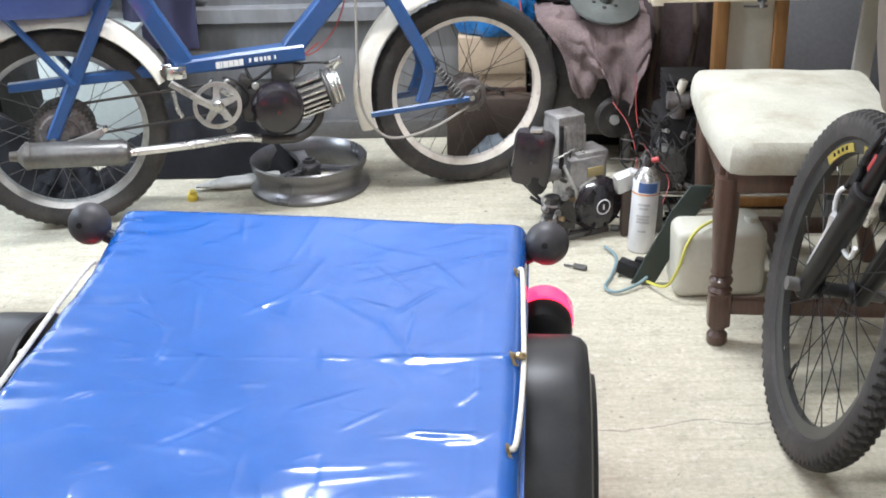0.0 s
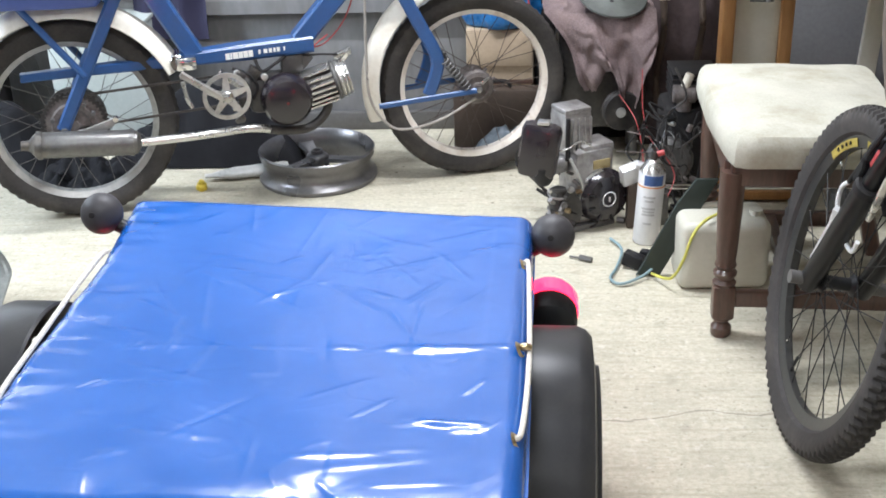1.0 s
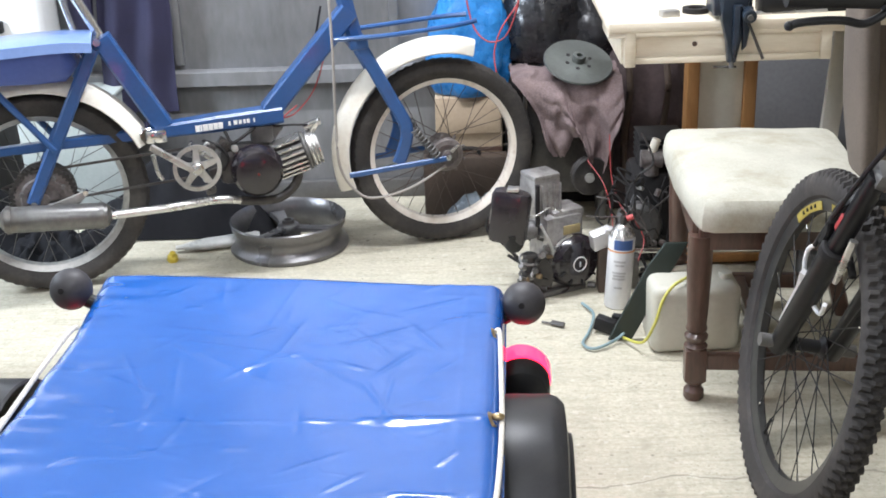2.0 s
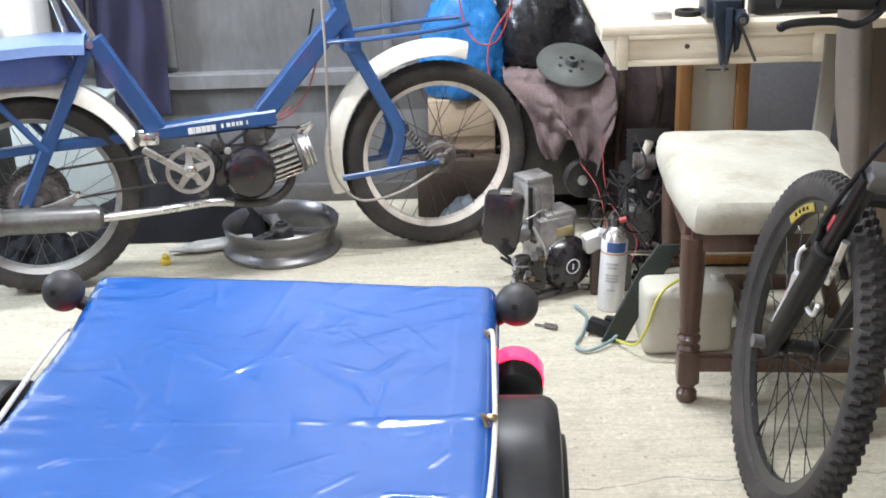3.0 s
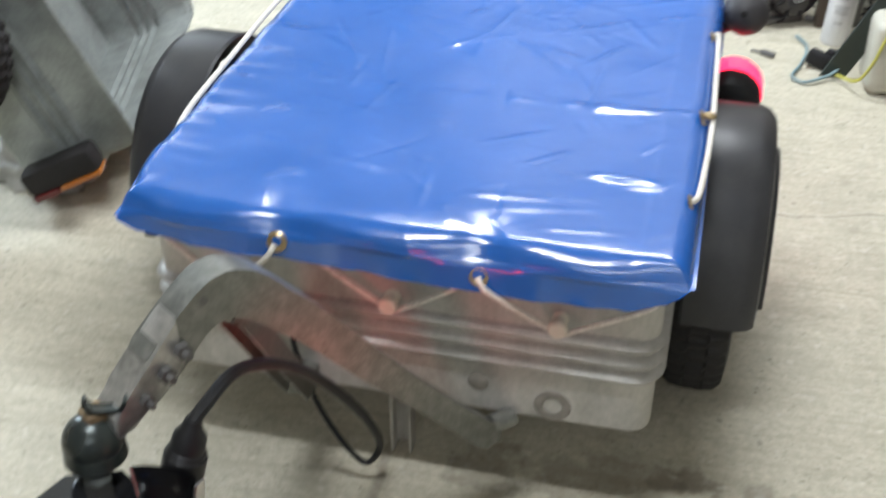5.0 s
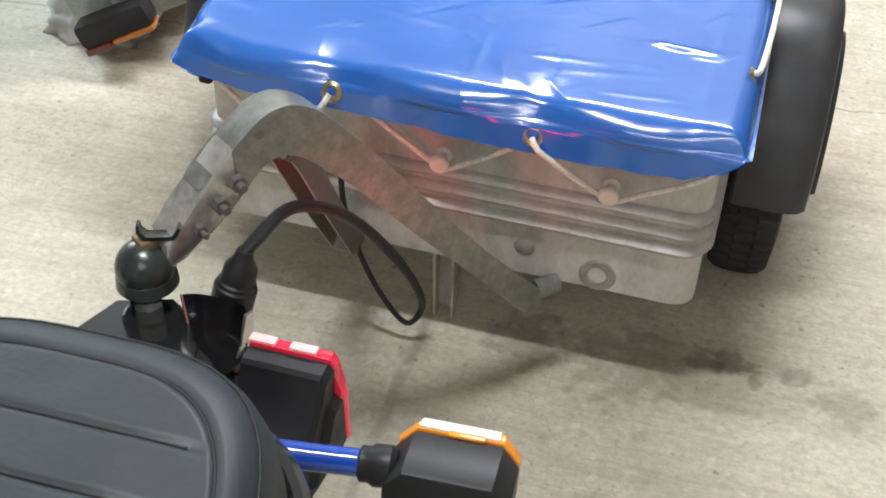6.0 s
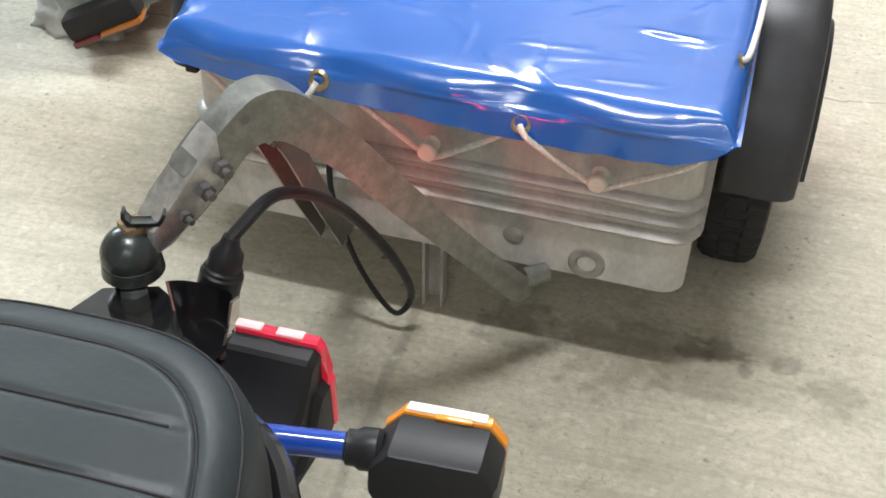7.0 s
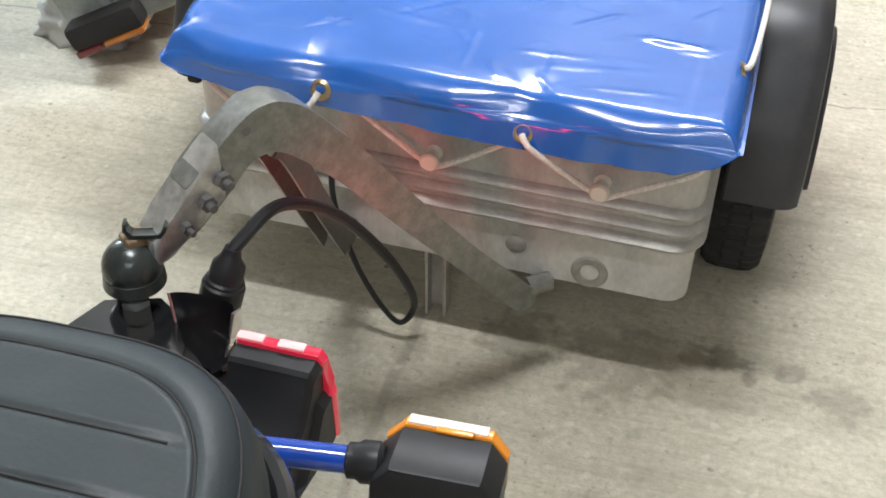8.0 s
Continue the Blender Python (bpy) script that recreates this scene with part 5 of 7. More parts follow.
    # exhaust
    bm = lathe(B(), [(0, 0), (0.012, 0.0), (0.014, 0.02), (0.031, 0.035), (0.034, 0.05), (0.034, 0.27), (0.030, 0.29), (0.012, 0.30), (0, 0.30)], 28, axis_to((-1.215, -0.11, 0.248), (-0.895, -0.11, 0.226)))
    ex = part("silencer", bm, M_EXHAUST, t, "dull steel silencer")
    for q, rr in ((0.045, 0.0352), (0.275, 0.0345)):
        part("silencer_band", ring(B(), rr, [(-0.002, -0.006), (0.0015, -0.006), (0.0015, 0.006), (-0.002, 0.006)], axis_to((-1.215, -0.11, 0.248), (-0.895, -0.11, 0.226)) @ pose(0, 0, q), 28), M_EXHAUST, ex)
    part("exhaust_pipe", tube(B(), [(-0.92, -0.11, 0.226), (-0.76, -0.108, 0.229), (-0.64, -0.10, 0.232), (-0.575, -0.088, 0.219)], 0.0115, 12), M_BRIGHT, ex)
    part("exhaust_elbow", tube(B(), [(-0.58, -0.089, 0.220), (-0.54, -0.080, 0.210), (-0.47, -0.06, 0.205), (-0.42, -0.045, 0.24), (-0.41, -0.04, 0.29)], 0.0125, 12), M_GREASE, ex, "sooty black exhaust elbow")
    # cables
    part("brake_cable", tube(B(), [(-0.300, -0.06, 0.80), (-0.300, -0.07, 0.60), (-0.305, -0.07, 0.40), (-0.300, -0.07, 0.27), (-0.25, -0.07, 0.190), (-0.19, -0.07, 0.175), (-0.10, -0.07, 0.195), (0.0, -0.055, 0.24)], 0.0038), M_CABLE, t, "grey brake cable")
    part("throttle_cable", tube(B(), [(-0.31, 0.02, 0.70), (-0.36, 0.02, 0.52), (-0.43, 0.0, 0.44), (-0.47, -0.02, 0.40), (-0.42, -0.04, 0.40), (-0.37, -0.04, 0.395)], 0.003), M_RUBBER, t)
    part("red_lead", tube(B(), [(-0.29, -0.02, 0.66), (-0.34, -0.01, 0.50), (-0.40, -0.02, 0.43), (-0.44, -0.03, 0.42), (-0.40, -0.03, 0.45)], 0.002), M_REDWIRE, t)
    return t


def bar_mesh(a, b):
    return sweep(B(), [(a[0], 0, a[1]), (b[0], 0, b[1])], rect(0.05, 0.03, 0.004), up=(0, 1, 0))


M_EXHAUST = mat("dull_exhaust_steel", (0.19, 0.187, 0.18), (0.115, 0.112, 0.108), rough=0.40, metal=0.65, scale=14, bump=0.15, stain=(0.20, 0.15, 0.10), stain_amount=0.5, stain_scale=12)
M_GREASE = mat("greasy_black_metal", (0.06, 0.055, 0.052), (0.03, 0.028, 0.027), rough=0.4, metal=0.3, scale=18, bump=0.3, stain=(0.14, 0.12, 0.10), stain_amount=0.4, stain_scale=20)
M_CABLE = mat("grey_cable", (0.36, 0.33, 0.30), rough=0.45)
moped()


# ---- chair ----
def turned_leg(x, y, h):
    prof = [(0, 0), (0.018, 0), (0.022, 0.006), (0.022, 0.022), (0.016, 0.03), (0.014, 0.036), (0.022, 0.042), (0.024, 0.05)]
    bm = lathe(B(), prof + [(0, 0.05)], 20, pose(x, y, 0))
    box(bm, (x, y, 0.085), (0.046, 0.046, 0.075), bevel=0.004)
    lathe(bm, [(0, 0.12), (0.022, 0.12), (0.025, 0.128), (0.018, 0.136), (0.024, 0.145), (0.025, 0.152), (0.019, 0.16), (0.023, 0.168), (0.020, 0.178), (0.022, 0.2), (0.026, 0.30), (0.026, h), (0, h)], 20, pose(x, y, 0))
    return bm


def chair():
    m = pose(0.529, 2.376, 0, 0, 0, -4)
    t = thing("dining_chair", m, "dark wooden chair with turned legs and a worn cream velvet seat", "chair")
    D, Wd = 0.37, 0.52   # x: depth to the backrest, y: width
    for y in (0.045, Wd - 0.045):
        part("leg", turned_leg(0.035, y, 0.38), M_DARKWOOD, t)
    for y in (0.04, Wd - 0.04):
        part("leg", sweep(B(), smooth_path([(D + 0.07, y, 0.0), (D + 0.02, y, 0.2), (D - 0.005, y, 0.40), (D - 0.004, y, 0.45)], 4), rect(0.042, 0.036, 0.005), up=(1, 0, 0)), M_DARKWOOD, t)
    for c, s in (((0.035, Wd / 2, 0.376), (0.035, Wd - 0.10, 0.05)), ((D / 2, 0.04, 0.376), (D - 0.06, 0.03, 0.05)), ((D / 2, Wd - 0.04, 0.376), (D - 0.06, 0.03, 0.05)), ((D - 0.01, Wd / 2, 0.376), (0.03, Wd - 0.10, 0.05))):
        part("seat_rail", box(B(), c, s, bevel=0.004), M_DARKWOOD, t)
    for y in (0.045, Wd - 0.045):
        part("stretcher", box(B(), (D / 2 + 0.02, y, 0.09), (D - 0.02, 0.025, 0.035), bevel=0.004), M_DARKWOOD, t)
    part("stretcher", box(B(), (D / 2, Wd / 2, 0.09), (0.025, Wd - 0.11, 0.03), bevel=0.004), M_DARKWOOD, t)

    bm = B()
    prof = [(0.90, 0.400), (0.985, 0.402), (1.0, 0.410), (1.0, 0.432), (0.985, 0.452), (0.94, 0.465), (0.85, 0.470), (0.6, 0.477), (0.3, 0.481)]
    loops = []
    n = 64
    for k, z in prof:
        lp = []
        for i in range(n):
            a = 2 * math.pi * i / n
            c, s = math.cos(a), math.sin(a)
            q = (abs(c) ** 14 + abs(s) ** 14) ** (-1 / 14)
            x, y = c * q, s * q
            # slightly narrower at the back, waisted at the front corners
            fx = D / 2 + 0.005 + x * k * (D / 2 + 0.015)
            fy = Wd / 2 + y * k * (Wd / 2 + 0.012) * (1 - 0.05 * (x + 1) / 2)
            fx += 0.017 * (1 - y) * max(0, -x) * k
            fx += 0.012 * (1 - abs(y)) * (-1 if x < -0.9 else 0) * k
            lp.append(bm.verts.new((fx, fy, z + 0.003 * noise.noise((fx * 9, fy * 9, 1)))))
        loops.append(lp)
    for a, b in zip(loops, loops[1:]):
        for i in range(n):
            bm.faces.new((a[i], a[(i + 1) % n], b[(i + 1) % n], b[i]))
    bm.faces.new(loops[0])
    top = bm.verts.new((D / 2, Wd / 2, 0.482))
    for i in range(n):
        bm.faces.new((loops[-1][i], loops[-1][(i + 1) % n], top))
    part("seat", bm, M_SEAT, t, "worn stained cream velvet upholstery")

    # padded backrest, narrower towards its top
    bm = B()
    loops = []
    nk = 18
    for k in range(nk + 1):
        q = k / nk
        z = 0.46 + 0.56 * q
        y0 = 0.13 + 0.06 * q
        y1 = 0.40 - 0.02 * q - 0.10 * max(0.0, (0.585 - z) / 0.125) ** 1.3
        x0 = D - 0.004 - 0.055 * max(0, z - 0.57)
        env = math.sin(math.pi * min(1, 0.12 + 0.95 * q)) ** 0.5 if q < 0.95 else 0.4
        loop = []
        for i in range(25):
            w = i / 24
            loop.append((x0 + 0.02 * w - 0.026 * env * math.sin(math.pi * w) ** 0.55, y0 + (y1 - y0) * w, z))
        for i in range(13):
            w = 1 - i / 12
            loop.append((x0 + 0.012 + 0.02 * w + 0.026 * math.sin(math.pi * w) ** 0.4, y0 + (y1 - y0) * w, z))
        loops.append([bm.verts.new((x, y, zz + 0.003 * noise.noise((x * 12, y * 12, zz * 12)))) for x, y, zz in loop])
    for a, b in zip(loops, loops[1:]):
        for i in range(len(a)):
            bm.faces.new((a[i], a[(i + 1) % len(a)], b[(i + 1) % len(a)], b[i]))
    bm.faces.new(loops[0])
    bm.faces.new(loops[-1])
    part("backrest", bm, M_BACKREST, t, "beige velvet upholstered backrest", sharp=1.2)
    return t


chair()


# ---- bicycle ----
def bicycle():
    th, lean = radians(-88.8), radians(10.5)
    d = Vector((math.cos(th), math.sin(th), 0))          # the way the turned front wheel points
    s = Vector((-d.y, d.x, 0))
    up = Vector((0, 0, 1)) * math.cos(lean) + s * math.sin(lean)
    rot = Matrix((d, up.cross(d), up)).transposed().to_4x4()   # local x along the wheel, y along the axle, z up the fork
    k = 0.940   # 24-inch wheels
    m = Matrix.Translation(Vector((0.6915, 2.0502, 0.3106)) - up * 0.335 * k) @ rot @ Matrix.Scale(k, 4)
    t = thing("mountain_bike", m, "black mountain bike with knobbly tyres and a suspension fork", "bicycle")

    def wheel(name, x):
        R = 0.333
        mm = pose(x, 0, R, 90)
        w = part(name, ring(B(), 0.268, [(-0.012, -0.007), (0.006, -0.012), (0.012, -0.0125), (0.012, -0.009), (0.004, -0.006), (0.004, 0.006), (0.012, 0.009), (0.012, 0.0125), (0.006, 0.012), (-0.012, 0.007)], mm, 72), M_BLACKRIM, t)
        h = 0.0255
        sec = [(-0.060, -0.010), (-0.053, -0.020), (-0.035, -h), (-0.020, -h * 1.04), (-0.009, -h * 0.95), (-0.004, -h * 0.55), (-0.002, -h * 0.45), (0, -h * 0.22), (0, h * 0.22), (-0.002, h * 0.45), (-0.004, h * 0.55), (-0.009, h * 0.95), (-0.020, h * 1.04), (-0.035, h), (-0.053, 0.020), (-0.060, 0.010)]
        bm = treaded(B(), R + 0.004, sec, mm, 92, 0.0095)
        part("tyre", bm, M_TYRE, w, "dusty knobbly tyre")
        part("hub", lathe(B(), [(0, -0.05), (0.009, -0.05), (0.010, -0.034), (0.022, -0.032), (0.022, -0.028), (0.013, -0.022), (0.013, 0.022), (0.022, 0.028), (0.022, 0.032), (0.010, 0.034), (0.009, 0.05), (0, 0.05)], 24, mm), M_BLACK, w)
        one = finish(cyl(B(), (0, 0, 0), (0, 0, 1), 0.0012, seg=5), "spoke", M_BLACK)
        for k in range(32):
            a = 2 * math.pi * k / 32
            sd = 1 if k % 2 else -1
            b = a + (1.15 if (k // 2) % 2 else -1.15)
            p0 = mm @ Vector((0.020 * math.cos(b), 0.020 * math.sin(b), sd * 0.030))
            p1 = mm @ Vector((0.257 * math.cos(a), 0.257 * math.sin(a), sd * 0.003))
            o = new("spoke", one)
            o.parent = w
            o.matrix_basis = axis_to(p0, p1) @ Matrix.Diagonal((1, 1, (p1 - p0).length, 1))
            if k % 3 == 0:
                part("nipple", cyl(B(), p1, p1.lerp(p0, 0.06), 0.0022, seg=6), M_CHROME, w)
        part("valve", cyl(B(), mm @ Vector((0.257 * math.cos(-1.9), 0.257 * math.sin(-1.9), 0)), mm @ Vector((0.215 * math.cos(-1.9), 0.215 * math.sin(-1.9), 0)), 0.0035, seg=8), M_BLACK, w)
        for a0, a1 in ((1.92, 2.38), (1.50, 1.72)):
            for sd in (-1, 1):
                bm = ring(B(), 0.268, [(-0.011, sd * 0.0085), (0.005, sd * 0.0128), (0.005, sd * 0.0138), (-0.011, sd * 0.0098)], mm, 10, a0, a1)
                dec = part("rim_decal", bm, M_DECAL, w, "yellow decal")
                for k in range(4):
                    aa = a0 + (a1 - a0) * (0.25 + 0.16 * k)
                    part("decal_bar", box(B(), mm @ Vector((0.265 * math.cos(aa), 0.265 * math.sin(aa), sd * 0.0126)), (0.007, 0.004, 0.004), (mm @ Matrix.Rotation(aa, 4, "Z")).to_3x3().to_4x4()), M_BLACK, dec)
        return w

    wheel("front_wheel", 0.0)
    # the fork rakes forward from the axle
    G = Matrix.Translation((0, 0, 0.333)) @ Matrix.Rotation(radians(28), 4, "Y") @ Matrix.Translation((0, 0, -0.333))

    def fp(name, bm, material, parent, label=""):
        bm.transform(G)
        return part(name, bm, material, parent, label)

    ax = Vector((0, 0, 1))
    for sd in (-1, 1):
        a = Vector((0.0, sd * 0.053, 0.335))
        p = fp("fork_lower", cyl(B(), a + Vector((0, 0, -0.025)), a + ax * 0.265, 0.019, 0.024, 20, 0.006), M_FORK, t, "black suspension fork leg")
        fp("fork_stanchion", cyl(B(), a + ax * 0.25, a + ax * 0.46, 0.0175), M_FORK, p)
        fp("dust_seal", cyl(B(), a + ax * 0.258, a + ax * 0.28, 0.0265, bevel=0.003), M_RUBBER, p)
        fp("fork_decal", box(B(), a + Vector((-0.006, sd * 0.0165, 0.335)), (0.010, 0.004, 0.035), bevel=0.001), M_REDWIRE, p, "small red decal")
        fp("silver_decal", sweep(B(), [a + Vector((-0.0115, sd * 0.017, 0.05)), a + Vector((-0.012, sd * 0.0175, 0.15)), a + Vector((-0.010, sd * 0.019, 0.19))], rect(0.010, 0.006), scales=[0.5, 0.9, 2.0]), M_CAN, p, "worn silver decal stripe")
        fp("axle_nut", cyl(B(), (0, sd * 0.050, 0.333), (0, sd * 0.092, 0.333), 0.013, seg=12), M_DARK_STEEL, p)
        b = a + Vector((0.034, -sd * 0.012, 0.23))
        arm = fp("brake_arm", sweep(B(), smooth_path([b, b + Vector((0.006, sd * 0.006, 0.04)), b + Vector((0.004, sd * 0.012, 0.11))], 4), rect(0.010, 0.014, 0.003)), M_BRIGHT, t, "silver rim brake arm")
        fp("brake_pad", box(B(), b + Vector((-0.01, -sd * 0.014, 0.035)), (0.055, 0.012, 0.012), bevel=0.003), M_RUBBER, arm)
    fp("fork_brace", sweep(B(), smooth_path([(-0.02, -0.066, 0.60), (-0.03, -0.055, 0.70), (-0.03, 0.055, 0.70), (-0.02, 0.066, 0.60)], 6), rect(0.022, 0.016, 0.003)), M_BLACK, t)
    fp("fork_crown", box(B(), (0.0, 0.005, 0.795), (0.045, 0.135, 0.036), bevel=0.010), M_DARK_STEEL, t, "dark steel fork crown")
    fp("cable_noodle", tube(B(), [(-0.034, -0.072, 0.575), (-0.050, -0.070, 0.54), (-0.040, -0.062, 0.50), (0.0, -0.045, 0.47), (0.045, -0.04, 0.485), (0.06, -0.05, 0.53)], 0.0042), M_WHITE, t, "white cable guide")
    fp("brake_cable", tube(B(), [(0.03, -0.05, 0.98), (0.0, -0.065, 0.86), (-0.02, -0.072, 0.72), (-0.028, -0.074, 0.62), (-0.034, -0.072, 0.575)], 0.0045), M_BLACK, t)
    fp("head_tube", cyl(B(), (-0.03, 0, 0.81), (-0.03, 0, 0.93), 0.022), M_BLACK, t)
    top = G @ Vector((-0.03, 0, 0.93))
    bar_mid = m.inverted() @ Vector((0.90, 1.70, 0.985))
    fp_stem = part("stem", cyl(B(), top, bar_mid, 0.018), M_BLACK, t)
    hb = part("handlebar", tube(B(), [(0.52, 1.70, 0.996), (0.66, 1.70, 0.990), (0.80, 1.69, 0.986), (0.90, 1.70, 0.985), (1.05, 1.69, 0.985), (1.25, 1.70, 0.985)], 0.013), M_BLACK, t, world=True)
    part("grip", cyl(B(), (0.52, 1.70, 0.997), (0.64, 1.70, 0.991), 0.0175), M_RUBBER, hb, world=True)
    part("grip", cyl(B(), (1.13, 1.695, 0.985), (1.25, 1.70, 0.985), 0.0175), M_RUBBER, hb, world=True)
    part("lever_clamp", cyl(B(), (0.645, 1.70, 0.992), (0.675, 1.70, 0.990), 0.02), M_BLACK, hb, world=True)
    lv = part("brake_lever", tube(B(), LEVER, 0.0056, 10), M_BLACK, hb, "black brake lever", world=True)
    part("lever_tip", ball(B(), LEVER[0], 0.0068, 12), M_BLACK, lv, world=True)
    # frame, square to the turned wheel
    h0, h1 = G @ Vector((-0.03, 0.02, 0.81)), G @ Vector((-0.03, 0.02, 0.91))
    bb, st = Vector((-0.02, 0.75, 0.47)), Vector((-0.02, 0.78, 0.98))
    for nm, a, b, r in (("down_tube", h0, bb, 0.02), ("top_tube", h1, st, 0.018), ("seat_tube", bb, st, 0.017)):
        part(nm, cyl(B(), a, b, r), M_BLACK, t)
    return t


LEVER = [(0.526, 1.70, 0.955), (0.540, 1.70, 0.959), (0.570, 1.70, 0.961), (0.597, 1.70, 0.960), (0.622, 1.70, 0.955), (0.645, 1.70, 0.965), (0.66, 1.70, 0.982)]
M_DECAL = mat("faded_yellow_decal", (0.42, 0.33, 0.06), (0.33, 0.25, 0.05), rough=0.45, scale=30)
M_FORK = mat("black_fork_paint", (0.010, 0.010, 0.011), (0.007, 0.007, 0.008), rough=0.34, scale=14, bump=0.05, spec=0.35)
M_BLACKRIM = mat("black_rim", (0.06, 0.06, 0.058), (0.04, 0.04, 0.039), rough=0.35, metal=0.4, scale=10)
bicycle()


# ---- the moped that tows ----
def tow_moped():
    t = thing("towing_moped", pose(-0.26, 0.2, 0), "moped with a stitched black vinyl seat and a tow bracket", "moped")
    cx = -0.262
    sx = -0.250
    # seat: a padded shape, rounded at the tail
    bm = B()
    prof = [(0.022, 0.600), (0.006, 0.604), (0.0, 0.618), (0.0, 0.640), (0.003, 0.660), (0.008, 0.674), (0.016, 0.686), (0.027, 0.694), (0.038, 0.6985), (0.0445, 0.6995)]
    n = 420

    def plan(a, inset, top=0.0):
        c, s = math.cos(a), math.sin(a)
        e = 3.4 if s > 0 else 6
        q = (abs(c) ** e + abs(s) ** e) ** (-1 / e)
        return sx + c * q * (0.158 - inset * 0.55), 0.20 + s * q * ((0.333 - inset) if s > 0 else (0.24 - inset))

    loops = []
    for k, z in prof:
        loops.append([bm.verts.new((*plan(2 * math.pi * i / n, k), z)) for i in range(n)])
    # stitched top panel: a groove all round, then pads between cross pleats
    pleats = (0.440, 0.398, 0.355, 0.31, 0.265, 0.22, 0.17, 0.12)

    def top_z(k, y):
        edge = min(1, (k - 0.046) / 0.014)
        near = min(abs(y - q) for q in pleats)
        return 0.6978 + 0.0028 * math.sin(min(1, (k - 0.046) / 0.006) * math.pi / 2) + 0.003 * min(1, (k - 0.046) / 0.09) - 0.0022 * math.exp(-(near / 0.0030) ** 2) * edge

    def inset_of(x, y):
        e = 3.4 if y > 0.20 else 6
        lo, hi = 0.0, 0.23
        for _ in range(30):
            k = (lo + hi) / 2
            f = (abs(x - sx) / (0.158 - k * 0.55)) ** e + (abs(y - 0.20) / ((0.333 if y > 0.20 else 0.24) - k)) ** e
            lo, hi = (k, hi) if f < 1 else (lo, k)
        return lo

    for j in range(130):
        k = 0.046 + 0.19 * (j / 129) ** 1.05
        loops.append([bm.verts.new((x, y, top_z(k, y) + 0.0006 * noise.noise((x * 30, y * 30, 0)))) for x, y in [plan(2 * math.pi * i / n, k) for i in range(n)]])
    for a, b in zip(loops, loops[1:]):
        for i in range(n):
            bm.faces.new((a[i], a[(i + 1) % n], b[(i + 1) % n], b[i]))
    bm.faces.new(loops[-1])
    bm.faces.new(loops[0])
    seat = part("seat", bm, M_LEATHER, t, "black vinyl seat with stitched pleats", world=True, sharp=1.3)
    for y in pleats[:5]:
        pts = []
        for i in range(61):
            x = sx - 0.15 + 0.30 * i / 60
            k = inset_of(x, y)
            if k > 0.058:
                pts.append((x, y, top_z(k, y) + 0.0004))
        part("stitch_seam", sweep(B(), pts, circle(0.0011, 6)), M_RUBBER, seat, world=True)
    for inset, z, r in ((0.0462, 0.6984, 0.0010), (0.016, 0.6865, 0.0010)):
        pts = [(*plan(math.pi * (i - 8) / 48, inset), z) for i in range(65)]
        part("seat_piping", sweep(B(), pts, circle(r, 6)), M_RUBBER, seat, world=True)
    # black grab tube round the seat
    pts = [(*plan(math.pi * (i - 6) / 48, -0.010), 0.606) for i in range(61)]
    part("grab_rail", sweep(B(), pts, circle(0.009, 10)), M_GLOSS, t, "black tubular rail round the seat", world=True)
    # frame and rear wheel below
    part("rear_frame", box(B(), (cx, 0.28, 0.55), (0.14, 0.40, 0.08), bevel=0.02), M_BLACK, t, world=True)
    m = pose(cx, 0.42, 0.26, 90, 0, 90)
    w = part("rear_wheel", ring(B(), 0.21, [(-0.008, -0.012), (0.01, -0.018), (0.01, 0.018), (-0.008, 0.012)], m, 48), M_BRIGHT, t, world=True)
    part("tyre", ring(B(), 0.235, [(r * 0.9, z) for r, z in circle(0.028, 12)], m, 56), M_TYRE, w, world=True)
    part("hub", cyl(B(), (cx - 0.05, 0.42, 0.26), (cx + 0.05, 0.42, 0.26), 0.05, seg=24), M_ALU, w, world=True)
    one = finish(cyl(B(), (0, 0, 0), (0, 0, 1), 0.0013, seg=5), "spoke", M_BRIGHT)
    inv = BASE[t].inverted()
    for k in range(28):
        a = 2 * math.pi * k / 28
        s = 0.03 if k % 2 else -0.03
        p0, p1 = inv @ Vector((cx + s, 0.42 + 0.045 * math.cos(a), 0.26 + 0.045 * math.sin(a))), inv @ Vector((cx, 0.42 + 0.203 * math.cos(a), 0.26 + 0.203 * math.sin(a)))
        o = new("spoke", one)
        o.parent = w
        o.matrix_basis = axis_to(p0, p1) @ Matrix.Diagonal((1, 1, (p1 - p0).length, 1))
    part("rear_mudguard", ring(B(), 0.285, [(0, -0.06), (0.004, -0.06), (0.012, -0.03), (0.014, 0), (0.012, 0.03), (0.004, 0.06), (0, 0.06), (0.008, 0)], m, 30, radians(0), radians(150)), M_GLOSS, t, world=True)
    for s in (-1, 1):
        part("swing_arm", sweep(B(), [(cx + s * 0.07, 0.42, 0.26), (cx + s * 0.06, 0.05, 0.30)], rect(0.02, 0.035, 0.004)), M_BLUE, t, world=True)
        part("shock_absorber", cyl(B(), (cx + s * 0.085, 0.42, 0.28), (cx + s * 0.075, 0.36, 0.56), 0.022), M_CHROME, t, world=True)
    for s in (-1, 1):
        part("stand_leg", cyl(B(), (cx + s * 0.06, 0.05, 0.29), (cx + s * 0.13, 0.02, 0.004), 0.011), M_DARK_STEEL, t, world=True)
    part("stand_bracket", box(B(), (cx, 0.05, 0.42), (0.10, 0.08, 0.26), bevel=0.01), M_DARK_STEEL, t, world=True)
    # tail lamp: black housing, red strip with reflector fields on the rear
    m = pose(-0.246, 0.722, 0.413, 0, 0, -1.5)
    bm = B()
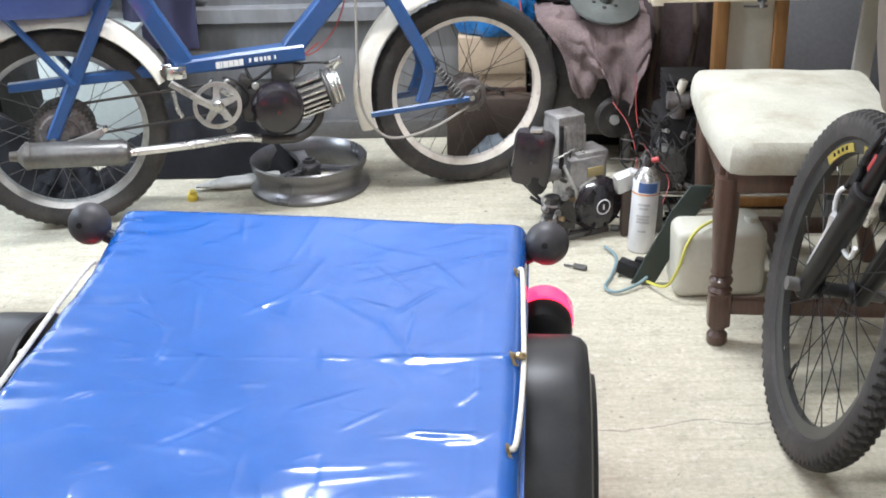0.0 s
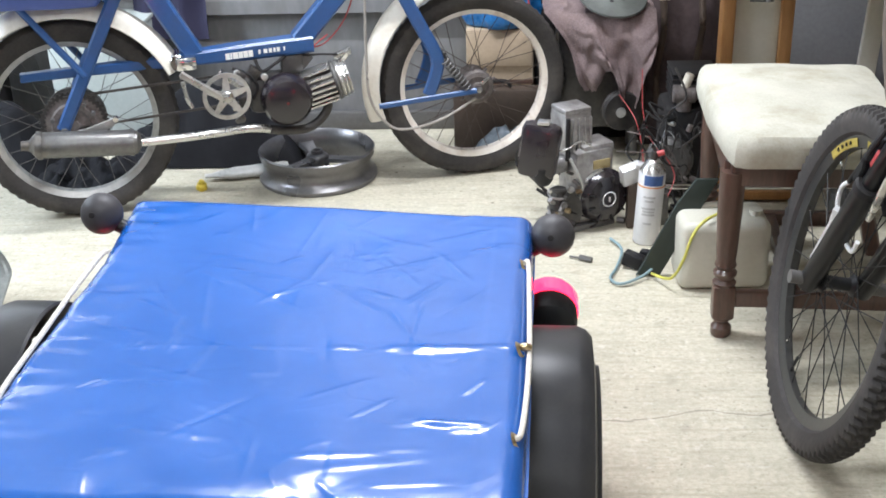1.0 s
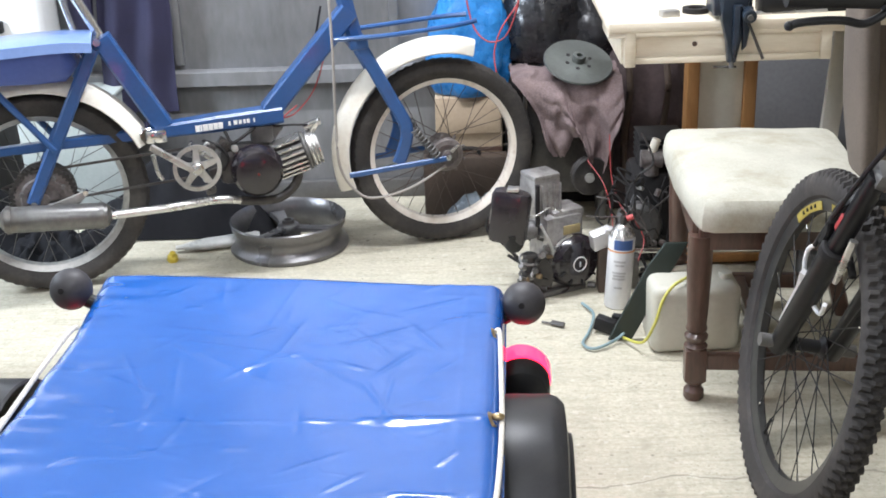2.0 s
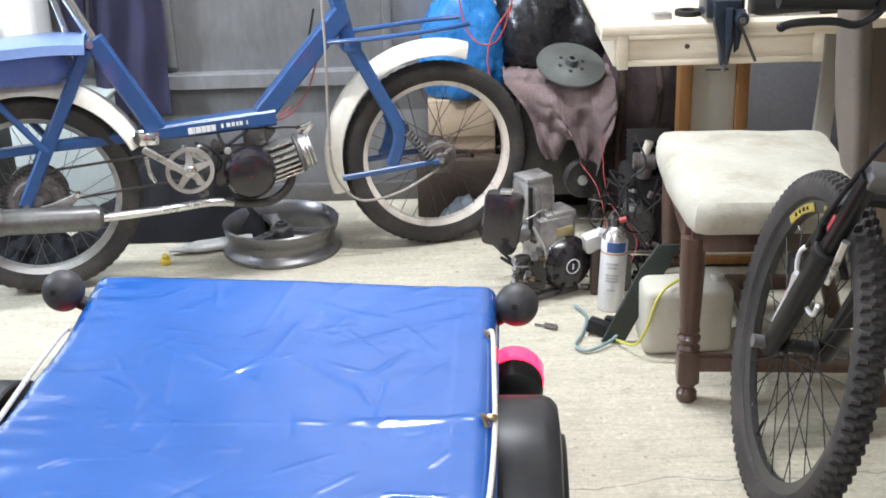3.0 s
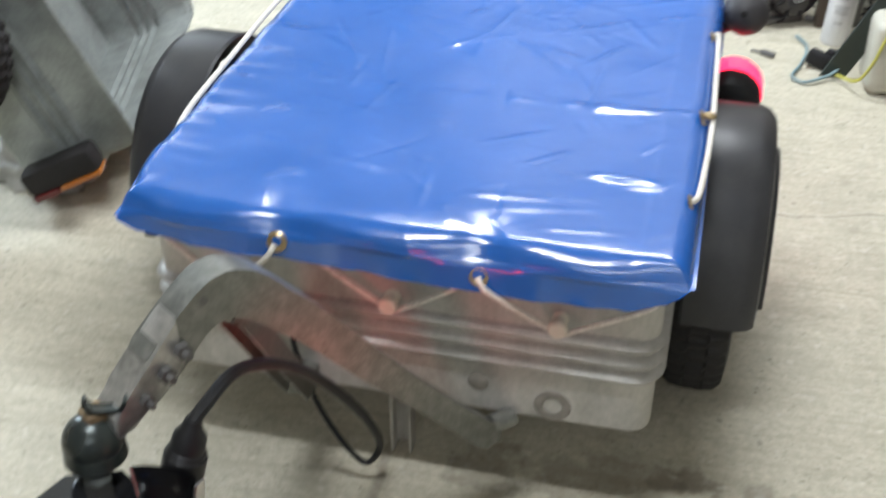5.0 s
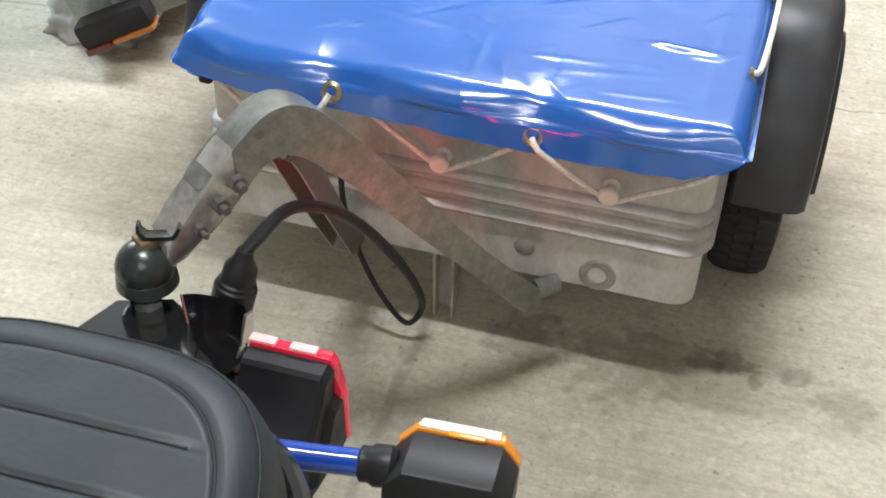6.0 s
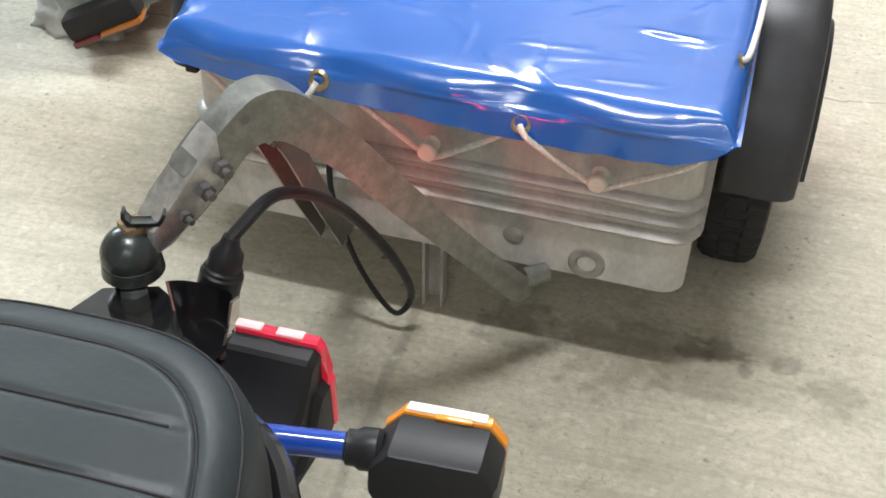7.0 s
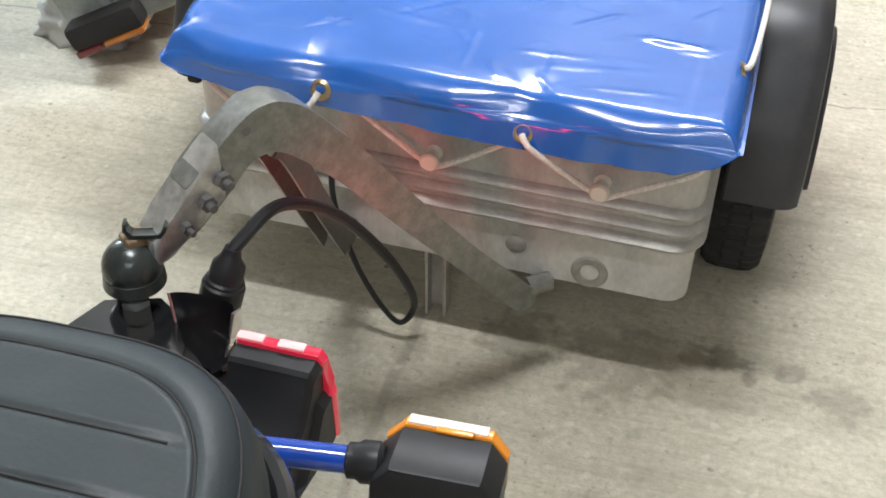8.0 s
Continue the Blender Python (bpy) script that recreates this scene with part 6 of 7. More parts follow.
    sec = [(-0.026, 0.045), (0.046, 0.045), (0.051, 0.038), (0.051, 0.012), (0.058, 0.004), (0.060, -0.045), (-0.036, -0.045)]
    loops = [[bm.verts.new(m @ Vector((x * k, dy, z - drop if z > -0.04 else z))) for x, z in sec] for dy, k, drop in ((0.028, 1.0, 0.0), (0.012, 1.0, 0.0), (0.008, 0.99, 0.003), (0.004, 0.985, 0.012), (-0.010, 0.97, 0.032), (-0.034, 0.93, 0.052), (-0.060, 0.86, 0.066))]
    for a, b in zip(loops, loops[1:]):
        for i in range(len(sec)):
            bm.faces.new((a[i], a[(i + 1) % len(sec)], b[(i + 1) % len(sec)], b[i]))
    bm.faces.new(loops[0])
    bm.faces.new(loops[-1])
    tl = part("tail_lamp", bm, M_BLACK, t, "black tail lamp housing with a red lens", world=True, sharp=0.5)
    sec2 = [(x * 1.03, z * 1.05 + 0.002) for x, z in sec]
    slab(bm := B(), sec2, 0.013, m @ Matrix.Translation((0, 0.034, 0)) @ FACE_Y, 0.004)
    part("lens", bm, M_RED_LENS, tl, "glowing red lens", world=True)
    for x in (-0.015, 0.022):
        part("reflector_field", box(B(), m @ Vector((x, 0.034, 0.0495)), (0.024, 0.0095, 0.003), bevel=0.001), M_WHITE_LENS, tl, world=True)
    # tow bracket with the socket
    bm = slab(B(), [(-0.135, -0.09), (0.050, -0.09), (0.036, 0.000), (0.012, 0.046), (-0.004, 0.060), (-0.055, 0.05)], 0.006, pose(-0.372, 0.772, 0.410, 0, 0, 8))
    br = part("tow_bracket", bm, M_GLOSS, t, "gloss black tow bracket", world=True)
    part("bracket_arm", box(B(), (-0.392, 0.68, 0.388), (0.05, 0.20, 0.03), bevel=0.006), M_GLOSS, t, world=True)
    part("bracket_arm", sweep(B(), [(-0.392, 0.60, 0.39), (-0.31, 0.48, 0.53)], rect(0.04, 0.03, 0.004)), M_GLOSS, t, world=True)
    part("bracket_foot", box(B(), (-0.347, 0.775, 0.366), (0.135, 0.13, 0.012), bevel=0.003), M_GLOSS, br, world=True)
    part("ball_stem", cyl(B(), (-0.410, 0.823, 0.39), (-0.410, 0.823, 0.43), 0.014), M_GLOSS, br, world=True)
    part("ball_nut", cyl(B(), (-0.392, 0.800, 0.414), (-0.392, 0.800, 0.432), 0.014, seg=6), M_CHROME, br, world=True)
    # socket tray, a bent sheet with a rounded apron
    bm = B()

    def tray(u, v):
        """Upright behind the plug, curling towards the saddle at the foot, with a rounded end."""
        y = 0.815 - 0.006 * v - 0.022 * v ** 3
        z = 0.443 - 0.064 * v
        hw = 0.031 * (1 - 0.08 * v) * (1 if v < 0.55 else math.sqrt(max(0.0, 1 - ((v - 0.55) / 0.45) ** 2 * 0.92)))
        x = -0.331 + 0.007 * v + (u - 0.5) * 2 * hw
        y -= 0.006 * (abs(u - 0.5) * 2) ** 3
        return Vector((x, y, z))

    grid(bm, tray, 16, 24)
    bmesh.ops.solidify(bm, geom=list(bm.faces), thickness=0.0028)
    tr = part("socket_tray", bm, M_GLOSS, t, "curled gloss black sheet behind the socket", world=True, sharp=1.0)
    part("socket", lathe(B(), [(0, 0), (0.022, 0), (0.022, 0.03), (0.020, 0.034), (0, 0.034)], 24, axis_to((-0.333, 0.832, 0.380), (-0.328, 0.834, 0.43))), M_BLACK, tr, world=True)
    plug = part("plug", lathe(B(), [(0, 0), (0.0195, 0.0), (0.0205, 0.004), (0.0205, 0.026), (0.0185, 0.028), (0.0185, 0.031), (0.0165, 0.033), (0.0155, 0.048), (0.010, 0.056), (0.0075, 0.066), (0, 0.066)], 24, axis_to((-0.327, 0.832, 0.415), (-0.314, 0.845, 0.47))), M_BLACK, tr, world=True)
    part("tray_edge", sweep(B(), smooth_path([(-0.3625, 0.8085, 0.443), (-0.3595, 0.806, 0.425), (-0.3560, 0.803, 0.405), (-0.3510, 0.798, 0.390)], 4), rect(0.0016, 0.003)), M_BRIGHT, tr, world=True)
    part("socket_bracket", sweep(B(), [(-0.2975, 0.810, 0.436), (-0.2990, 0.803, 0.408), (-0.3060, 0.797, 0.372)], rect(0.003, 0.014, 0.001)), M_BRIGHT, tr, "bare metal bracket strip", world=True)
    # blue indicator stalk and the indicator
    part("indicator_stalk", cyl(B(), (-0.235, 0.607, 0.497), (-0.120, 0.622, 0.497), 0.0105, seg=20), M_BLUE_GLOSS, t, "gloss blue tubular stalk", world=True)
    part("stalk_sleeve", lathe(B(), [(0.0105, 0), (0.0135, 0.002), (0.0135, 0.008), (0.016, 0.012), (0.016, 0.024), (0.013, 0.028), (0, 0.028)], 20, axis_to((-0.130, 0.6205, 0.497), (-0.09, 0.626, 0.497))), M_BLACK, t, world=True)
    m = pose(-0.063, 0.632, 0.485, -8, 0, 2)
    oct_ = [(-0.046, -0.010), (-0.046, 0.012), (-0.032, 0.028), (0.034, 0.028), (0.047, 0.012), (0.047, -0.020), (0.036, -0.032), (-0.034, -0.032)]
    bm = slab(B(), oct_, 0.052, m @ pose(0, -0.006, 0, 90), 0.006)
    ind = part("indicator", bm, M_BLACK, t, "black indicator with clear and amber lens", world=True)
    bm = slab(B(), [(x * 0.99, z * 0.99) for x, z in oct_], 0.012, m @ pose(0, 0.026, 0, 90), 0.003)
    part("amber_lens", bm, M_AMBER, ind, "amber lens", world=True)
    part("clear_lens", box(B(), m @ Vector((0.0, 0.027, 0.0275)), (0.060, 0.010, 0.003), m.to_3x3().to_4x4(), 0.001), M_CLEAR, ind, "pale clear lens edge", world=True)
    part("amber_tab", box(B(), m @ Vector((0.006, 0.019, 0.0285)), (0.028, 0.006, 0.003), m.to_3x3().to_4x4(), 0.001), M_AMBER, ind, world=True)
    # the same on the other side
    part("indicator_stalk", cyl(B(), (-0.29, 0.607, 0.497), (-0.41, 0.592, 0.497), 0.0105, seg=20), M_BLUE_GLOSS, t, world=True)
    return t


M_BLUE_GLOSS = mat("gloss_blue_paint", (0.012, 0.06, 0.36), (0.01, 0.05, 0.3), rough=0.12, scale=6, bump=0.02, coat=0.7, rough_var=0.04)
tow_moped()


# ---- things on the floor ----
def loose_rim():
    t = thing("wheel_rim", pose(-0.440, 3.372, 0), "grey cast alloy moped wheel rim lying on the floor", "wheel rim")
    prof = [(0.169, 0.0), (0.172, 0.004), (0.171, 0.012), (0.163, 0.020), (0.157, 0.026), (0.154, 0.034), (0.154, 0.046), (0.157, 0.056), (0.164, 0.066), (0.166, 0.078), (0.168, 0.086), (0.164, 0.090),
            (0.159, 0.084), (0.150, 0.070), (0.148, 0.056), (0.148, 0.030), (0.156, 0.012), (0.160, 0.0)]
    part("rim", lathe(B(), prof, 64, closed=True), M_ALU_GREY, t)
    hub = part("hub", lathe(B(), [(0, 0.064), (0.010, 0.064), (0.011, 0.080), (0.017, 0.080), (0.019, 0.070), (0.030, 0.066), (0.034, 0.058), (0.034, 0.030), (0, 0.028)], 28), M_ALU_GREY, t)
    for k in range(3):
        a = radians(-8 + 120 * k)
        mm = Matrix.Rotation(a, 4, "Z")
        bm = sweep(B(), [mm @ Vector((0.026, 0, 0.054)), mm @ Vector((0.08, 0, 0.054)), mm @ Vector((0.150, 0, 0.052))], [(-0.022, -0.006), (0.022, -0.006), (0.019, 0.006), (0.013, 0.003), (-0.013, 0.003), (-0.019, 0.006)], scales=[0.9, 0.8, 1.15])
        part("spoke", bm, M_ALU_GREY, t)


loose_rim()


def small_engine():
    t = thing("small_engine", pose(0.300, 3.03, 0, 0, 0, 28), "small silver two-stroke engine with a black starter cover", "engine")
    part("crankcase", box(B(), (0.014, 0.0, 0.112), (0.115, 0.10, 0.200), bevel=0.018), M_ENGINE, t)
    part("base_plate", box(B(), (0.0, 0.0, 0.008), (0.14, 0.12, 0.016), bevel=0.003), M_DARK_STEEL, t)
    hd = part("cylinder_head", box(B(), (-0.020, 0.02, 0.258), (0.080, 0.075, 0.100), bevel=0.008), M_ENGINE, t)
    for k in range(5):
        part("cooling_fin", box(B(), (-0.055 + 0.0175 * k, 0.018, 0.246), (0.004, 0.084, 0.092), bevel=0.001), M_ENGINE, hd)
    part("head_cap", box(B(), (-0.020, 0.02, 0.310), (0.078, 0.074, 0.014), bevel=0.005), M_ENGINE, hd)
    st = part("starter_cover", lathe(B(), [(0, 0.036), (0.038, 0.036), (0.058, 0.031), (0.070, 0.016), (0.072, 0), (0, 0)], 36, pose(0.034, -0.050, 0.086, 90)), M_COVER, t, "round black recoil starter cover")
    part("starter_ring", ring(B(), 0.019, [(-0.0018, 0), (0, 0.002), (0.0018, 0)], pose(0.034, -0.0865, 0.086, 90), 28), M_CAN, st)
    part("starter_rim", ring(B(), 0.070, [(-0.004, -0.004), (0.003, -0.004), (0.003, 0.006), (-0.004, 0.006)], pose(0.034, -0.056, 0.086, 90), 20, radians(95), radians(190)), M_BRIGHT, st, "bare metal rim of the cover")
    for k in range(9):
        a = radians(40 * k)
        part("cover_rib", box(B(), (0.034 + 0.053 * math.cos(a), -0.084, 0.086 + 0.053 * math.sin(a)), (0.018, 0.006, 0.005), pose(0, 0, 0, 0, -40 * k), 0.001), M_BLACK, st)
    part("starter_mark", box(B(), (0.034, -0.0875, 0.086), (0.004, 0.002, 0.014)), M_CAN, st)
    part("fuel_tank", box(B(), (0.03, 0.0, 0.206), (0.095, 0.08, 0.03), bevel=0.010), M_ENGINE, t)
    part("label_plate", box(B(), (0.03, -0.052, 0.172), (0.050, 0.003, 0.024), bevel=0.001), M_CANGOLD, t, "small gold printed plate")
    af = part("air_filter", box(B(), (-0.140, -0.03, 0.234), (0.100, 0.05, 0.146), pose(0, 0, 0, 0, 8, -38), 0.020), M_COVER, t, "black air filter box")
    part("filter_clip", box(B(), (-0.133, -0.04, 0.308), (0.03, 0.03, 0.008), pose(0, 0, 0, 0, 0, -38), 0.002), M_BRIGHT, af)
    part("filter_foot", lathe(B(), [(0, -0.02), (0.016, -0.018), (0.026, -0.004), (0.028, 0.03), (0, 0.03)], 20, pose(-0.132, -0.035, 0.160)), M_BLACK, af)
    ca = part("carburettor", cyl(B(), (-0.095, 0.0, 0.17), (-0.05, 0.0, 0.17), 0.022, bevel=0.003), M_ENGINE, t)
    part("throttle_rod", tube(B(), [(-0.10, -0.03, 0.22), (-0.07, -0.05, 0.23), (-0.03, -0.045, 0.24), (0.0, -0.05, 0.225)], 0.0025), M_BRIGHT, t)
    part("fuel_line", tube(B(), [(-0.06, -0.045, 0.20), (-0.045, -0.06, 0.16), (-0.03, -0.06, 0.12), (-0.04, -0.055, 0.08)], 0.004), M_FOAM, t)
    ex = part("exhaust_stub", cyl(B(), (-0.078, -0.02, 0.0), (-0.074, -0.02, 0.115), 0.024, 0.020, 18, 0.004), M_GREASE, t, "greasy exhaust stub")
    part("push_rod_tube", cyl(B(), (-0.058, -0.030, 0.19), (-0.058, -0.030, 0.30), 0.006), M_RUBBER, t, "black tube beside the cylinder")
    for k in range(5):
        part("clamp_ring", ring(B(), 0.026, circle(0.0035, 6), pose(-0.077, -0.02, 0.018 + 0.021 * k, 4 * k, -5, 0), 18), M_GREASE if k % 2 else M_ENGINE, ex)
    part("governor_bracket", slab(B(), [(-0.03, 0.0), (0.02, 0.0), (0.025, 0.05), (0.0, 0.09), (-0.02, 0.08)], 0.004, pose(-0.055, -0.056, 0.03, 90, 0, -20)), M_GREASE, t)
    rnd = random.Random(8)
    for k in range(22):
        c = Vector((rnd.uniform(-0.125, -0.040), rnd.uniform(-0.070, -0.040), rnd.uniform(0.015, 0.17)))
        part("small_fitting", cyl(B(), c, c + Vector((rnd.uniform(-0.02, 0.02), -0.012, rnd.uniform(-0.02, 0.02))), rnd.uniform(0.004, 0.009), seg=8, bevel=0.001), rnd.choice((M_GREASE, M_ENGINE, M_RUST, M_DARK_STEEL)), t)
    part("drain_plug", cyl(B(), (0.075, -0.06, 0.010), (0.09, -0.075, 0.010), 0.008, seg=6), M_DARK_STEEL, t)


M_ENGINE = mat("greasy_cast_aluminium", (0.50, 0.485, 0.475), (0.30, 0.285, 0.28), rough=0.38, metal=0.7, scale=22, bump=0.25, stain=(0.07, 0.06, 0.055), stain_amount=0.65, stain_scale=18)
M_CANGOLD = mat("gold_label", (0.45, 0.36, 0.17), rough=0.4)
small_engine()


def lost_bolt():
    bm = cyl(B(), (0.286, 2.79, 0.008), (0.315, 2.775, 0.008), 0.007, seg=6)
    cyl(bm, (0.262, 2.80, 0.006), (0.288, 2.79, 0.006), 0.003, seg=8)
    solo("bolt", bm, M_DARK_STEEL, "loose dark bolt lying on the floor", "bolt")


lost_bolt()


def gas_can():
    t = thing("spray_can", pose(0.458, 2.900, 0.001, 0, 3, 0), "white spray can with a small blue label and a valve", "can")
    part("can_body", lathe(B(), [(0, 0), (0.031, 0), (0.033, 0.004), (0.033, 0.185), (0.030, 0.192), (0, 0.192)], 32), M_CAN, t)
    part("shoulder", lathe(B(), [(0.032, 0.19), (0.030, 0.196), (0.020, 0.214), (0.012, 0.220), (0, 0.220)], 28), M_BRIGHT, t)
    part("blue_label", ring(B(), 0.0333, [(0, -0.013), (0.0007, -0.013), (0.0007, 0.013), (0, 0.013)], pose(0, 0, 0.174), 14, radians(-130), radians(-45)), M_CANBLUE, t, "small blue printed label")
    part("orange_line", ring(B(), 0.0333, [(0, -0.0015), (0.0006, -0.0015), (0.0006, 0.0015), (0, 0.0015)], pose(0, 0, 0.156), 24, radians(-170), radians(-10)), M_AMBER, t)
    for k, (z, w) in enumerate(((0.13, 0.03), (0.12, 0.022), (0.10, 0.034), (0.092, 0.03), (0.084, 0.032), (0.06, 0.02))):
        part("print_bar", ring(B(), 0.0332, [(0, -0.0025), (0.0006, -0.0025), (0.0006, 0.0025), (0, 0.0025)], pose(0, 0, z), 8, radians(-100) - w * 15, radians(-100) + w * 15), M_PRINT, t)
    v = part("valve", cyl(B(), (0, 0, 0.218), (0, 0, 0.242), 0.009, bevel=0.002), M_GREASE, t)
    part("red_knob", cyl(B(), (0.006, -0.01, 0.238), (0.022, -0.012, 0.244), 0.007), M_REDWIRE, v, "red valve knob")
    part("spout", tube(B(), [(0, 0, 0.238), (-0.003, 0, 0.25), (-0.012, -0.005, 0.258)], 0.005), M_GREASE, v)


M_PRINT = mat("faint_grey_print", (0.50, 0.50, 0.50), rough=0.4)
gas_can()


def jerrycan():
    t = thing("jerrycan", pose(0.605, 2.695, 0, 0, 0, 2), "yellowed white plastic jerrycan under the chair", "jerrycan")
    part("body", box(B(), (0, 0, 0.084), (0.205, 0.145, 0.168), bevel=0.022, seg=4), M_JERRY, t)
    part("handle", tube(B(), [(-0.04, 0.03, 0.160), (-0.03, 0.03, 0.172), (0.03, 0.03, 0.172), (0.04, 0.03, 0.160)], 0.008), M_JERRY, t)
    part("neck", lathe(B(), [(0.012, 0.162), (0.012, 0.172), (0.015, 0.173), (0.015, 0.182), (0, 0.184)], 20, pose(0.072, -0.02, 0)), M_JERRY, t)


jerrycan()


def hoses():
    blue = [(0.37, 2.90, 0.008), (0.392, 2.83, 0.010), (0.372, 2.735, 0.008), (0.352, 2.675, 0.008), (0.375, 2.645, 0.008), (0.425, 2.675, 0.012), (0.452, 2.70, 0.02)]
    solo("blue_hose", tube(B(), blue, 0.0038, 8), M_HOSE, "thin pale blue hose looped on the floor", "hose")
    yellow = [(0.450, 2.690, 0.012), (0.485, 2.628, 0.030), (0.508, 2.606, 0.085), (0.525, 2.606, 0.145), (0.552, 2.622, 0.176), (0.600, 2.660, 0.184)]
    solo("yellow_hose", tube(B(), yellow, 0.0036, 8), M_YELLOWGREEN, "thin yellow-green hose running over the jerrycan", "hose")
    bm = box(B(), (0.412, 2.745, 0.022), (0.05, 0.03, 0.035), pose(0, 0, 0, 0, 12, -25), 0.005)
    box(bm, (0.445, 2.76, 0.03), (0.03, 0.02, 0.02), pose(0, 0, 0, 0, 0, -25), 0.003)
    solo("hose_connector", bm, M_BLACK, "small black plastic hose connector", "connector")
    # dark panel that leans between the can and the chair
    bm = slab(B(), [(0.414, 0.0), (0.470, 0.0), (0.575, 0.195), (0.598, 0.236), (0.545, 0.236), (0.505, 0.178)], 0.010, pose(0, 2.700, 0.004, 84, 0, 0), 0.002)
    solo("dark_panel", bm, M_GREEN, "dark green plastic cover panel leaning on a chair leg", "panel")


M_YELLOWGREEN = mat("yellow_hose_plastic", (0.55, 0.52, 0.10), rough=0.4)
hoses()


def small_litter():
    t = thing("plastic_bottle", pose(-0.655, 3.36, 0, 0, 0, 17), "empty clear plastic bottle lying on the floor", "bottle")
    part("bottle_body", lathe(B(), [(0, 0), (0.026, 0.002), (0.030, 0.012), (0.028, 0.05), (0.031, 0.08), (0.028, 0.115), (0.029, 0.16), (0.020, 0.20), (0.011, 0.225), (0.011, 0.245), (0, 0.245)], 24, pose(0.13, 0, 0.018, 0, -90) @ Matrix.Diagonal((0.55, 1.0, 1.0, 1.0))), M_FOAM, t)
    cap = thing("bottle_cap", pose(-0.763, 3.27, 0), "small yellow plastic cap on the floor", "cap")
    part("cap_body", lathe(B(), [(0, 0.0), (0.014, 0.0), (0.016, 0.003), (0.014, 0.017), (0.008, 0.021), (0.008, 0.029), (0, 0.03)], 20, pose(0, 0, 0.003, 20, 10)), M_YELLOW, cap)
    # dark heaps added in place of the shaded area round the rear wheel
    for bx, by, bw, bd, bh, sd in ((-1.06, 3.43, 0.56, 0.24, 0.25, 2), (-1.27, 3.24, 0.32, 0.22, 0.075, 6), (-1.80, 3.33, 0.58, 0.30, 0.27, 11)):
        bm = B()
        grid(bm, lambda u, v: Vector((bx + bw * u, by + bd * v, 0.004 + (bh * (0.75 + 0.5 * noise.noise((u * 3, v * 2, sd))) + 0.05 * noise.noise((u * 9, v * 6, sd)) + 0.012 * noise.noise((u * 26, v * 16, sd))) * math.sin(math.pi * u) ** 0.6 * math.sin(math.pi * v) ** 0.6)), 60, 34)
        solo("dark_filler", bm, M_DARK_FILL, "crumpled black filler for the shaded floor behind the moped", "bag", sharp=3)
    bm = B()
    grid(bm, lambda u, v: Vector((0.01 + 0.19 * u, 3.47 + 0.09 * v, 0.004 + 0.085 * math.sin(math.pi * u) ** 0.6 * math.sin(math.pi * v) ** 0.6 + 0.035 * noise.noise((u * 8, v * 5, 4)) * math.sin(math.pi * u) * math.sin(math.pi * v))), 26, 16)
    solo("grey_plastic_film", bm, M_FILM, "crumpled blue-grey plastic film on the floor", "plastic film", sharp=3)
    bm = box(B(), (0.425, 2.985, 0.150), (0.058, 0.03, 0.052), pose(0, 0, 0, 15, -14, 20), 0.006)
    box(bm, (0.445, 2.98, 0.168), (0.03, 0.02, 0.03), pose(0, 0, 0, 30, 20, 10), 0.004)
    solo("paper_carton", bm, M_CAN, "small crumpled white carton on a dark block", "carton")

    bk = thing("wooden_block", pose(0.445, 3.0, 0), "short dark greasy wooden block beside the engine", "block")
    part("block_body", box(B(), (0, 0, 0.062), (0.055, 0.05, 0.124), bevel=0.005), M_CASEDARK, bk)


M_CASEDARK = mat("dark_brown_case", (0.085, 0.06, 0.045), (0.06, 0.043, 0.032), rough=0.6, scale=8)
M_FILM = mat("blue_grey_film", (0.20, 0.24, 0.28), (0.13, 0.155, 0.18), rough=0.3, scale=14, bump=0.6, dist=0.008)
small_litter()


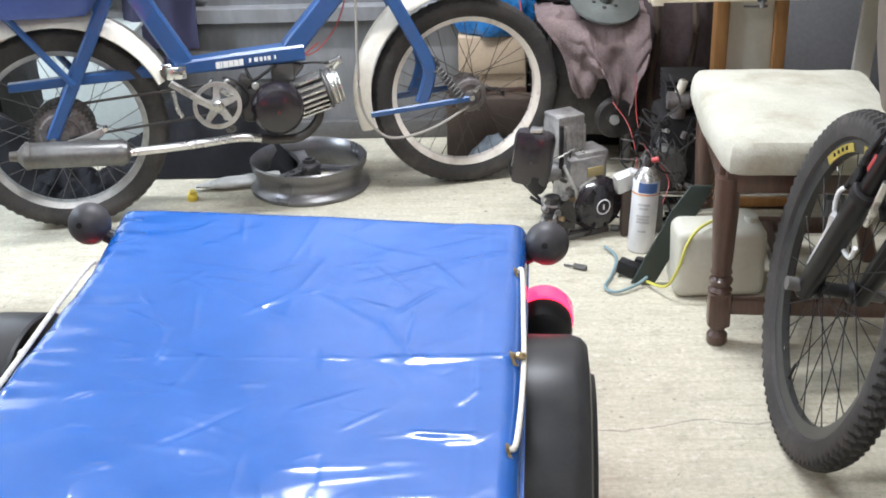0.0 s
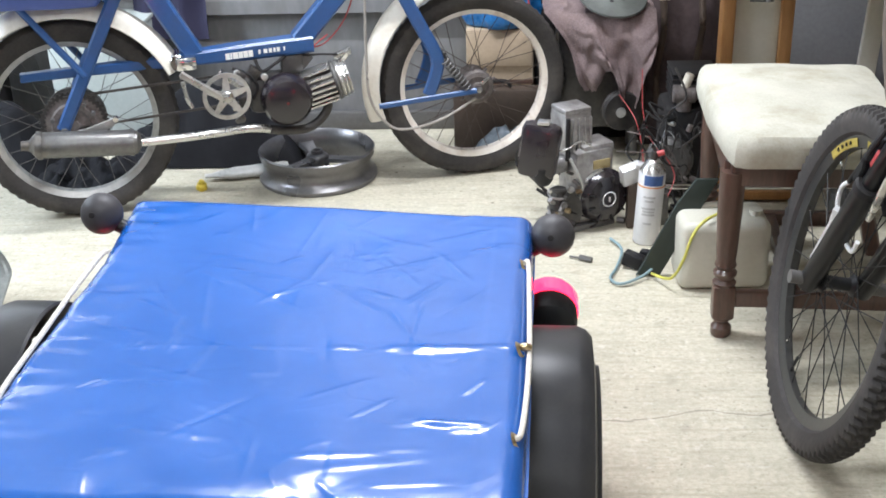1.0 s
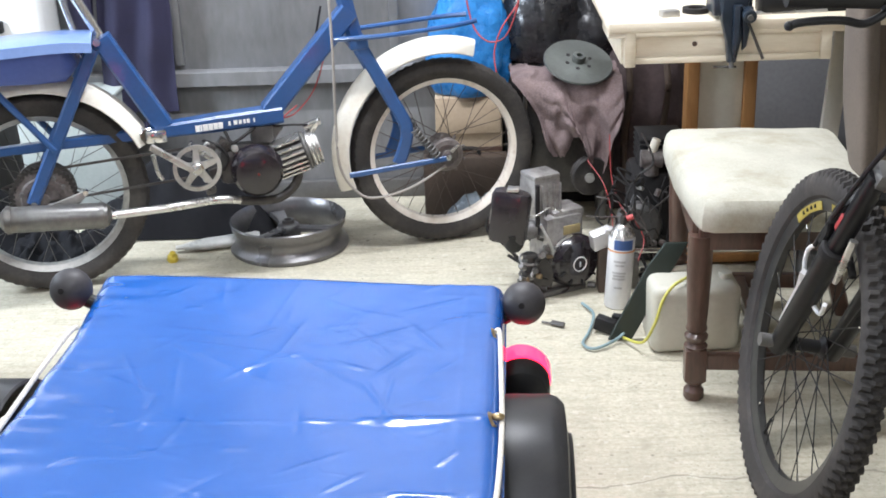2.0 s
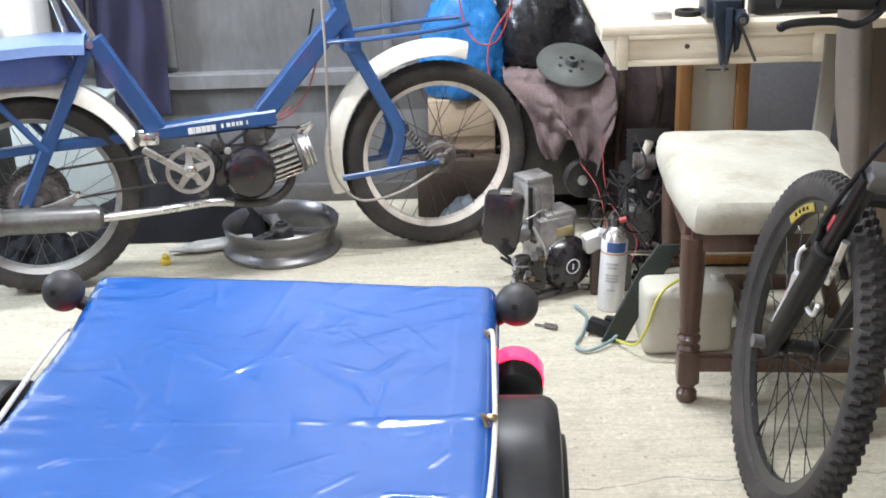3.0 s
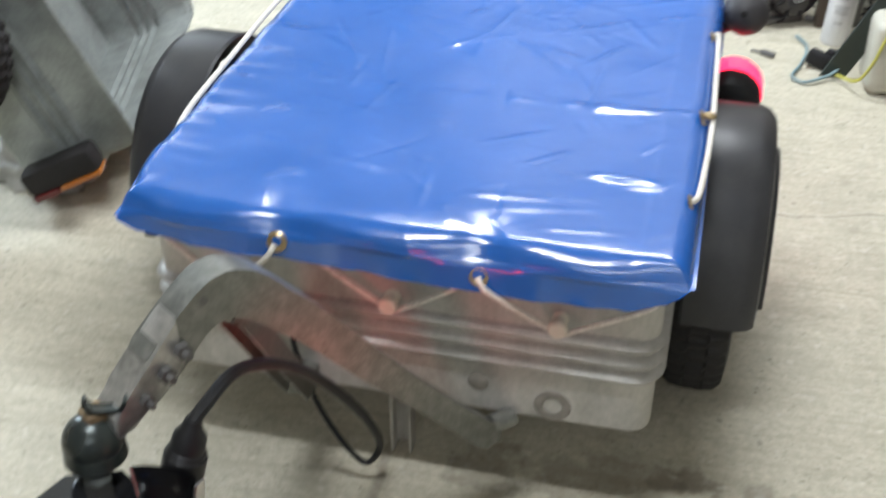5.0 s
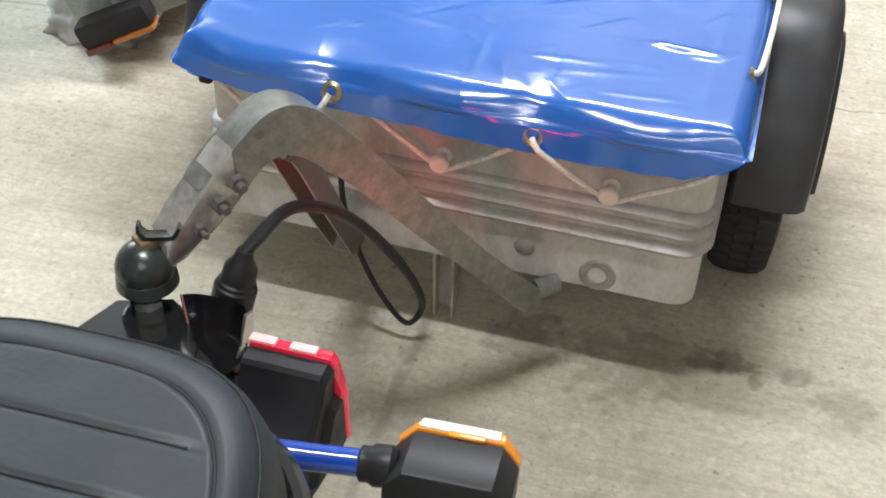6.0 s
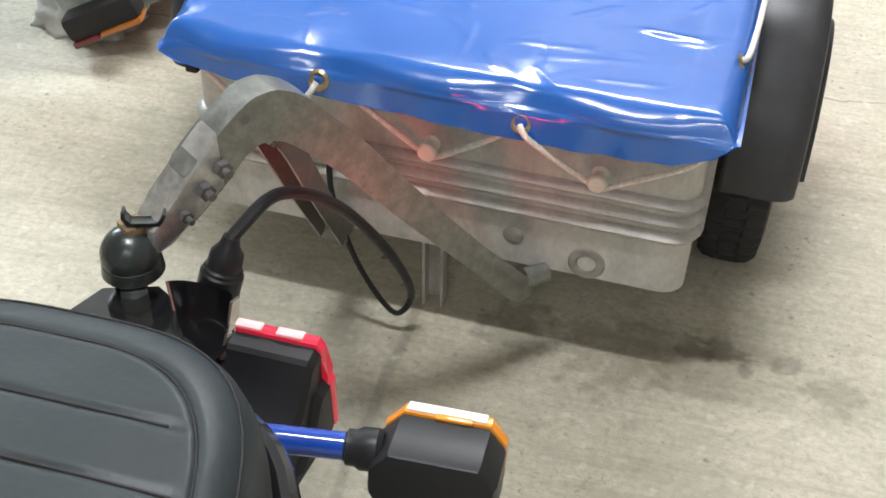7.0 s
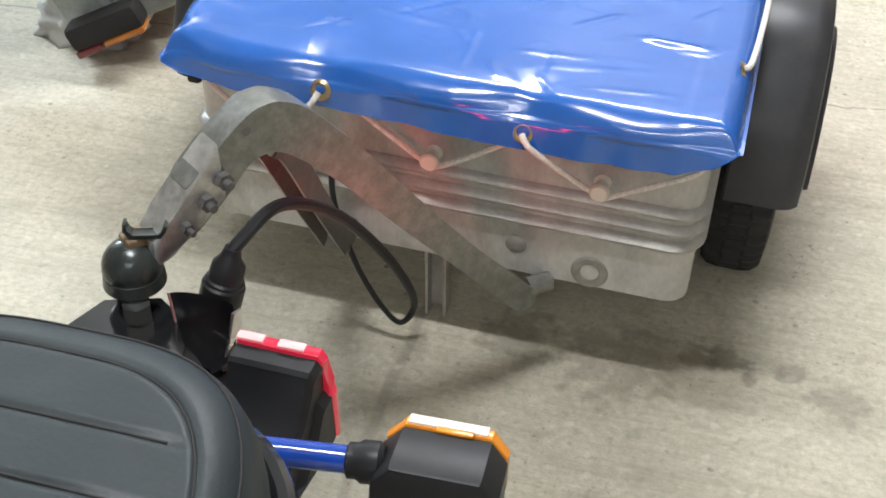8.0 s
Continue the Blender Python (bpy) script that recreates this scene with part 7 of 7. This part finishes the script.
# ---- workbench corner ----
def workbench():
    t = thing("workbench", pose(0.43, 2.95, 0.008), "small pale pine workbench with a vice clamped on it", "workbench")
    part("tabletop", box(B(), (0.36, 0.235, 0.690), (0.72, 0.50, 0.024), bevel=0.003), M_PINE, t)
    part("front_apron", box(B(), (0.283, 0.012, 0.638), (0.476, 0.022, 0.070), bevel=0.002), M_PINE, t)
    part("top_batten", box(B(), (0.285, 0.006, 0.672), (0.57, 0.03, 0.012), bevel=0.002), M_PINE, t)
    part("lower_rail", box(B(), (0.283, 0.000, 0.609), (0.470, 0.014, 0.016), bevel=0.002), M_PINE, t)
    part("side_apron", box(B(), (0.045, 0.235, 0.635), (0.022, 0.42, 0.080), bevel=0.002), M_PINE, t)
    part("corner_block", box(B(), (0.052, 0.004, 0.637), (0.026, 0.03, 0.085), bevel=0.002), M_PINE, t)
    part("corner_block", box(B(), (0.512, 0.004, 0.640), (0.026, 0.03, 0.078), bevel=0.002), M_PINE, t)
    part("peg_hole", cyl(B(), (0.205, -0.001, 0.645), (0.205, 0.004, 0.645), 0.006), M_DARKWOOD, t)
    for x in (0.275, 0.43):
        part("leg_edge", box(B(), (x, 0.40, 0.338), (0.034, 0.06, 0.675), bevel=0.003), M_ORANGEWOOD, t, "varnished orange wood edge")
    part("leg_panel", box(B(), (0.352, 0.405, 0.338), (0.12, 0.04, 0.675), bevel=0.002), M_BOARD, t, "cream board")
    part("foot", box(B(), (0.35, 0.40, 0.012), (0.26, 0.42, 0.024), bevel=0.003), M_ORANGEWOOD, t)
    v = thing("bench_vice", pose(0.715, 2.94, 0.622), "small blue bench vice clamped to the table edge", "vice")
    bm = slab(B(), [(-0.034, 0.145), (0.034, 0.145), (0.032, 0.10), (0.020, 0.05), (0.010, -0.008), (-0.008, -0.008), (-0.014, 0.045), (-0.026, 0.09)], 0.034, pose(0, -0.02, 0.0, 90), 0.007)
    part("clamp_body", bm, M_VICE, v)
    part("clamp_rib", slab(B(), [(-0.006, 0.13), (0.012, 0.13), (0.008, 0.05), (0.002, 0.0), (-0.004, 0.02)], 0.016, pose(0.002, -0.044, 0.0, 90), 0.004), M_VICE, v)
    part("clamp_arm", slab(B(), [(0.010, 0.12), (0.036, 0.12), (0.024, 0.03), (0.014, 0.02)], 0.016, pose(0.006, -0.040, 0.004, 90), 0.004), M_VICE, v)
    part("jaw_screw", cyl(B(), (0.030, -0.066, 0.105), (0.030, -0.030, 0.110), 0.016, seg=20, bevel=0.003), M_VICE, v)
    part("screw_boss", cyl(B(), (0.030, -0.072, 0.104), (0.030, -0.064, 0.105), 0.007, seg=12), M_DARK_STEEL, v)
    part("clamp_screw", cyl(B(), (0.0, -0.03, -0.02), (0.0, -0.03, 0.03), 0.006), M_DARK_STEEL, v)
    part("tommy_bar", cyl(B(), (-0.042, -0.032, -0.016), (0.012, -0.028, -0.018), 0.0028), M_GREASE, v)
    part("lever_rod", cyl(B(), (0.030, -0.05, 0.09), (0.068, -0.05, 0.005), 0.0036), M_GREASE, v)
    part("jaw", box(B(), (0.0, 0.03, 0.125), (0.09, 0.10, 0.05), bevel=0.006), M_VICE, v)
    r = thing("tape_roll", pose(0.65, 3.04, 0.702), "roll of black tape on the workbench", "tape roll")
    part("roll", lathe(B(), [(0.018, 0), (0.032, 0), (0.032, 0.02), (0.018, 0.02)], 28, closed=True), M_RUBBER, r)
    s = thing("small_box", pose(0.58, 3.0, 0.702, 0, 0, 12), "small grey metal box on the workbench", "box")
    part("case", box(B(), (0, 0, 0.012), (0.045, 0.03, 0.024), bevel=0.003), M_ALU, s)
    c = thing("cordless_tool", pose(0.90, 3.02, 0.702, 0, 0, 5), "black hand tool lying on the workbench", "tool")
    part("tool_body", box(B(), (0, 0, 0.03), (0.22, 0.06, 0.055), bevel=0.015), M_BLACK, c)
    part("tool_bar", cyl(B(), (-0.13, -0.02, 0.01), (0.05, -0.03, 0.01), 0.006), M_BRIGHT, c)


M_VICE = mat("blue_hammer_paint", (0.014, 0.024, 0.040), (0.009, 0.016, 0.026), rough=0.35, scale=30, bump=0.2, stain=(0.02, 0.02, 0.02), stain_amount=0.6, stain_scale=12)
workbench()


def back_corner():
    solo("grey_board", box(B(), (1.075, 3.66, 0.42), (0.57, 0.02, 0.84), pose(0, 0, 0, -6), 0.003), M_GREYBOARD, "large dark grey board leaning on the wall", "board")
    solo("pale_plank", box(B(), (1.10, 3.36, 0.42), (0.05, 0.02, 0.86), pose(0, 0, 0, -8, 6), 0.003), M_BOARD, "narrow pale plank leaning behind the chair", "plank")
    t = thing("cupboard", pose(1.47, 2.90, 0), "plain brown wooden cupboard beside the chair", "cupboard")
    part("carcass", box(B(), (0.0, 0.25, 0.75), (0.62, 0.46, 1.5), bevel=0.004), M_CUPBOARD, t)
    part("door", box(B(), (0.0, 0.012, 0.76), (0.60, 0.018, 1.42), bevel=0.004), M_CUPBOARD, t)
    part("handle", cyl(B(), (-0.25, -0.012, 0.72), (-0.25, -0.012, 0.84), 0.006), M_BRIGHT, t)


M_CUPBOARD = mat("brown_cupboard_wood", (0.20, 0.145, 0.095), (0.13, 0.09, 0.06), rough=0.5, scale=8, fine=60, bump=0.12, stretch=(6, 6, 1))
M_GREYBOARD = mat("dark_grey_board", (0.175, 0.172, 0.175), (0.125, 0.123, 0.126), rough=0.7, scale=2, bump=0.1)
back_corner()


def covered_machine():
    t = thing("covered_machine", pose(0.385, 3.57, 0), "greasy dark engine block standing by the wall", "machine")
    part("block", box(B(), (0.0, 0.0, 0.255), (0.26, 0.15, 0.33), bevel=0.02), M_GREASE, t)
    for x in (-0.10, 0.10):
        for y in (-0.05, 0.05):
            part("leg", cyl(B(), (x, y, 0), (x, y, 0.14), 0.013), M_DARK_STEEL, t)
    part("pulley", lathe(B(), [(0, 0.03), (0.055, 0.03), (0.058, 0.02), (0.046, 0.012), (0.058, 0.004), (0.055, -0.005), (0, -0.005)], 32, pose(0.05, -0.13, 0.17, 90, 0, 15)), M_GREASE, t)
    part("pulley_boss", cyl(B(), (0.05, -0.17, 0.17), (0.05, -0.13, 0.17), 0.014), M_ALU, t)

    # towel: over the top, hanging in folds in front
    def cloth(u, v):
        x = 0.216 + 0.314 * u
        s = v * 0.48
        top = 0.22
        fold = 0.020 * math.sin(u * 13 + 2.2 * math.sin(v * 5)) + 0.024 * noise.noise((u * 5 + v * 3, v * 4, 7)) + 0.022 * (0.2 - abs(noise.noise((u * 5 - v * 4, v * 5 + u * 2, 2))) * 2.0) - 0.012
        hang = 0.185 + 0.038 * math.sin(u * 11) + 0.02 * noise.noise((u * 30, 2, 3)) + 0.085 * math.exp(-((u - 0.86) / 0.09) ** 2) + 0.06 * math.exp(-((u - 0.55) / 0.10) ** 2) + 0.012 * noise.noise((u * 14, 0, 3))
        if s < top:
            z = 0.447 + 0.014 * noise.noise((u * 4, v * 6, 1)) + 0.005 * math.sin(u * 14) + 0.014 * max(0, 0.5 - abs(noise.noise((u * 6, v * 7, 9)) * 2))
            y = 3.69 - s
            if u < 0.12 or u > 0.9:
                z -= 0.05 * (abs(u - 0.5) - 0.38)
        else:
            q = (s - top) / (0.48 - top)
            y = 3.465 - 0.035 * math.sin(min(1, q * 3) * math.pi / 2) + fold * q
            z = 0.446 - hang * q
            x += 0.015 * math.sin(q * 5 + u * 6) * q - 0.015 * q * (u - 0.45) + 0.11 * q ** 0.8 * (1 - u) ** 1.5
            y += 0.035 * max(0.0, 0.3 - u) / 0.3 * q
        return Vector((x, y, z))

    bm = grid(B(), cloth, 90, 80)
    bmesh.ops.solidify(bm, geom=list(bm.faces), thickness=0.003)
    solo("towel", bm, M_TOWEL, "dirty pinkish-brown towel draped over the machine", "towel", sharp=3)
    c = thing("clutch_disc", pose(0.408, 3.50, 0.486, 26, 4, 10), "dark grey steel clutch disc lying on the towel", "clutch disc")
    part("disc", lathe(B(), [(0, -0.004), (0.098, -0.004), (0.100, 0.0), (0.098, 0.004), (0.052, 0.004), (0.048, 0.006), (0, 0.006)], 56), M_CLUTCH, c)
    part("hub", lathe(B(), [(0.009, 0.005), (0.009, 0.026), (0.0165, 0.026), (0.018, 0.022), (0.018, 0.005)], 24, closed=True), M_CLUTCH, c)
    for k in range(6):
        a = radians(60 * k + 15)
        part("bolt_hole", cyl(B(), (0.036 * math.cos(a), 0.036 * math.sin(a), 0.005), (0.036 * math.cos(a), 0.036 * math.sin(a), 0.0068), 0.006), M_RUBBER, c)


M_CLUTCH = mat("grey_green_steel", (0.115, 0.125, 0.115), (0.085, 0.09, 0.085), rough=0.5, metal=0.3, scale=14, fine=120, bump=0.1)
covered_machine()


def bags():
    b = thing("cardboard_box", pose(0.09, 3.68, 0), "brown cardboard box behind the moped's front wheel", "box")
    part("carton", box(B(), (0, 0.02, 0.18), (0.20, 0.16, 0.36), bevel=0.004), M_CARD, b)
    part("flap", box(B(), (0.0, -0.064, 0.30), (0.19, 0.004, 0.10), pose(0, 0, 0, -4), 0.001), M_CARD, b)
    part("tape", box(B(), (0.0, -0.0615, 0.20), (0.20, 0.002, 0.012)), M_DARKWOOD, b)
    k = thing("storage_crate", pose(0.36, 3.745, 0), "black plastic storage crate by the wall", "crate")
    part("crate_body", box(B(), (0, 0.0, 0.22), (0.32, 0.16, 0.44), bevel=0.01), M_BLACK, k)
    part("crate_rim", box(B(), (0, 0.0, 0.435), (0.335, 0.175, 0.02), bevel=0.004), M_BLACK, k)
    solo("blue_plastic_bag", blob(0.135, 0.10, 0.21, (0.095, 3.70, 0.363), 3.0, 0.55), M_BAG_BLUE, "crumpled bright blue plastic bag, full, on a box", "bag", sharp=3)
    solo("black_plastic_sack", blob(0.135, 0.11, 0.18, (0.325, 3.735, 0.448), 9.0, 0.55), M_SACK, "shiny black plastic sack standing on a crate", "sack", sharp=3)
    solo("black_plastic_sack", blob(0.11, 0.10, 0.15, (0.47, 3.745, 0.448), 15.0, 0.5), M_SACK, "shiny black plastic sack standing on a crate", "sack", sharp=3)
    for pts in ([(0.09, 3.53, 0.70), (0.11, 3.52, 0.60), (0.15, 3.50, 0.555), (0.20, 3.50, 0.565), (0.235, 3.51, 0.64), (0.25, 3.52, 0.72)],
                [(0.24, 3.50, 0.66), (0.19, 3.49, 0.59), (0.17, 3.48, 0.53), (0.172, 3.46, 0.485), (0.18, 3.45, 0.458)]):
        solo("red_wire", tube(B(), pts, 0.0024, 6), M_REDWIRE, "thin red electrical wire hanging over the bags", "wire")
    bm = box(B(), (0.181, 3.448, 0.450), (0.016, 0.012, 0.024), pose(0, 0, 0, 0, 20), 0.002)
    solo("white_connector", bm, M_WHITE, "small white plastic wire connector", "connector")


bags()


def tool_case():
    t = thing("tool_case", pose(0.08, 3.595, 0), "dark brown tool case behind the moped's front wheel", "case")
    part("case_body", box(B(), (0, 0, 0.095), (0.26, 0.06, 0.19), bevel=0.008), M_CASEDARK, t)
    part("case_handle", tube(B(), [(-0.04, 0, 0.19), (-0.03, 0, 0.208), (0.03, 0, 0.208), (0.04, 0, 0.19)], 0.006), M_BLACK, t)


tool_case()


def scrap_corner():
    """Dark engine parts between the towel and the chair."""
    t = thing("scrap_engine", pose(0.575, 3.20, 0), "black moped engine with carburettor and cables", "engine")
    part("case", box(B(), (0.02, 0.05, 0.13), (0.14, 0.16, 0.26), bevel=0.02), M_RUBBER, t)
    part("flywheel", lathe(B(), [(0, 0.03), (0.05, 0.03), (0.062, 0.02), (0.064, 0), (0, 0)], 32, pose(-0.03, -0.035, 0.12, 90, 0, -12)), M_DARK_STEEL, t)
    ca = part("carburettor", cyl(B(), (-0.03, -0.03, 0.30), (0.03, -0.035, 0.30), 0.024, bevel=0.003), M_DUSTHUB, t)
    part("float_bowl", cyl(B(), (0.0, -0.035, 0.255), (0.0, -0.035, 0.29), 0.020, bevel=0.003), M_DUSTHUB, ca)
    part("slide_cap", cyl(B(), (0.0, -0.035, 0.32), (0.012, -0.035, 0.355), 0.012, bevel=0.002), M_KNOB, ca)
    part("intake", cyl(B(), (0.03, -0.02, 0.30), (0.06, 0.02, 0.27), 0.016), M_DARK_STEEL, t)
    for k in range(6):
        part("cooling_fin", box(B(), (0.03, 0.05, 0.275 + 0.014 * k), (0.12, 0.13, 0.005), bevel=0.001), M_RUBBER, t)
    part("chain", tube(B(), [(0.05, -0.06, 0.33), (0.052, -0.075, 0.22), (0.045, -0.08, 0.10), (0.02, -0.09, 0.012), (-0.03, -0.10, 0.010)], 0.006), M_RUBBER, t)
    for pts, mt, r in (([(0.478, 3.30, 0.33), (0.48, 3.25, 0.22), (0.495, 3.14, 0.175), (0.52, 3.06, 0.165), (0.535, 2.99, 0.14), (0.515, 2.95, 0.10)], M_REDWIRE, 0.0013),
                       ([(0.42, 3.32, 0.25), (0.46, 3.26, 0.20), (0.478, 3.20, 0.12), (0.47, 3.10, 0.05), (0.48, 3.04, 0.01)], M_REDWIRE, 0.0013)):
        solo("red_wire", tube(B(), pts, r, 6), mt, "red electrical wire among the engine parts", "wire")
    for i, pts in enumerate(([(0.43, 3.16, 0.20), (0.47, 3.08, 0.215), (0.52, 3.03, 0.20), (0.56, 3.04, 0.12), (0.57, 3.02, 0.02)], [(0.40, 3.12, 0.16), (0.45, 3.03, 0.19), (0.50, 3.0, 0.20), (0.545, 2.99, 0.16)])):
        solo("grey_cable", tube(B(), pts, 0.0018, 6), M_DUSTHUB, "thin brown-grey control cable among the engine parts", "cable")
    s = thing("steel_rod", pose(0.47, 3.0, 0), "polished steel rod lying low behind the chair", "rod")
    part("rod", cyl(B(), (-0.02, 0.02, 0.10), (0.56, 0.04, 0.085), 0.008), M_CHROME, s)
    part("rod_rest", box(B(), (0.03, 0.02, 0.045), (0.05, 0.05, 0.09), bevel=0.004), M_DARK_STEEL, s)
    part("rod_rest", box(B(), (0.50, 0.04, 0.037), (0.05, 0.05, 0.075), bevel=0.004), M_DARK_STEEL, s)


scrap_corner()


def leather_bag():
    t = thing("tool_bag", pose(0.615, 3.66, 0), "slumped dark brown leather tool bag by the wall", "bag")
    part("bag_body", blob(0.155, 0.09, 0.36, (0, 0, 0), 21.0, 0.55), M_DARKBAG, t, sharp=3)
    for x in (-0.06, 0.05):
        part("strap", tube(B(), [(x, -0.095, 0.50), (x + 0.01, -0.105, 0.38), (x - 0.005, -0.105, 0.24), (x, -0.10, 0.14)], 0.010), M_CASEDARK, t, "brown leather strap")


M_DARKBAG = mat("dark_brown_leather", (0.085, 0.062, 0.062), (0.042, 0.030, 0.030), rough=0.6, scale=12, bump=0.4, spec=0.3)
leather_bag()


def cable_tangle():
    """Loose control cables, wires and hoses heaped round the small engine."""
    rnd = random.Random(11)
    t = thing("cable_tangle", pose(0.0, 0.0, 0.0), "heap of thin dark greasy control cables and wires", "cables")
    kinds = [(M_RUBBER, 0.0032), (M_RUBBER, 0.0045), (M_GREASE, 0.0022), (M_DUSTHUB, 0.0016), (M_GREASE, 0.003), (M_RUBBER, 0.0026)]
    for k in range(34):
        cx, cy, h = (rnd.uniform(0.42, 0.62), rnd.uniform(3.02, 3.16), 0.30) if k < 22 else (rnd.uniform(0.18, 0.30), rnd.uniform(2.99, 3.05), 0.16)
        pts = []
        x, y, z = cx, cy, rnd.uniform(0.02, h)
        for j in range(5):
            pts.append((x, y, max(0.006, z)))
            x += rnd.uniform(-0.05, 0.05)
            y += rnd.uniform(-0.035, 0.03)
            z += rnd.uniform(-0.09, 0.075)
        mt, r = kinds[k % len(kinds)]
        part("cable", tube(B(), pts, r, 6, 5), mt, t)
    for k in range(14):
        c = Vector((rnd.uniform(0.45, 0.60), rnd.uniform(3.06, 3.16), rnd.uniform(0.03, 0.33)))
        a = Vector((rnd.uniform(-1, 1), rnd.uniform(-1, 0.3), rnd.uniform(-1, 1))).normalized()
        part("fitting", cyl(B(), c, c + a * rnd.uniform(0.012, 0.03), rnd.uniform(0.005, 0.011), seg=10, bevel=0.001), rnd.choice((M_ALU, M_DUSTHUB, M_GREASE, M_RUBBER)), t)


cable_tangle()


# ---- left back corner ----
def hanging_cloth():
    t = thing("work_jacket", pose(0, 0, 0), "dark navy work jacket hanging on the steel door", "jacket")

    def body(u, v):
        wide = 0.150 + 0.075 * math.sin(min(1, max(0.0, (v - 0.2) / 0.5)) * math.pi / 2)
        x = -1.02 + wide * u + 0.01 * math.sin(v * 5)
        return Vector((x, 3.70 + 0.016 * math.sin(u * 13 + v * 2) + 0.012 * noise.noise((u * 4, v * 5, 1)), 1.15 - 0.83 * v))

    def sleeve(u, v):
        a = 2 * math.pi * u
        r = 0.045 - 0.012 * v
        return Vector((-1.035 - 0.03 * v + r * math.cos(a) + 0.006 * noise.noise((u * 5, v * 9, 3)), 3.685 + 0.6 * r * math.sin(a), 1.10 - 0.60 * v))

    bm = grid(B(), body, 36, 40)
    bmesh.ops.solidify(bm, geom=list(bm.faces), thickness=0.006)
    part("jacket_body", bm, M_NAVY, t, sharp=3)
    part("sleeve", grid(B(), sleeve, 20, 24), M_NAVY, t, sharp=3)
    part("collar", tube(B(), [(-1.0, 3.69, 1.13), (-0.95, 3.68, 1.165), (-0.89, 3.69, 1.15)], 0.018), M_NAVY, t)
    solo("coat_hook", tube(B(), [(-0.89, 3.79, 1.16), (-0.89, 3.72, 1.15), (-0.89, 3.70, 1.17)], 0.006), M_DARK_STEEL, "small steel coat hook on the door", "hook")


hanging_cloth()


def white_vehicle():
    t = thing("white_vehicle", pose(-1.97, 3.68, 0), "white vehicle tail with a small red tail lamp", "vehicle")
    part("body_shell", box(B(), (-0.02, 0.02, 0.82), (1.0, 0.30, 1.14), bevel=0.05, seg=4), M_WHITE, t)
    part("side_panel", box(B(), (0.60, -0.02, 0.86), (0.46, 0.16, 0.66), bevel=0.02, seg=3), M_WHITE, t)
    part("tail_lamp", box(B(), (0.440, -0.135, 0.40), (0.060, 0.03, 0.085), bevel=0.008), M_DULLRED, t, "small red tail lamp")
    part("black_trim", box(B(), (0.685, -0.105, 0.625), (0.06, 0.03, 0.035), bevel=0.004), M_BLACK, t)
    part("sill", box(B(), (0, 0.02, 0.14), (0.96, 0.26, 0.20), bevel=0.02), M_RUBBER, t)
    for x in (-0.36, 0.36):
        w = part("wheel", cyl(B(), (x - 0.06, 0.0, 0.15), (x + 0.06, 0.0, 0.15), 0.15, seg=36, bevel=0.02), M_RUBBER, t)
        part("rim", cyl(B(), (x - 0.063, 0, 0.15), (x + 0.063, 0, 0.15), 0.08, seg=24), M_ALU_GREY, w)
    g = thing("metal_case", pose(-1.12, 3.66, 0), "grey-green metal case behind the moped's rear wheel", "case")
    part("case_body", box(B(), (0, 0, 0.20), (0.30, 0.16, 0.40), bevel=0.008), M_CASE, g)
    part("case_lid", box(B(), (0, 0, 0.405), (0.31, 0.17, 0.014), bevel=0.004), M_CASE, g)
    part("latch", box(B(), (0.05, -0.085, 0.36), (0.03, 0.012, 0.05), bevel=0.003), M_BRIGHT, g)


M_CASE = mat("grey_green_paint", (0.46, 0.50, 0.48), (0.38, 0.42, 0.40), rough=0.5, scale=5)
white_vehicle()
